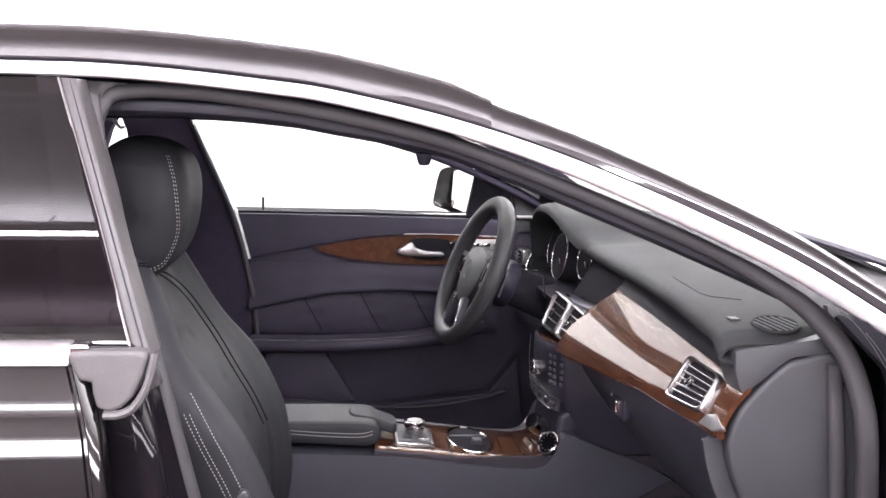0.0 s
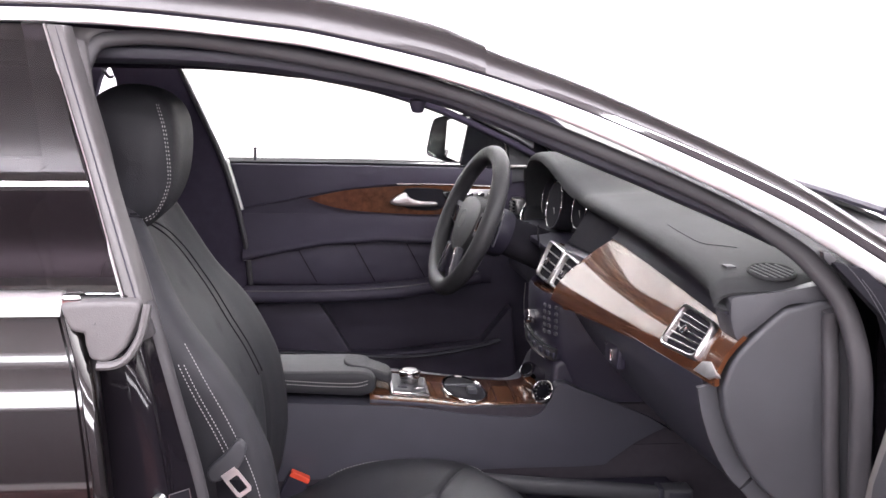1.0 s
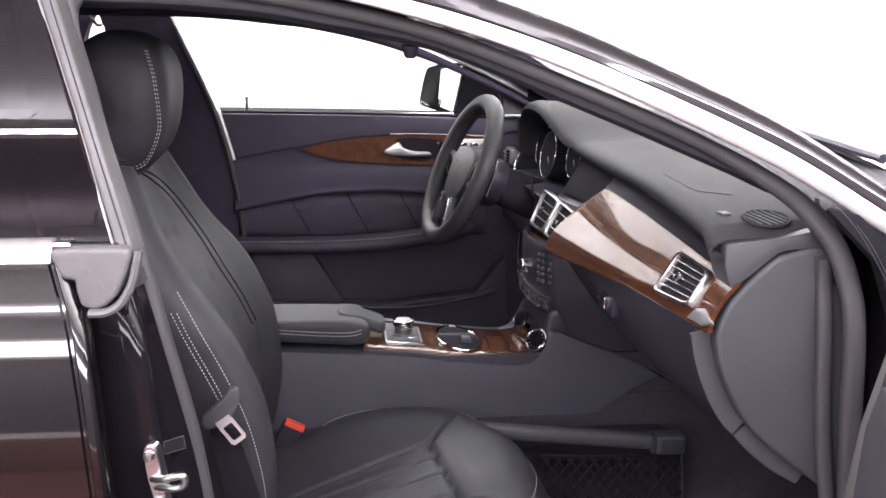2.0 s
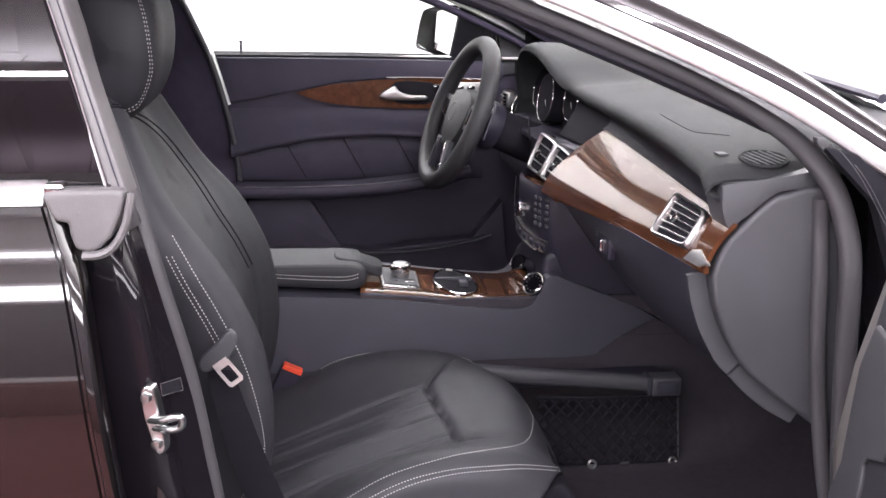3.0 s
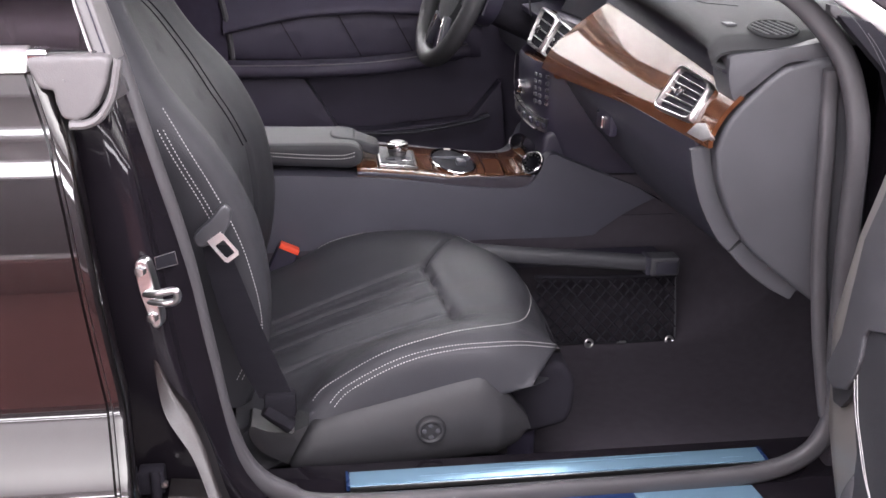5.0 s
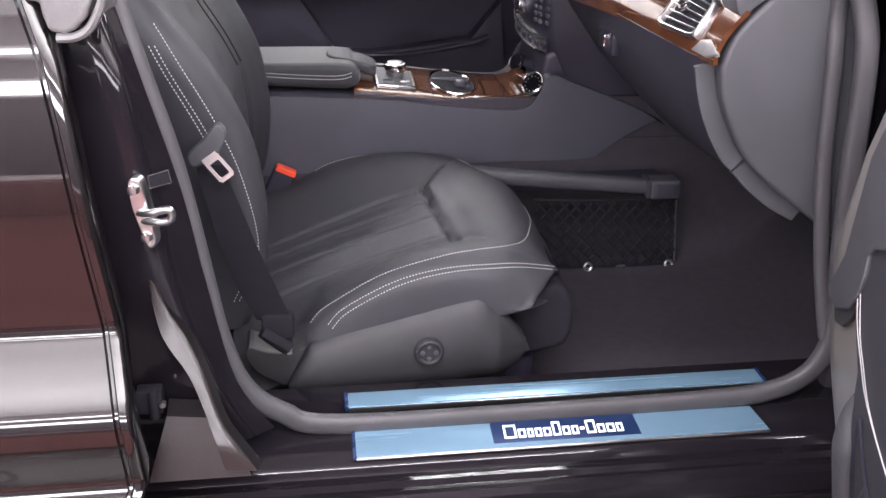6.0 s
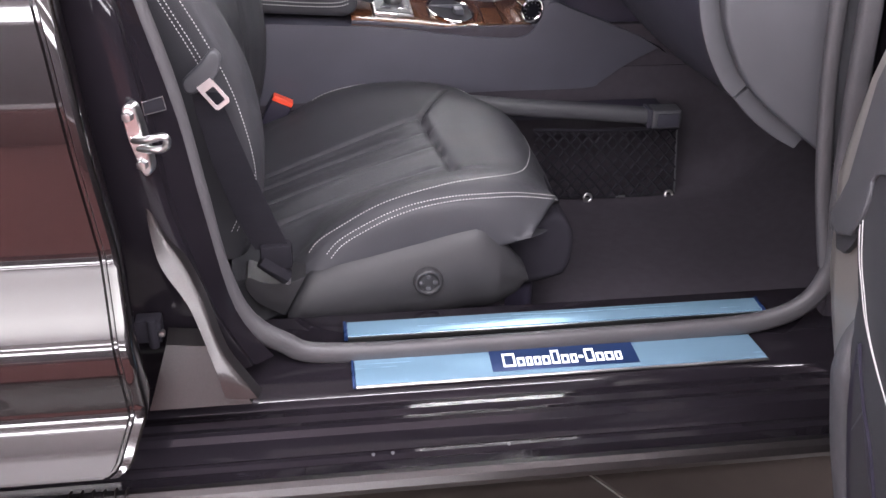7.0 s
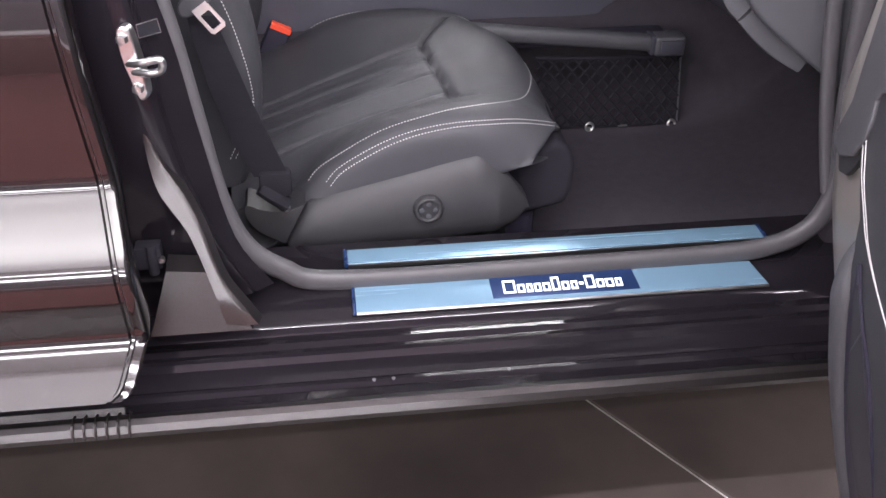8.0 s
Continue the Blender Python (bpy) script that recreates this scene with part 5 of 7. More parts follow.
def console():
    top = glide([(-0.12, 0, 0.620), (0.09, 0, 0.617), (0.29, 0, 0.607), (0.374, 0, 0.599), (0.45, 0, 0.589), (0.545, 0, 0.580), (0.585, 0, 0.583), (0.606, 0, 0.602), (0.622, 0, 0.638), (0.640, 0, 0.643), (0.66, 0, 0.634), (0.705, 0, 0.616), (0.80, 0, 0.577), (0.85, 0, 0.548)], 5)
    low = glide([(0.84, 0, 0.556), (0.78, 0, 0.525), (0.735, 0, 0.494), (0.70, 0, 0.481), (0.5, 0, 0.480), (0.2, 0, 0.470), (-0.12, 0, 0.46)], 4)
    out = [(p.x, 0.812, p.z) for p in top + low]
    con = part("centre_console", prism(out, (0, 0, 0), (0, 0.256, 0), 0.010, 3), CONSOLE, car, "dark grey centre console with walnut top", 30)
    lid = glide([(-0.10, 0, 0.673), (0.10, 0, 0.669), (0.20, 0, 0.668), (0.262, 0, 0.666), (0.283, 0, 0.656), (0.287, 0, 0.640), (0.28, 0, 0.627), (0.262, 0, 0.620)], 4) + glide([(0.10, 0, 0.630), (-0.10, 0, 0.634)], 3)
    part("armrest_lid", prism([(p.x, 0.826, p.z) for p in lid], (0, 0, 0), (0, 0.136, 0), 0.013, 4), LEATHER, con, "padded leather armrest with white double seam", 30)
    for dz in (0.0, -0.0065):
        pts = glide([(-0.10, 0.8250, 0.664 + dz), (0.077, 0.8250, 0.658 + dz), (0.137, 0.8250, 0.653 + dz), (0.198, 0.8250, 0.6485 + dz), (0.249, 0.8250, 0.647 + dz), (0.272, 0.8255, 0.652 + dz)], 6)
        part("stitching", stitches(pts, 0.0045, 0.001), THREAD, con, "white sewn thread")
    flap = glide([(0.236, 0.868, 0.671), (0.275, 0.862, 0.666), (0.312, 0.868, 0.652), (0.320, 0.90, 0.650), (0.312, 0.935, 0.652), (0.25, 0.945, 0.669), (0.230, 0.91, 0.672)], 4, True)
    part("lid_catch", prism([tuple(p) for p in flap], (0, 0, 0), (0, 0, -0.02), 0.006, 3), LEATHER, con)
    # walnut deck
    def deck(x):
        return lerp_table([(0.25, 0.624), (0.29, 0.620), (0.374, 0.6125), (0.45, 0.603), (0.556, 0.593), (0.589, 0.596), (0.615, 0.620), (0.63, 0.645)], x)
    xs = np.linspace(0.275, 0.605, 24)
    rows = [[Vector((x, y, deck(x) - d)) for y, d in ((0.822, 0.014), (0.824, 0.004), (0.830, 0.0), (0.86, 0.0), (0.90, 0.0), (0.95, 0.0), (1.004, 0.0), (1.011, 0.004), (1.013, 0.014))] for x in xs]
    part("wood_top", grid(rows), WOOD, con, "high-gloss walnut console top")
    for y in (0.823, 1.013):
        pts = [Vector((x, y, deck(x) - 0.008)) for x in xs]
        part("deck_edge", sweep(pts, oval(0.003, 0.004, 8)), PLASTIC, con)
    pad = [(0.316, 0.843, 0.6185), (0.388, 0.841, 0.612), (0.391, 0.955, 0.612), (0.317, 0.975, 0.6185)]
    part("control_pad", prism(pad, (0, 0, 0), (0, 0, 0.005), 0.002), SATIN, con, "silver control pad")
    pad = [(0.321, 0.853, 0.6235), (0.383, 0.851, 0.6178), (0.386, 0.948, 0.6178), (0.322, 0.966, 0.6235)]
    part("pad_field", prism(pad, (0, 0, 0), (0, 0, 0.0012), 0.0004, 1), PLASTIC_G, con)
    part("pad_rim", prism([(0.317, 0.840, 0.619), (0.388, 0.838, 0.6125), (0.388, 0.846, 0.6125), (0.317, 0.848, 0.619)], (0, 0, 0), (0, 0, 0.0062), 0.0015), CHROME, con, "bright front edge of the pad")
    part("pad_key", block(0.362, 0.380, 0.872, 0.880, 0.618, 0.6218, 0.001), CHROME, con)
    part("pad_key", block(0.330, 0.348, 0.872, 0.880, 0.621, 0.6252, 0.001), PLASTIC, con)
    k = Vector((0.356, 0.912, 0.6195))
    part("knob_collar", rod(k, k + Vector((0, 0, 0.012)), 0.016, 0.018, 28, 0.002), SATIN, con)
    part("control_knob", rod(k + Vector((0, 0, 0.011)), k + Vector((0, 0, 0.026)), 0.0205, 0.0215, 32, 0.003), CHROME, con, "knurled chrome rotary knob")
    part("knob_top", rod(k + Vector((0, 0, 0.025)), k + Vector((0, 0, 0.028)), 0.015, 0.014, 28, 0.001), SATIN, con)
    # cup holder
    c = Vector((0.463, 0.915, deck(0.463) + 0.002))
    rows = []
    for r, h in ((0.043, -0.002), (0.044, 0.003), (0.0415, 0.004), (0.0385, 0.001), (0.037, -0.02), (0.035, -0.05), (0.002, -0.052)):
        rows.append([c + Vector((math.cos(a) * r, math.sin(a) * (r + 0.040), h - math.cos(a) * r * 0.11)) for a in np.linspace(0, 2 * math.pi, 41)[:-1]])
    part("cup_ring", grid(rows[:4], close_v=True), CHROME, con, "chrome cup holder ring")
    part("cup_well", grid(rows[3:], close_v=True, cap=True), DARK, con)
    part("cup_grip", block(c.x + 0.004, c.x + 0.022, c.y - 0.030, c.y - 0.004, c.z - 0.004, c.z + 0.010, 0.004), PLASTIC, con)
    part("cup_divider", block(c.x - 0.036, c.x + 0.034, c.y + 0.012, c.y + 0.020, c.z - 0.006, c.z + 0.006, 0.002), PLASTIC, con)
    for x0, x1 in ((0.424, 0.414), (0.524, 0.5145), (0.562, 0.551)):
        pts = glide([(x0, 0.935 if x0 < 0.5 else 1.0, deck(x0) + 0.0006), ((x0 + x1) / 2 + 0.002, 0.90, deck((x0 + x1) / 2) + 0.0012), (x1, 0.832, deck(x1) + 0.0004)], 6)
        part("deck_joint", sweep(pts, oval(0.0013, 0.0010, 6)), CHROME, con)
    # chromed dial and button in front
    d = Vector((-0.62, -0.55, 0.56)).normalized()
    m = Vector((0.6005, 0.830, 0.624))
    part("dial_body", rod(m - d * 0.03, m, 0.021, 0.0225, 28, 0.002), PIANO, con)
    part("dial_ring", ring(m + d * 0.002, d, 0.0205, 0.0028, 32, 8), CHROME, con, "chrome-rimmed round dial")
    for i in range(12):
        a = 2 * math.pi * i / 12
        q = d.to_track_quat("Z", "Y") @ Vector((math.cos(a) * 0.0145, math.sin(a) * 0.0145, 0))
        part("dial_mark", rod(m + q + d * 0.0005, m + q + d * 0.0016, 0.0011, 0.0011, 6), SATIN, con)
    m2 = Vector((0.585, 0.880, 0.648))
    part("round_button", rod(m2 - d * 0.03, m2 + d * 0.012, 0.019, 0.017, 28, 0.004), CHROME, con, "round chrome button")
    part("button_face", rod(m2 + d * 0.011, m2 + d * 0.014, 0.012, 0.012, 24, 0.001), PIANO, con)
    cowl = [(0.612, 0.60), (0.622, 0.675), (0.68, 0.70), (0.72, 0.645), (0.66, 0.60)]
    part("stack_foot", plate(cowl, 0.20, 0.84, 0.012, 3), PLASTIC_B, con)


dashboard()
wheel()
console()

# ---- front passenger seat ----
NEAR_BOLSTER = [(0.08, 0.385), (0.14, 0.405), (0.18, 0.428), (0.225, 0.468), (0.305, 0.512), (0.384, 0.530), (0.464, 0.534), (0.51, 0.528), (0.545, 0.514), (0.585, 0.492)]
SEAT_MIDDLE = [(0.08, 0.415), (0.12, 0.424), (0.20, 0.448), (0.30, 0.476), (0.40, 0.500), (0.47, 0.510), (0.52, 0.504), (0.555, 0.480), (0.585, 0.43)]
FAR_BOLSTER = [(0.08, 0.43), (0.173, 0.462), (0.236, 0.492), (0.298, 0.507), (0.36, 0.512), (0.446, 0.509), (0.51, 0.492), (0.55, 0.46), (0.58, 0.42)]


def seat_front(y):
    return lerp_table([(0.28, 0.488), (0.30, 0.508), (0.33, 0.530), (0.37, 0.548), (0.44, 0.566), (0.56, 0.574), (0.68, 0.568), (0.76, 0.552), (0.84, 0.515)], y)


def groove(d, width, depth):
    return depth * math.exp(-(d / width) ** 2)


def cushion():
    rows = []
    nu = 96
    for i in range(nu + 1):
        f = i / nu
        xr = 0.07 + 0.515 * f
        n, c, b = smooth_table(NEAR_BOLSTER, xr), smooth_table(SEAT_MIDDLE, xr), smooth_table(FAR_BOLSTER, xr)
        zb = lerp_table([(0.40, 0.345), (0.46, 0.405), (0.51, 0.437), (0.53, 0.446), (0.585, 0.455)], xr)
        ctrl = [(0.315, zb), (0.290, zb + 0.006), (0.278, max(min(0.41, n - 0.045), zb + 0.010)), (0.282, max(n - 0.035, zb + 0.014)), (0.295, n - 0.010), (0.318, n + 0.002), (0.345, n + 0.001), (0.385, 0.55 * n + 0.45 * c), (0.44, c + 0.001), (0.50, c), (0.57, c - 0.002), (0.64, c + 0.001), (0.70, 0.6 * c + 0.4 * b + 0.003),
                (0.755, b + 0.001), (0.80, b - 0.003), (0.828, b - 0.025), (0.838, b - 0.06), (0.83, 0.35)]
        row = []
        for p in glide([(0, y, max(z, 0.34)) for y, z in ctrl], 15):
            xe = seat_front(p.y)
            x = 0.07 + (xe - 0.07) * f
            z = p.z
            if z > 0.40 and 0.35 < p.y < 0.80:
                # pleats in the middle field
                if x < 0.405:
                    t = min(max((x - 0.12) / 0.26, -0.3), 1.1)
                    fade = min(max((0.396 - x) / 0.025, 0), 1)
                    for y0, y1 in ((0.605, 0.657), (0.561, 0.600), (0.499, 0.538), (0.421, 0.457)):
                        z -= fade * groove(p.y - (y0 + (y1 - y0) * t), 0.0046, 0.0085)
                        z += fade * groove(p.y - (y0 + (y1 - y0) * t) + 0.011, 0.007, 0.0025)
                # cross seam in front of the pleats, curling forward at its far end
                sx = 0.399 - 0.020 * min(max((p.y - 0.42) / 0.22, 0), 1) ** 1.5 + 0.055 * min(max((p.y - 0.655) / 0.09, 0), 1)
                if 0.405 < p.y < 0.745:
                    z -= groove(x - sx, 0.0045, 0.010)
                    if x > sx:
                        z += 0.004 * math.exp(-((x - sx - 0.02) / 0.02) ** 2)
            # light hide creases
            z += 0.0008 * noise.noise(Vector((x * 26, p.y * 14, 1.7)))
            row.append(Vector((x, p.y, z)))
        rows.append(row)
    last = rows[-1]
    for k in range(1, 7):
        a = k / 6
        row = []
        for p in last:
            low = 0.425 + 0.032 * min(max((0.42 - p.y) / 0.06, 0), 1)
            zz = p.z + (min(low, p.z) - p.z) * (a ** 1.3)
            row.append(Vector((p.x + 0.008 * math.sin(a * math.pi * 0.8) - 0.06 * a ** 2, 0.56 + (p.y - 0.56) * (1 - 0.06 * a), zz)))
        rows.append(row)
    return grid(rows)


def backrest_bm():
    face = [(0.45, 0.100), (0.50, 0.118), (0.577, 0.130), (0.643, 0.129), (0.70, 0.120), (0.74, 0.106), (0.78, 0.087), (0.818, 0.064), (0.886, 0.010), (0.95, -0.026), (1.02, -0.060)]
    rows = []
    n = 48
    for i in range(n + 1):
        z = 0.45 + 0.57 * i / n
        x = smooth_table(face, z)
        rise = max(0.0, (z - 0.80) / 0.22)
        w = 0.115 * rise ** 1.5
        d = 0.040 - 0.012 * rise
        ctrl = [(x - 0.16, 0.345 + w), (x - 0.10, 0.302 + w), (x - 0.055, 0.289 + w), (x - 0.02, 0.290 + w), (x - 0.003, 0.306 + w), (x, 0.330 + w), (x - 0.008, 0.365 + w * 0.85), (x - 0.026, 0.40 + w * 0.7), (x - d, 0.435 + w * 0.5), (x - d - 0.006, 0.50 + w * 0.2), (x - d - 0.006, 0.62 - w * 0.2), (x - d, 0.685 - w * 0.5),
                (x - 0.030, 0.735 - w * 0.6), (x - 0.014, 0.775 - w * 0.6), (x - 0.005, 0.806 - w * 0.7), (x - 0.028, 0.838 - w * 0.7), (x - 0.08, 0.844 - w * 0.75), (x - 0.16, 0.79 - w)]
        k = 1.0 if z < 0.985 else 1.0 - 0.25 * ((z - 0.985) / 0.035) ** 2
        cx = x - 0.08
        row = []
        for a, b in [(p.x, p.y) for p in glide([(a, b, 0) for a, b in ctrl], 6, closed=True)]:
            a = cx + (a - cx) * k
            if a > x - 0.07:
                s1, s2 = 0.405 + w * 0.7, 0.715 - w * 0.7
                a -= groove(b - s1, 0.006, 0.008) + groove(b - s2, 0.006, 0.008) * min(max((0.72 - z) / 0.06, 0), 1)
                if 0.47 + w * 0.4 < b < 0.63 - w * 0.4:
                    a -= sum(groove(z - zz, 0.006, 0.006) for zz in (0.60, 0.67, 0.74, 0.81, 0.88))
            a += 0.0010 * noise.noise(Vector((a * 20, b * 16, z * 16)))
            row.append(Vector((a, 0.563 + (b - 0.563) * (0.7 + 0.3 * k), z)))
        rows.append(row)
    return grid(rows, close_v=True, cap=True)


def seat():
    bm = cushion()
    tree = tree_of(bm)
    st = part("front_seat", bm, LEATHER, car, "black leather front passenger seat with white stitching", 75)
    bb = backrest_bm()
    btree = tree_of(bb)
    part("backrest", bb, LEATHER, st, "upright bolstered backrest", 75)
    # headrest
    hr = [(-0.136, 1.150), (-0.112, 1.177), (-0.078, 1.183), (-0.041, 1.172), (-0.019, 1.145), (-0.013, 1.100), (-0.021, 1.040), (-0.044, 0.996), (-0.085, 0.974), (-0.122, 1.00), (-0.138, 1.07)]
    hp = glide([(x, 0.56, z) for x, z in hr], 5, True)
    c = Vector((-0.07, 0.56, 1.08))
    rows = []
    for j in range(25):
        s = -1 + 2 * j / 24
        k = max(1 - abs(s) ** 5, 0.0) ** 0.45 if abs(s) < 1 else 0.0
        k = max(k, 0.03)
        rows.append([c + (p - c) * (k * (0.93 + 0.07 * (1 - s * s))) + Vector((0.014 * s * s * (1 if p.x > -0.07 else 0), s * 0.129, 0)) for p in hp])
    hb = grid(rows, close_v=True, cap=True)
    htree = tree_of(hb)
    part("headrest", hb, LEATHER, st, "padded leather headrest with white seam", 75)
    part("headrest_post", rod((-0.105, 0.50, 0.93), (-0.095, 0.50, 1.03), 0.006), DARK, st)
    part("headrest_post", rod((-0.105, 0.62, 0.93), (-0.095, 0.62, 1.03), 0.006), DARK, st)
    for o in (0.0, 0.0028):
        pts = drape(htree, glide([(-0.036 + o, 0.43, 1.160), (-0.026 + o, 0.43, 1.122), (-0.0216 + o, 0.43, 1.0682), (-0.0258 + o, 0.43, 1.0418), (-0.037 + o, 0.43, 1.0172), (-0.0486 + o, 0.43, 1.0063 - o), (-0.0655, 0.43, 1.0006 - o), (-0.085, 0.43, 0.999 - o)], 10), (-0.08, 0.99, -0.09))
        part("stitching", stitches(pts, 0.0056, 0.0008, 0.5), THREAD, st, "white sewn thread")
    # seams of the cushion
    across = (0.10, 0.88, -0.46)
    line = glide([(0.181, 0.30, 0.4477), (0.1949, 0.315, 0.4564), (0.2231, 0.325, 0.470), (0.287, 0.33, 0.503), (0.3663, 0.333, 0.5247), (0.4161, 0.345, 0.5263), (0.470, 0.37, 0.5191), (0.5015, 0.40, 0.5137), (0.5237, 0.45, 0.5105), (0.5419, 0.53, 0.4987), (0.545, 0.60, 0.494), (0.5432, 0.66, 0.4881)], 8)
    part("stitching", stitches(drape(tree, line, across), 0.0044, 0.0008, 0.5), THREAD, st, "white sewn thread")
    for dz in (0.0, -0.0065):
        line = glide([(0.2054, 0.287, 0.4509), (0.2214, 0.287, 0.4703), (0.2525, 0.287, 0.4903), (0.291, 0.287, 0.5098), (0.3293, 0.287, 0.5224), (0.3754, 0.287, 0.5303), (0.4228, 0.292, 0.5297), (0.4741, 0.31, 0.5201), (0.5366, 0.345, 0.4945)], 10)
        part("stitching", stitches(drape(tree, [p + Vector((0.006 if dz else 0, 0, dz)) for p in line], across), 0.0044, 0.0008, 0.5), THREAD, st, "white sewn thread")
    pts = drape(tree, glide([(0.20, 0.790, 1), (0.30, 0.812, 1), (0.38, 0.815, 1), (0.46, 0.80, 1), (0.51, 0.76, 1)], 10), (0, 0, -1))
    part("stitching", stitches(pts, 0.006, 0.0008), THREAD, st, "white sewn thread")
    # seams of the backrest
    side = glide([(0.012, 0.2, 0.862), (0.033, 0.2, 0.827), (0.065, 0.2, 0.767), (0.094, 0.2, 0.700), (0.110, 0.2, 0.640), (0.118, 0.2, 0.585), (0.117, 0.2, 0.53)], 10)
    part("stitching", stitches(drape(btree, side, (0, 1, 0)), 0.0048, 0.0008), THREAD, st, "white sewn thread")
    for o in (0.0, 0.007):
        side = glide([(0.012 - o, 0.2, 0.838), (0.034 - o, 0.2, 0.793), (0.058 - o, 0.2, 0.745), (0.078 - o, 0.2, 0.70)], 8)
        part("stitching", stitches(drape(btree, side, (0, 1, 0)), 0.0048, 0.0008), THREAD, st, "white sewn thread")
        side = glide([(0.117 - o, 0.2, 0.572), (0.108 - o, 0.2, 0.535), (0.088 - o, 0.2, 0.492)], 8)
        part("stitching", stitches(drape(btree, side, (0, 1, 0)), 0.0048, 0.0008), THREAD, st, "white sewn thread")
    # dark strips for the shade of two seam grooves in the backrest's far valley
    pipe = glide([(-0.0993, 0.67, 0.9611), (-0.0783, 0.67, 0.961), (-0.0573, 0.67, 0.948), (-0.036, 0.67, 0.9252), (-0.0125, 0.67, 0.8914), (0.0112, 0.67, 0.8543), (0.0383, 0.67, 0.8063), (0.0653, 0.67, 0.7601), (0.088, 0.67, 0.712)], 8)
    for o in (-0.0042, 0.0042):
        pts = drape(btree, [p + Vector((o * 0.85, 0, o * 0.5)) for p in pipe], (-0.10, 0.975, -0.19))
        part("groove_shade", sweep(pts, oval(0.0015, 0.0015, 6)), WEBBING, st)
    # side cover with its control wheel
    top_t = [(0.150, 0.380), (0.1773, 0.426), (0.2202, 0.4420), (0.2978, 0.4615), (0.3755, 0.4805), (0.4105, 0.4875), (0.4225, 0.483), (0.4556, 0.4516), (0.4862, 0.4086), (0.490, 0.3944)]
    low_t = [(0.150, 0.352), (0.20, 0.335), (0.33, 0.338), (0.4357, 0.3506), (0.472, 0.3672), (0.490, 0.393)]
    rows = []
    for x in list(np.linspace(0.150, 0.405, 24)) + list(np.linspace(0.411, 0.490, 16)):
        zt, zl = lerp_table(top_t, x), lerp_table(low_t, x)
        h = zt - zl
        tip = min(1.0, max((0.492 - x) / 0.05, 0.05))
        w = 0.024 * tip * min(1.0, h / 0.05)
        lean = x - 0.002
        rows.append([Vector((x, 0.32, zt - 0.012 * tip)), Vector((x, 0.292, zt)), Vector((x, 0.285, zt - 0.001)), Vector((lean, 0.283 - w * 0.30, zt - h * 0.06)), Vector((lean, 0.283 - w * 0.62, zt - h * 0.18)), Vector((lean, 0.283 - w * 0.88, zt - h * 0.32)),
                     Vector((lean, 0.283 - w, zt - h * 0.46)), Vector((lean, 0.283 - w, zt - h * 0.62)), Vector((lean, 0.285 - w * 0.9, zt - h * 0.82)), Vector((lean, 0.290 - w * 0.4, zt - h * 0.95)), Vector((x, 0.32, zl))])
    part("side_cover", grid(rows), COVER, st, "grained plastic seat side cover", 70)
    tail = glide([(0.176, 0, 0.433), (0.16, 0, 0.426), (0.1429, 0, 0.4232), (0.12, 0, 0.426), (0.0986, 0, 0.435), (0.095, 0, 0.42), (0.105, 0, 0.40), (0.1184, 0, 0.388), (0.145, 0, 0.372)], 4)
    part("cover_tail", prism([(p.x, 0.262, p.z) for p in tail], (0, 0, 0), (0, 0.05, 0), 0.005), COVER, st)
    k = Vector((0.3418, 0.2590, 0.4155))
    part("lumbar_base", rod(k + Vector((0, 0.004, 0)), k + Vector((0, -0.003, 0)), 0.0215, 0.0205, 32, 0.001), COVER, st)
    part("lumbar_ring", ring(k + Vector((0, -0.003, 0)), (0, -1, 0), 0.0165, 0.0035, 32, 10), COVER, st, "round lumbar switch")
    for a in range(4):
        v = Vector((math.cos(a * math.pi / 2), 0, math.sin(a * math.pi / 2))) * 0.0095
        part("lumbar_key", rod(k + v + Vector((0, 0.001, 0)), k + v + Vector((0, -0.005, 0)), 0.0042, 0.0036, 12, 0.001), PLASTIC_G, st)
    # apron under the front edge, and the runners
    ap = glide([(0.45, 0, 0.43), (0.4917, 0, 0.440), (0.5187, 0, 0.462), (0.5349, 0, 0.4685), (0.5522, 0, 0.460), (0.566, 0, 0.436), (0.567, 0, 0.405), (0.5627, 0, 0.379), (0.5425, 0, 0.361), (0.45, 0, 0.352)], 4, True)
    part("thigh_support", prism([(p.x, 0.335, p.z) for p in ap], (0, 0, 0), (0, 0.45, 0), 0.014, 4), DARK, st, "dark thigh support under the front edge", 50)
    part("front_apron", block(0.40, 0.515, 0.345, 0.78, 0.285, 0.40, 0.02, 3), PLASTIC_B, st)
    for y in (0.31, 0.77):
        part("runner", block(0.12, 0.46, y, y + 0.04, 0.275, 0.345, 0.004), PLASTIC_B, st)
        part("runner_tip", block(0.425, 0.462, y - 0.004, y + 0.03, 0.338, 0.350, 0.003), SATIN, st)
    part("seat_base", block(0.10, 0.46, 0.34, 0.80, 0.30, 0.40, 0.02), PLASTIC_B, st)
    # buckle on the tunnel side
    a, b = Vector((0.115, 0.785, 0.415)), Vector((0.149, 0.785, 0.486))
    t = (b - a).normalized()
    s = Vector((t.z, 0, -t.x))
    body = [a - s * 0.020, a + s * 0.018, b + s * 0.020, b - s * 0.020]
    part("buckle", prism([tuple(p) for p in body], (0, 0, 0), (0, 0.022, 0), 0.005, 3), PLASTIC_B, st, "black belt buckle")
    red = [b - s * 0.019 - t * 0.007, b + s * 0.019 - t * 0.007, b + s * 0.018 + t * 0.0035, b - s * 0.018 + t * 0.0035]
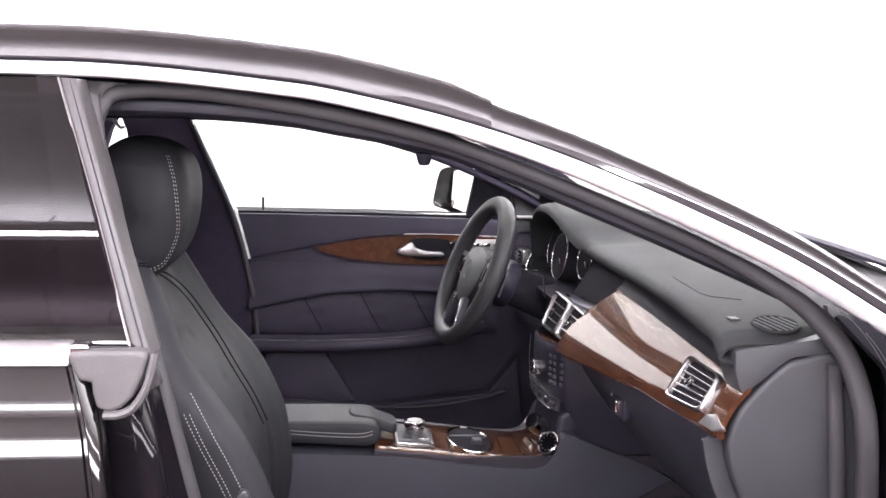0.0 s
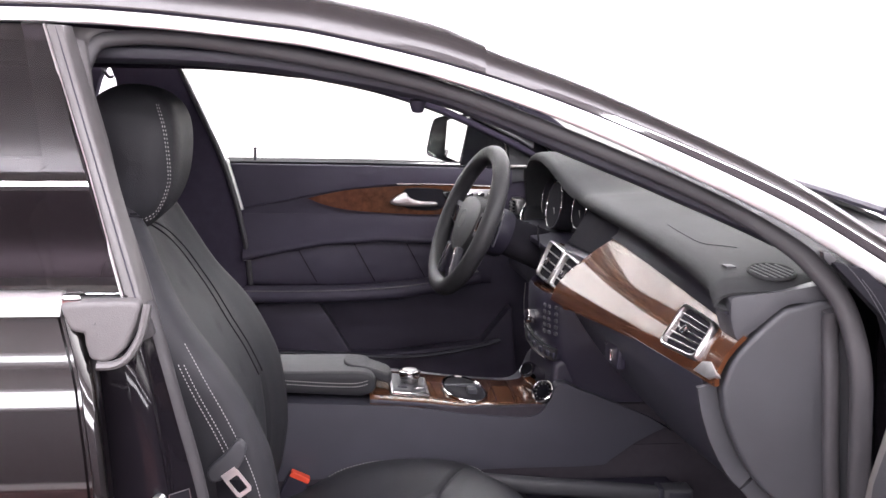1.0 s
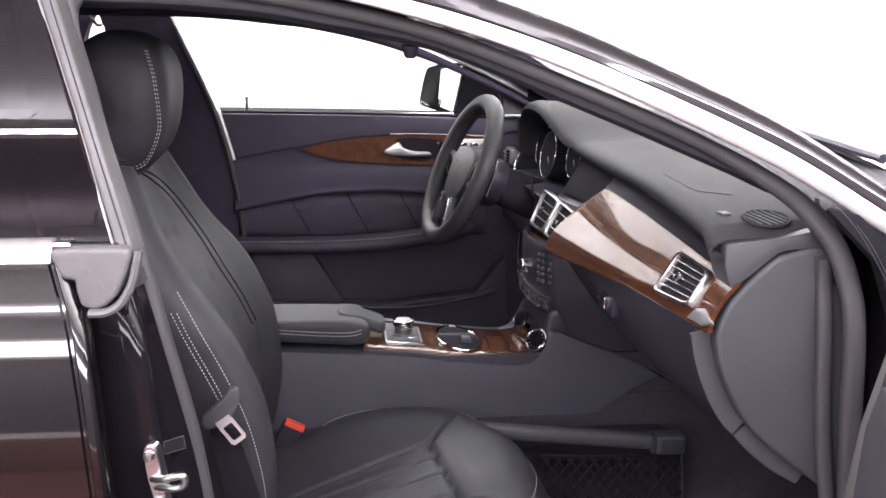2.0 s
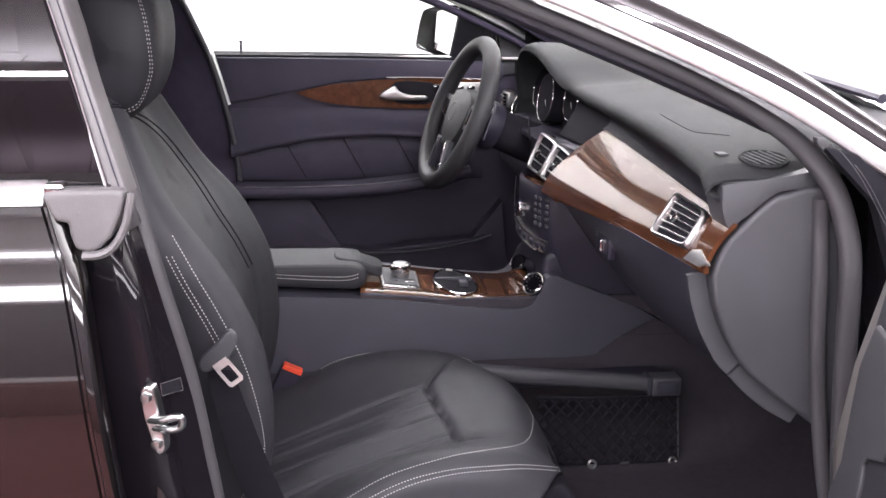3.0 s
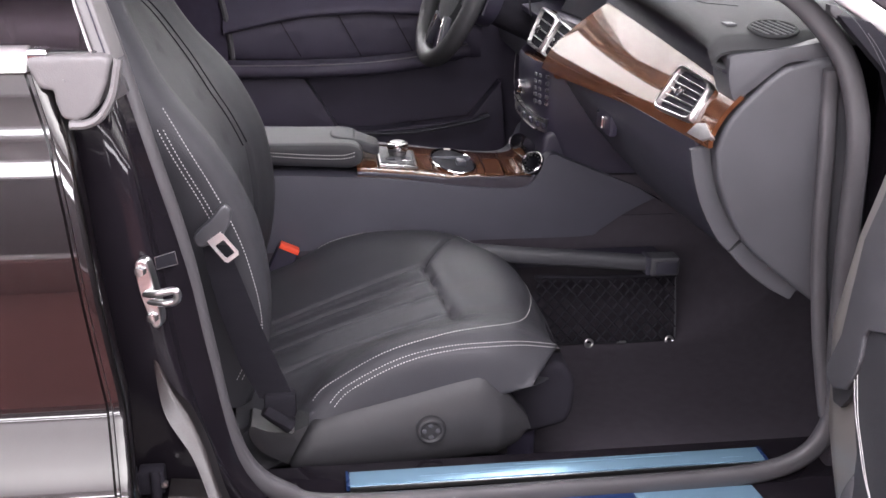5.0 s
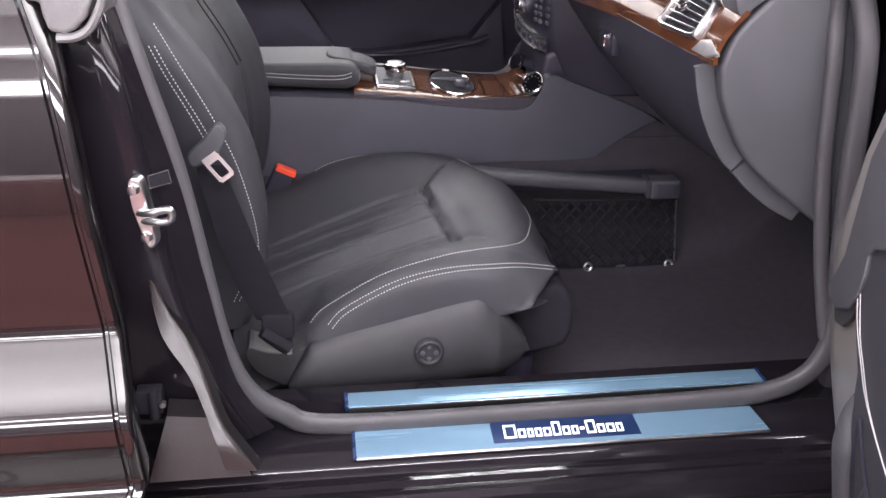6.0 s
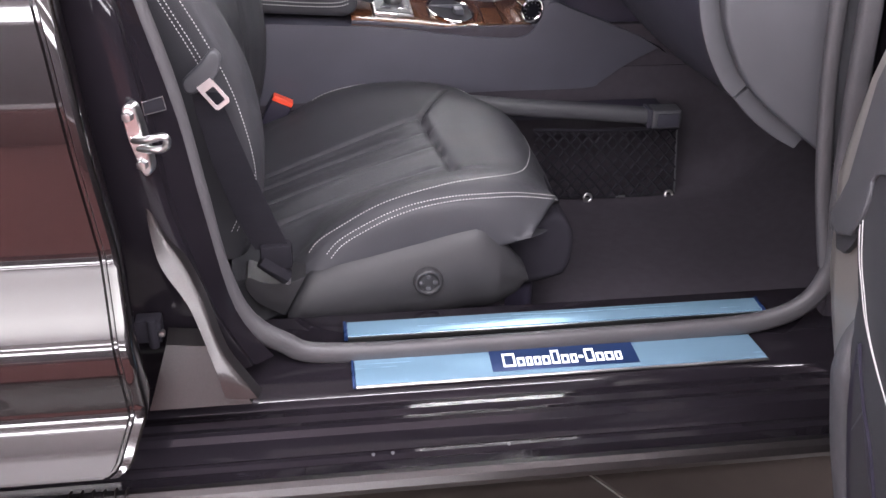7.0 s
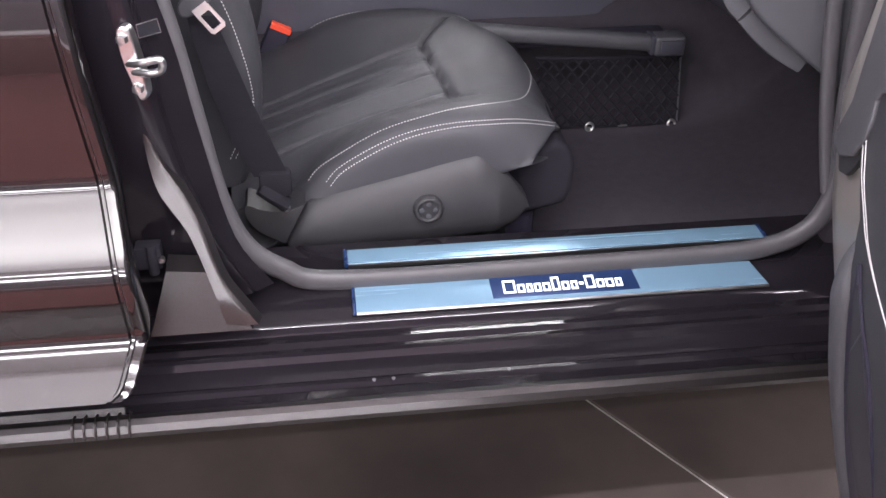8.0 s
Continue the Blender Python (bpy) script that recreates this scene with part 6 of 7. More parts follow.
    part("release_button", prism([tuple(p + Vector((0, -0.0015, 0))) for p in red], (0, 0, 0), (0, 0.018, 0), 0.002), RED, st, "bright red release button")


def belt():
    # webbing from the upper pillar down behind the tongue to its anchor beside the seat
    global bt
    bt = part("seat_belt", thick(grid([[Vector((0.054, 0.244, 0.705)), Vector((0.088, 0.243, 0.705))], [Vector((0.056, 0.243, 0.684)), Vector((0.0915, 0.243, 0.683))], [Vector((0.071, 0.248, 0.604)), Vector((0.1205, 0.247, 0.588))], [Vector((0.090, 0.252, 0.535)), Vector((0.140, 0.250, 0.530))], [Vector((0.112, 0.256, 0.482)), Vector((0.158, 0.254, 0.480))]]), 0.0015), WEBBING, car, "black front seat belt with grey tongue")
    sl = glide([(0.046, 0.232, 0.722), (0.066, 0.228, 0.742), (0.082, 0.228, 0.760), (0.092, 0.230, 0.752), (0.090, 0.230, 0.738), (0.080, 0.228, 0.722), (0.060, 0.230, 0.708), (0.048, 0.232, 0.708)], 4, True)
    part("tongue_cover", prism([tuple(p) for p in sl], (0, 0, 0), (0, 0.014, 0), 0.004, 3), PLASTIC_G, bt, "grey plastic tongue cover")
    # metal tongue with its window
    a = Vector((0.070, 0.230, 0.722))
    t = Vector((0.022, 0, -0.030)).normalized()
    s = Vector((-t.z, 0, t.x))
    o = [(-0.010, 0.0), (0.010, 0.0), (0.0105, 0.010), (0.0105, 0.033), (0.008, 0.0365), (-0.008, 0.0365), (-0.0105, 0.033), (-0.0105, 0.010)]
    i = [(-0.0058, 0.010), (0.0058, 0.010), (0.0068, 0.012), (0.0068, 0.029), (0.0058, 0.0315), (-0.0058, 0.0315), (-0.0068, 0.029), (-0.0068, 0.012)]
    rows = []
    for shape, h in ((o, 0.0), (o, -0.003), (i, -0.003), (i, 0.0)):
        rows.append([a + s * p + t * q + Vector((0, h, 0)) for p, q in shape])
    part("tongue", grid(rows, close_u=True, close_v=True), SILVER, bt, "steel belt tongue", 30)
    part("anchor", block(0.118, 0.160, 0.244, 0.268, 0.455, 0.490, 0.006), WEBBING, bt)
    part("anchor_cap", sweep(glide([(0.120, 0.254, 0.468), (0.135, 0.252, 0.455), (0.150, 0.254, 0.440)], 4), oval(0.016, 0.011, 12)), WEBBING, bt)
    part("anchor_bolt", rod((0.152, 0.256, 0.436), (0.152, 0.246, 0.434), 0.004, 0.004, 10), SATIN, bt)


def footwell():
    # padded bar, ending in a square cap
    bar = glide([(0.46, 0.745, 0.486), (0.58, 0.742, 0.474), (0.70, 0.740, 0.463), (0.81, 0.738, 0.452)], 6)
    rail = part("tunnel_rail", sweep(bar, oval(0.014, 0.0145, 16, 3.2)), PLASTIC_G, car, "grey padded bar along the tunnel")
    part("rail_cap", block(0.808, 0.864, 0.718, 0.756, 0.432, 0.468, 0.006, 3), PLASTIC_G, rail, "square end cap")
    part("cap_field", block(0.818, 0.858, 0.7155, 0.72, 0.438, 0.462, 0.002), PLASTIC, rail)
    part("cap_collar", block(0.800, 0.809, 0.720, 0.754, 0.434, 0.470, 0.003), PLASTIC, rail)
    part("rail_mount", block(0.55, 0.84, 0.752, 0.80, 0.445, 0.462, 0.004), PLASTIC_B, rail)
    # stretched luggage net
    ox, oz, w, h = 0.60, 0.284, 0.275, 0.138
    def at(u, v):
        return Vector((ox + u * w + 0.012 * (1 - v), 0.762 - 0.006 * math.sin(math.pi * u), oz + v * h - 0.006 * u))
    net = part("luggage_net", sweep([at(u, 1.0) for u in np.linspace(0, 1, 9)], oval(0.004, 0.004, 8)), DARK, car, "black elastic net pocket on the tunnel")
    part("net_border", sweep([at(u, 0.0) for u in np.linspace(0, 1, 9)], oval(0.002, 0.002, 8)), WEBBING, net)
    part("net_border", sweep([at(1.0, v) for v in np.linspace(0, 1, 5)], oval(0.002, 0.002, 8)), PLASTIC_G, net)
    bms = []
    nn = 12
    for i in range(-5, nn + 1):
        for sgn in (1, -1):
            pts = []
            for k in range(25):
                v = k / 24
                u = (i + v * 5) / nn if sgn > 0 else (i + 5 - v * 5) / nn
                if 0 <= u <= 1:
                    p = at(u, v)
                    p.y += 0.0012 * sgn
                    pts.append(p)
            if len(pts) > 2:
                bms.append(sweep(pts, oval(0.0028, 0.0022, 6)))
    tagged(part("net_mesh", join(*bms), DARK, net), kind="stuff")
    for u in (0.36, 0.95):
        p = at(u, 0.0)
        part("net_clip", ring(p + Vector((0, -0.006, 0.002)), (0, -1, 0.3), 0.007, 0.0026, 18, 8), SATIN, net, "small metal clip")
        part("net_clip_foot", block(p.x - 0.006, p.x + 0.006, p.y - 0.006, p.y + 0.003, p.z - 0.009, p.z, 0.002), SATIN, net)
    p = at(0.60, 0.0)
    part("net_tag", block(p.x - 0.009, p.x + 0.009, p.y - 0.004, p.y, p.z - 0.004, p.z + 0.003, 0.001), SATIN, net)
    back = block(0.30, 1.32, 0.818, 0.833, 0.26, 0.60, 0.004)
    part("tunnel_side", back, CARPET, car)


seat()
belt()
footwell()

# ---- sill plates, lock striker, hinge, open front door, outer panels ----
def sill_plates():
    a = part("sill_plate", block(0.224, 0.791, 0.166, 0.198, 0.390, 0.397, 0.002), BLUE, car, "blue brushed metal sill plate")
    part("plate_lip", block(0.226, 0.786, 0.163, 0.1665, 0.3885, 0.3955, 0.001), SATIN, a)
    for x in (0.221, 0.789):
        part("plate_end", block(x, x + 0.005, 0.165, 0.199, 0.389, 0.398, 0.001), NAVY, a)
    # lower plate lies on the slope of the sill
    def at(x, f, h=0.0):
        return (x, 0.092 + 0.040 * f, 0.3675 + 0.011 * f + h)
    b = part("sill_plate", prism([at(0.231, 0), at(0.770, 0), at(0.757, 1), at(0.231, 1)], (0, 0, 0), (0, 0, 0.004), 0.0015), BLUE, car, "blue brushed metal sill plate with a lit name field")
    part("plate_lip", prism([at(0.231, -0.06), at(0.771, -0.06), at(0.770, 0.06), at(0.231, 0.06)], (0, 0, 0.0), (0, 0, 0.0035), 0.001, 1), SATIN, b)
    part("plate_end", prism([at(0.227, -0.04), at(0.231, -0.04), at(0.231, 1.02), at(0.227, 1.02)], (0, 0, 0), (0, 0, 0.005), 0.0008, 1), NAVY, b)
    part("name_field", prism([at(0.405, 0.16, 0.004), at(0.598, 0.16, 0.004), at(0.594, 0.98, 0.004), at(0.404, 0.98, 0.004)], (0, 0, 0), (0, 0, 0.001), 0.0003, 1), NAVY, b, "navy name field")
    # the lit name as plain white bars
    bars, x = [], 0.420
    for wide, tall in ((1.7, 0.80), (1, 0.62), (0.8, 0.62), (0.9, 0.62), (1, 0.62), (1.1, 0.82), (1, 0.62), (0.9, 0.62), (0.6, 0.0), (1.3, 0.80), (1, 0.62), (1.1, 0.62), (0.9, 0.62)):
        bars.append((x, x + 0.0094 * wide, 0.30 if tall else 0.46, tall or 0.56))
        x += 0.0094 * wide + 0.0026
    for x0, x1, f0, f1 in bars:
        w, g = (0.0022, 0.055) if f1 - f0 > 0.2 else (0.0, 0.0)
        outer = [(x0, f0), (x1, f0), (x1, f1), (x0, f1)]
        inner = [(x0 + w, f0 + g), (x1 - w, f0 + g), (x1 - w, f1 - g), (x0 + w, f1 - g)]
        if w:
            bm = grid([[Vector(at(x, f, h)) for x, f in shape] for shape, h in ((outer, 0.0049), (outer, 0.0058), (inner, 0.0058), (inner, 0.0049))], close_u=True, close_v=True)
        else:
            bm = prism([at(x, f, 0.005) for x, f in outer], (0, 0, 0), (0, 0, 0.0008), 0.0002, 1)
        part("name_bar", bm, WHITE_LIT, b, "white lit bar", 20)


def striker():
    # zinc striker on the pillar
    base = glide([(0.001, 0, 0.748), (0.006, 0, 0.756), (0.014, 0, 0.752), (0.019, 0, 0.728), (0.024, 0, 0.690), (0.021, 0, 0.677), (0.014, 0, 0.678), (0.008, 0, 0.700), (0.003, 0, 0.722)], 4, True)
    stp = part("striker", prism([(p.x, 0.074, p.z) for p in base], (0, 0, 0), (0.004, 0.014, 0), 0.003, 3), STEEL, car, "bright zinc door striker")
    loop = glide([(0.008, 0.078, 0.716), (0.022, 0.066, 0.720), (0.040, 0.060, 0.726), (0.045, 0.060, 0.722), (0.042, 0.062, 0.713), (0.030, 0.066, 0.709), (0.012, 0.078, 0.707)], 6)
    part("striker_loop", sweep(loop, oval(0.0042, 0.0042, 10)), STEEL, stp)
    for z, x in ((0.744, 0.009), (0.690, 0.017)):
        part("striker_bolt", rod((x, 0.078, z), (x - 0.003, 0.068, z), 0.0062, 0.0056, 6, 0.001), STEEL, stp)
    tag = [Vector((0.019, 0.094, 0.751)), Vector((0.039, 0.105, 0.753)), Vector((0.041, 0.106, 0.738)), Vector((0.020, 0.094, 0.737))]
    st = part("latch_sticker", prism([tuple(p) for p in tag], (0, 0, 0), (0.0008, -0.0012, 0), 0), WEBBING, car, "small black label with a pale border")
    edge = [p + Vector((0.0008, -0.0016, 0)) for p in tag]
    loop = [a.lerp(b, k / 4) for a, b in zip(edge, edge[1:] + edge[:1]) for k in range(4)]
    part("label_border", sweep(loop, oval(0.0005, 0.0005, 6), up=(0, 1, 0), closed=True), SATIN, st)
    # rear door's hinge in the gap
    h = part("hinge", block(-0.02, 0.010, 0.078, 0.10, 0.462, 0.492, 0.004), DARK, car, "rear door hinge")
    part("hinge_pin", rod((0.0, 0.078, 0.458), (0.0, 0.078, 0.496), 0.006, 0.006, 12, 0.001), DARK, h)
    part("hinge_bolt", rod((0.010, 0.082, 0.476), (0.010, 0.074, 0.476), 0.004, 0.004, 6, 0.001), SATIN, h)
    for x in (0.245, 0.268, 0.408):
        part("sill_clip", rod((x, 0.003, 0.332), (x, 0.000, 0.339), 0.003, 0.0026, 8, 0.001), PLASTIC_G, car)


def front_door():
    """The open passenger door: it swings out towards the eye, lining facing back."""
    face = [(0.10, 0.900), (0.20, 0.865), (0.30, 0.827), (0.40, 0.797), (0.47, 0.778), (0.55, 0.762), (0.61, 0.750), (0.70, 0.748), (0.80, 0.76), (0.90, 0.785), (0.96, 0.81)]
    d = Vector((-0.30, -0.954, 0))
    def at(s, z, off=0.0):
        return Vector((lerp_table(face, z) - 0.022 + off, -0.05, z)) + d * s
    zs = np.linspace(0.24, 0.96, 37)
    hinge_edge = [(0.24, 0.095), (0.484, 0.090), (0.548, 0.050), (0.632, 0.020), (0.70, -0.012), (0.96, -0.012)]
    inner_edge = [(0.24, 0.098), (0.46, 0.10), (0.504, 0.112), (0.584, 0.160), (0.62, 0.170), (0.66, 0.164), (0.70, 0.116), (0.728, 0.074), (0.80, 0.03), (0.96, 0.0)]
    rows = []
    for z in zs:
        s0, s1 = lerp_table(hinge_edge, z), max(lerp_table(inner_edge, z), lerp_table(hinge_edge, z) + 0.008)
        rows.append([at(s0, z) + Vector((0.10, 0, 0)), at(s0 - 0.004, z, 0.004), at(s0, z)] + [at(s0 + (s1 - s0) * k, z, 0.0) for k in (0.2, 0.6, 1.0)] + [at(s1 + 0.002, z, 0.02)])
    dr = part("front_door", grid(rows), SHUT, car, "open black front passenger door with grey lining", 60)
    rows = [[at(s, z, 0.135 - 0.03 * max(0, (z - 0.7) / 0.26)) + Vector((0, 0.0, 0)) for s in (-0.03, 0.1, 0.3, 0.6, 0.96)] for z in zs]
    part("outer_skin", grid(rows), PAINT, dr)
    # leather lining with a rolled edge and a double seam
    rows = []
    for z in zs:
        s1 = max(lerp_table(inner_edge, z), lerp_table(hinge_edge, z) + 0.008)
        rows.append([at(s1 - 0.001, z, 0.012), at(s1, z, 0.0), at(s1 + 0.004, z, -0.006), at(s1 + 0.012, z, -0.008), at(s1 + 0.05, z, -0.008), at(0.45, z, -0.010), at(0.90, z, -0.012)])
    part("lining", grid(rows), LEATHER, dr, "grey leather door lining", 60)
    for o in (0.0, 0.012):
        pts = glide([at(0.078 + o, 0.760, -0.0095), at(0.098 + o, 0.736, -0.0095), at(0.148 + o, 0.697, -0.0095), at(0.182 + o, 0.676, -0.0095), at(0.214 + o, 0.661, -0.0095), at(0.262 + o, 0.652, -0.0095), at(0.33 + o, 0.646, -0.0095)], 8)
        part("stitching", sweep(pts, oval(0.0005, 0.0005, 6)), THREAD, dr, "white sewn thread")
    rim = glide([at(0.182, 0.645, -0.002), at(0.176, 0.615, -0.006), at(0.178, 0.585, -0.008), at(0.176, 0.54, -0.008), at(0.172, 0.48, -0.006), at(0.168, 0.40, -0.004), at(0.17, 0.30, -0.002), at(0.18, 0.245, 0.0)], 6)
    part("pocket_rim", sweep(rim, oval(0.013, 0.016, 12, 2.6), up=(0, 1, 0), scales=[min(1.0, 0.25 + 0.06 * i) for i in range(len(rim))]), PLASTIC_G, dr, "moulded grey pocket rim")
    # dark raised panel stands in for the shade inside the pocket
    mouth = [at(0.212, 0.637, -0.0085), at(0.232, 0.625, -0.0085), at(0.262, 0.605, -0.0085), at(0.30, 0.58, -0.0085), at(0.34, 0.50, -0.0085), at(0.36, 0.30, -0.0085), at(0.24, 0.26, -0.0085), at(0.20, 0.40, -0.0085), at(0.20, 0.56, -0.0085)]
    part("pocket_shade", prism([tuple(p) for p in glide(mouth, 4, True)], (0, 0, 0), (-0.003, 0, 0), 0), PLASTIC_B, dr)
    # padded corner of the lining that laps over the shut face, with a darker flap under it
    pad = [(0.040, 0.86), (0.0373, 0.834), (0.036, 0.8148), (0.0518, 0.7637), (0.0600, 0.7257), (0.0438, 0.6902), (0.0312, 0.6760), (0.0378, 0.6687), (0.0694, 0.6698), (0.1164, 0.6932), (0.1329, 0.7174), (0.1330, 0.7378), (0.125, 0.7527), (0.1315, 0.7622), (0.175, 0.7800), (0.20, 0.86)]
    part("lining_corner", prism([tuple(at(a, b, -0.013)) for a, b in pad], (0, 0, 0), (0.012, 0.002, 0), 0.004, 3), PLASTIC_G, dr, "dark grey padded corner of the lining", 50)
    flap = [(0.045, 0.672), (0.052, 0.6603), (0.0627, 0.6504), (0.0943, 0.6617), (0.116, 0.6825), (0.1362, 0.7147), (0.130, 0.73), (0.10, 0.70)]
    part("lining_flap", prism([tuple(at(a, b, -0.008)) for a, b in flap], (0, 0, 0), (0.010, 0.002, 0), 0.003, 2), COVER, dr)
    lobe = glide([(0.842, 0, 0.80), (0.820, 0, 0.735), (0.804, 0, 0.682), (0.793, 0, 0.641), (0.785, 0, 0.602), (0.789, 0, 0.580), (0.806, 0, 0.571), (0.822, 0, 0.582), (0.832, 0, 0.612), (0.850, 0, 0.66), (0.88, 0, 0.74), (0.90, 0, 0.80)], 3, True)
    part("hinge_cover", prism([(p.x, 0.030, p.z) for p in lobe], (0, 0, 0), (0.004, 0.028, 0), 0.008, 3), PLASTIC_G, dr, "grey rubber cover at the hinge")


def outer_panels():
    # bonnet, wings, boot and wheels complete the car round the opening
    rows = []
    for x, zc, ze in ((1.06, 1.012, 0.915), (1.13, 1.020, 0.925), (1.24, 0.9995, 0.920), (1.325, 0.987, 0.915), (1.6, 0.955, 0.88), (2.0, 0.90, 0.82), (2.35, 0.82, 0.72), (2.5, 0.70, 0.60), (2.54, 0.50, 0.45), (2.52, 0.26, 0.26)):
        inset = 0.0 if x < 2 else (x - 2.0) * 0.25
        row = [Vector((x, 0.94 + (0.76 - inset) * k, ze + (zc - ze) * (1 - abs(k) ** 2.6))) for k in np.linspace(-1, 1, 15)]
        rows.append(row)
    part("bonnet", thick(grid(rows), -0.008), PAINT, car, "glossy black bonnet")
    wiper = glide([(1.02, 1.2, 1.015), (1.05, 0.9, 1.028), (1.06, 0.5, 1.010)], 4)
    part("wiper", sweep(wiper, oval(0.008, 0.008, 8)), PLASTIC_B, car)
    part("scuttle", block(0.93, 1.06, 0.16, 1.72, 0.93, 0.965, 0.012), PLASTIC_B, car)
    for side in (0, 1):
        def m(p):
            return Vector(far(p)) if side else Vector(p)
        # front wing with its wheel arch
        top = [(0.90, 0.965), (1.1, 0.935), (1.35, 0.915), (1.6, 0.88), (2.0, 0.82), (2.3, 0.74), (2.48, 0.62)]
        rows = []
        for x in np.linspace(0.90, 2.48, 28):
            z1 = lerp_table(top, x)
            r = 0.37
            z0 = 0.30
            if abs(x - 1.62) < r:
                z0 = max(0.30, 0.335 + math.sqrt(r * r - (x - 1.62) ** 2))
            inset = max(0, x - 1.9) * 0.28
            rows.append([m((x, 0.0 + inset + b + (0.15 if f > 0.95 else 0.0), z0 + (z1 - z0) * min(f, 1.0) - 0.001)) for f, b in ((0, 0.012), (0.15, 0.004), (0.4, 0.004), (0.6, 0.014), (0.8, 0.03), (0.93, 0.055), (1.0, 0.04))])
        part("front_wing", thick(grid(rows), 0.006), PAINT, car, "glossy black front wing")
        part("hinge_post", prism([tuple(m(p)) for p in ((0.872, 0.15, 0.97), (0.90, 0.15, 0.55), (0.90, 0.15, 0.37), (1.0, 0.15, 0.37), (1.0, 0.15, 0.95))], (0, 0, 0), m((0, 0.05, 0)) - m((0, 0, 0)), 0.006), PAINT_IN, car)
        rows = []
        for x in np.linspace(-2.25, -1.15, 20):
            z1 = lerp_table([(-2.25, 0.86), (-1.9, 0.93), (-1.15, 0.957)], x)
            z0 = 0.30 if abs(x + 1.42) > 0.37 else max(0.30, 0.335 + math.sqrt(0.37 ** 2 - (x + 1.42) ** 2))
            inset = max(0, -1.8 - x) * 0.3
            rows.append([m((x, b + inset, z0 + (z1 - z0) * f)) for f, b in ((0, 0.004), (0.2, -0.004), (0.4, 0.009), (0.6, 0.02), (0.8, 0.045), (1.0, 0.075))])
        part("rear_wing", thick(grid(rows), 0.006), PAINT, car, "glossy black rear wing")
        if side:
            rows = [[m((x, b, z)) for z, b in ((0.30, 0.004), (0.45, 0.0), (0.62, 0.012), (0.8, 0.04), (0.957, 0.073))] for x in (-1.15, -0.5, 0.0, 0.5, 0.90)]
            part("far_door_skin", thick(grid(rows), -0.006), PAINT, car, "glossy black doors of the far side")
            part("far_sill", block(-1.1, 1.2, 1.66, 1.872, 0.262, 0.36, 0.015), PAINT, car)
        for x in (1.62, -1.42):
            o = m((x, 0.03, 0.335))
            inn = m((x, 0.25, 0.335))
            w = (inn - o).normalized()
            tyre = [(0.215, 0.0), (0.26, -0.002), (0.315, 0.006), (0.333, 0.03), (0.335, 0.11), (0.333, 0.19), (0.315, 0.214), (0.215, 0.22)]
            rows = [[o + w * b + Vector((math.cos(a) * r, 0, math.sin(a) * r)) for r, b in tyre] for a in np.linspace(0, 2 * math.pi, 41)[:-1]]
            wh = part("wheel", grid(rows, close_u=True), RUBBER_B, car, "black tyre on a silver rim")
            rim = [(0.215, 0.004), (0.205, 0.01), (0.20, 0.05), (0.198, 0.20)]
            rows = [[o + w * b + Vector((math.cos(a) * r, 0, math.sin(a) * r)) for r, b in rim] for a in np.linspace(0, 2 * math.pi, 41)[:-1]]
            part("rim", grid(rows, close_u=True), SATIN, wh)
            for i in range(5):
                a = 2 * math.pi * i / 5 + 0.3
                u, v = Vector((math.cos(a), 0, math.sin(a))), Vector((-math.sin(a), 0, math.cos(a)))
                part("spoke", prism([tuple(o + w * 0.02 + p) for p in (u * 0.03 - v * 0.03, u * 0.03 + v * 0.03, u * 0.205 + v * 0.022, u * 0.205 - v * 0.022)], (0, 0, 0), w * 0.03, 0.006), SATIN, wh)
            part("brake_disc", rod(o + w * 0.09, o + w * 0.12, 0.16, 0.16, 32), STEEL, wh)
    rows = []
    for x, zc in ((-1.9, 1.20), (-1.95, 1.02), (-2.2, 0.985), (-2.42, 0.95), (-2.46, 0.80), (-2.48, 0.45), (-2.40, 0.30)):
        rows.append([Vector((x, 0.94 + 0.76 * k, zc - 0.06 * abs(k) ** 3)) for k in np.linspace(-1, 1, 11)])
    part("boot_lid", thick(grid(rows[1:]), -0.008), PAINT, car, "glossy black boot")
    part("rear_screen", thick(grid(rows[:2]), -0.005), GLASS_T, car)
    part("front_bumper", block(2.30, 2.56, 0.30, 1.58, 0.25, 0.62, 0.08, 4), PAINT, car, "glossy black front bumper")


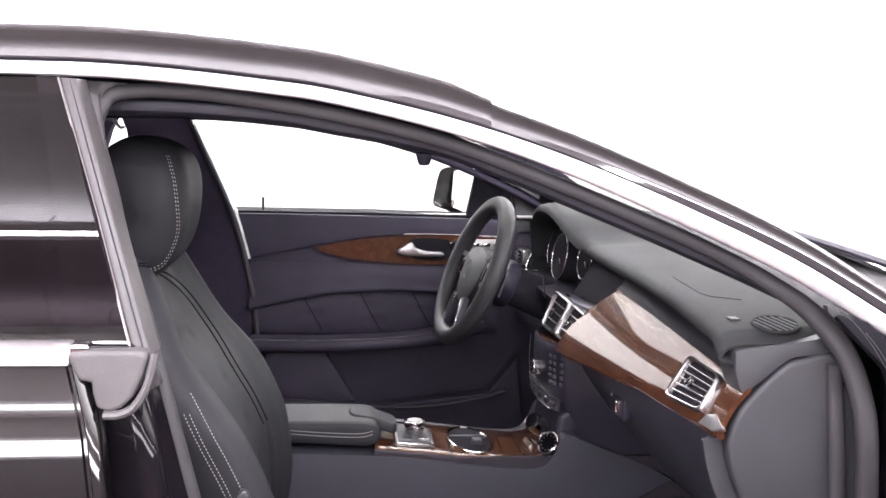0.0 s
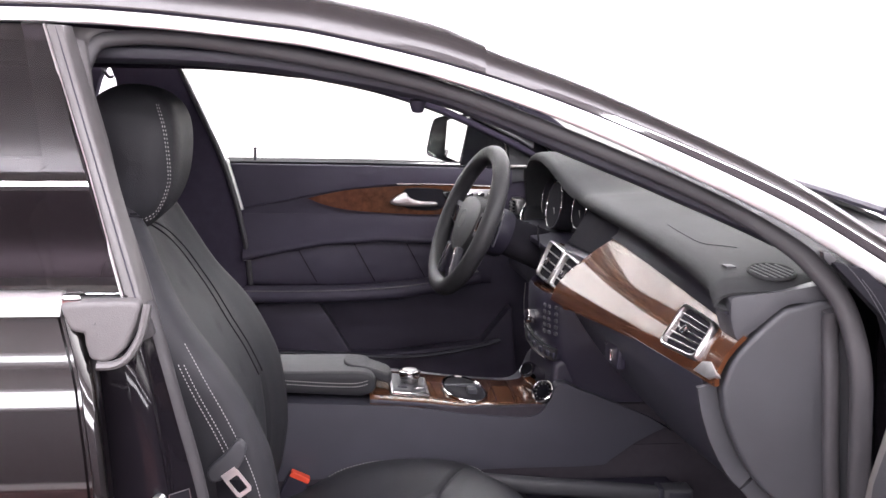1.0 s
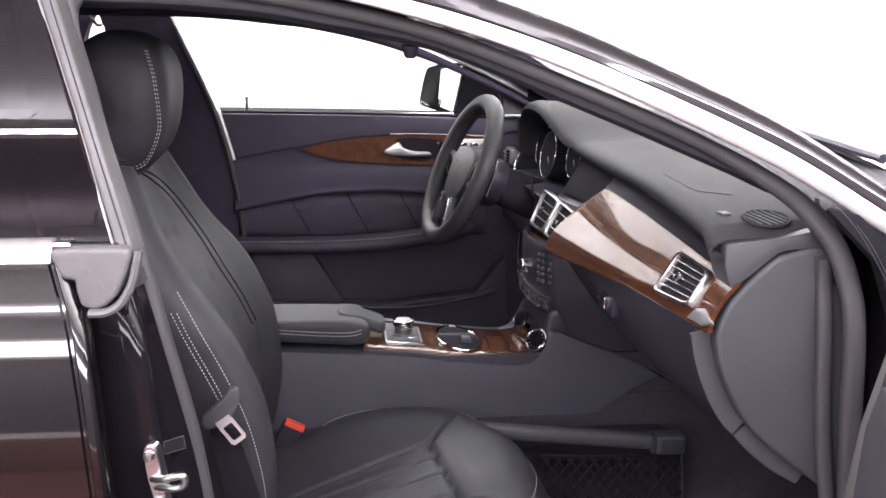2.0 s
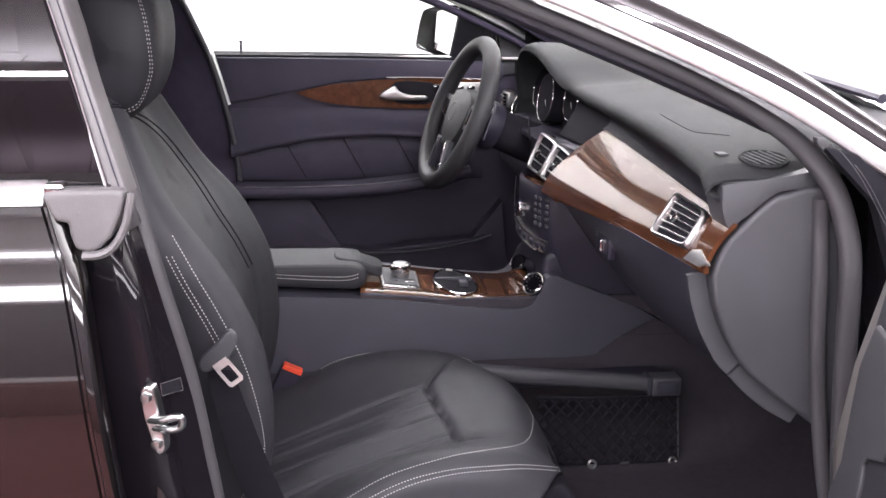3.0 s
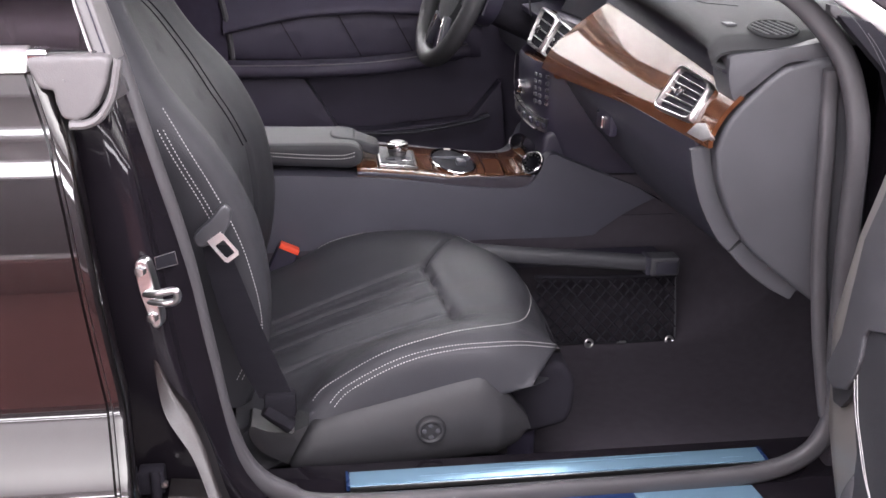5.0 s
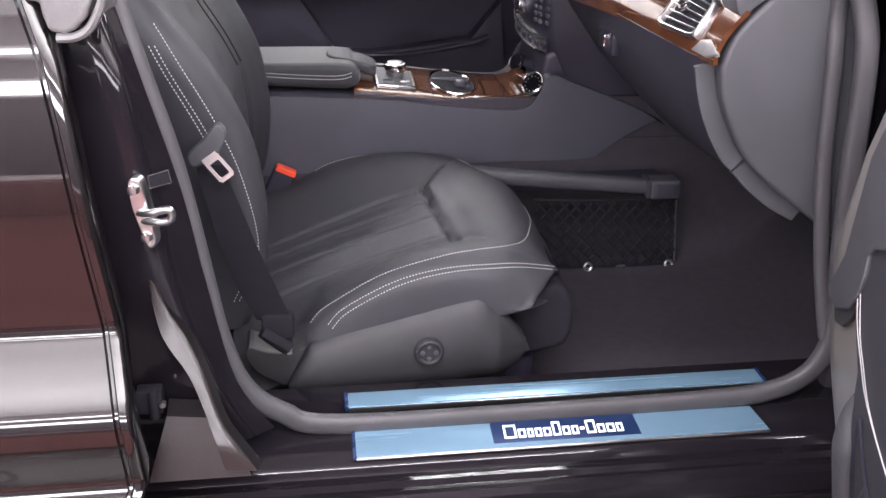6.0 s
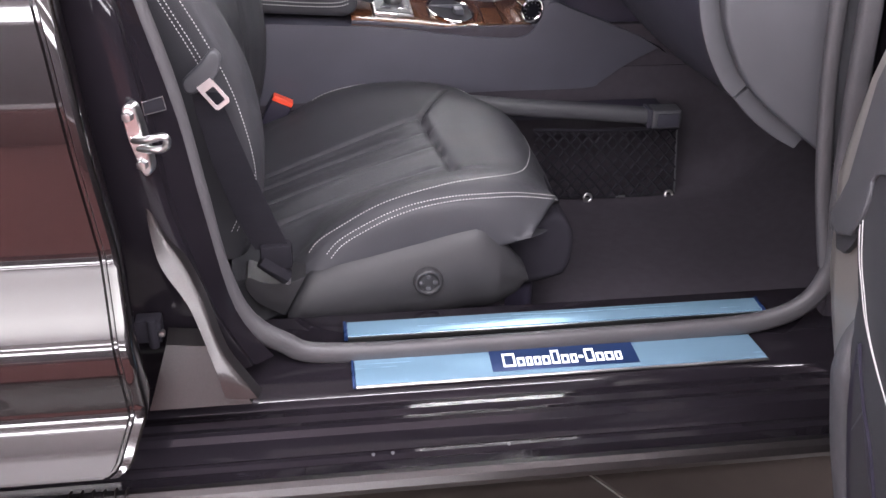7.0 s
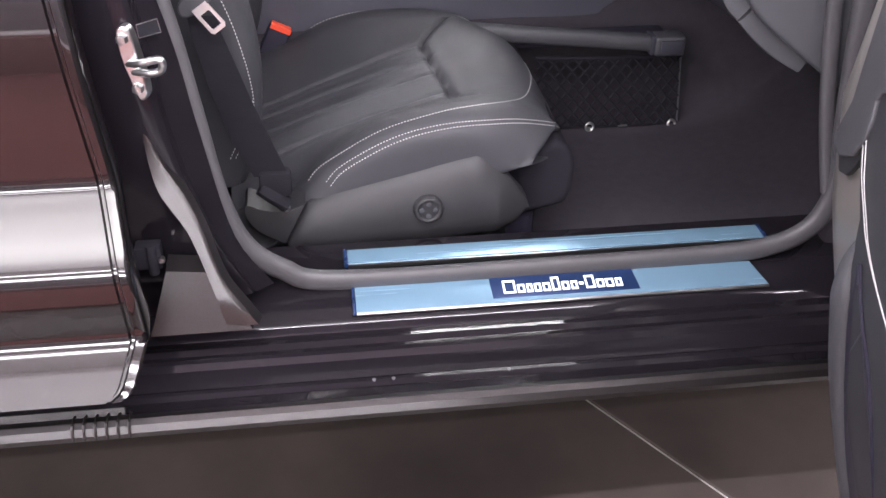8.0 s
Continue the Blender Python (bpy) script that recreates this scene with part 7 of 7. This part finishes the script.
def wing_edge():
    # folded edge of the wing and its rubber lip, seen past the door seal
    for pts in ([(0.7635, 0.1, 1.007), (0.7768, 0.1, 0.9975), (0.7909, 0.1, 0.9835), (0.804, 0.1, 0.9681), (0.817, 0.1, 0.95), (0.8287, 0.1, 0.9322), (0.8458, 0.1, 0.9069)], [(0.7939, 0.098, 0.9832), (0.8052, 0.098, 0.9711), (0.8169, 0.098, 0.9562), (0.8276, 0.098, 0.9405), (0.8406, 0.098, 0.9194)]):
        part("wing_lip", sweep(glide(pts, 6), oval(0.0005, 0.0005, 6), up=(0, 1, 0)), PLASTIC_G, car, "thin lip on the wing's edge")
    part("seal_wedge", prism([(0.7567, 0.12, 1.0109), (0.7642, 0.12, 1.0103), (0.7746, 0.12, 1.0032), (0.767, 0.12, 0.995), (0.7585, 0.12, 1.0027)], (0, 0, 0), (0, 0.012, 0), 0.002), RUBBER, car, "small rubber wedge at the seal")
    web = [(0.765, 0.115, 1.000), (0.83, 0.105, 0.935), (0.865, 0.10, 0.84), (0.875, 0.10, 0.60), (0.95, 0.12, 0.60), (0.95, 0.12, 0.94), (0.85, 0.12, 0.985)]
    part("wing_web", prism(web, (0, 0, 0), (0, 0.02, 0), 0.004), WEBBING, car)


sill_plates()
wing_edge()
striker()
front_door()
outer_panels()
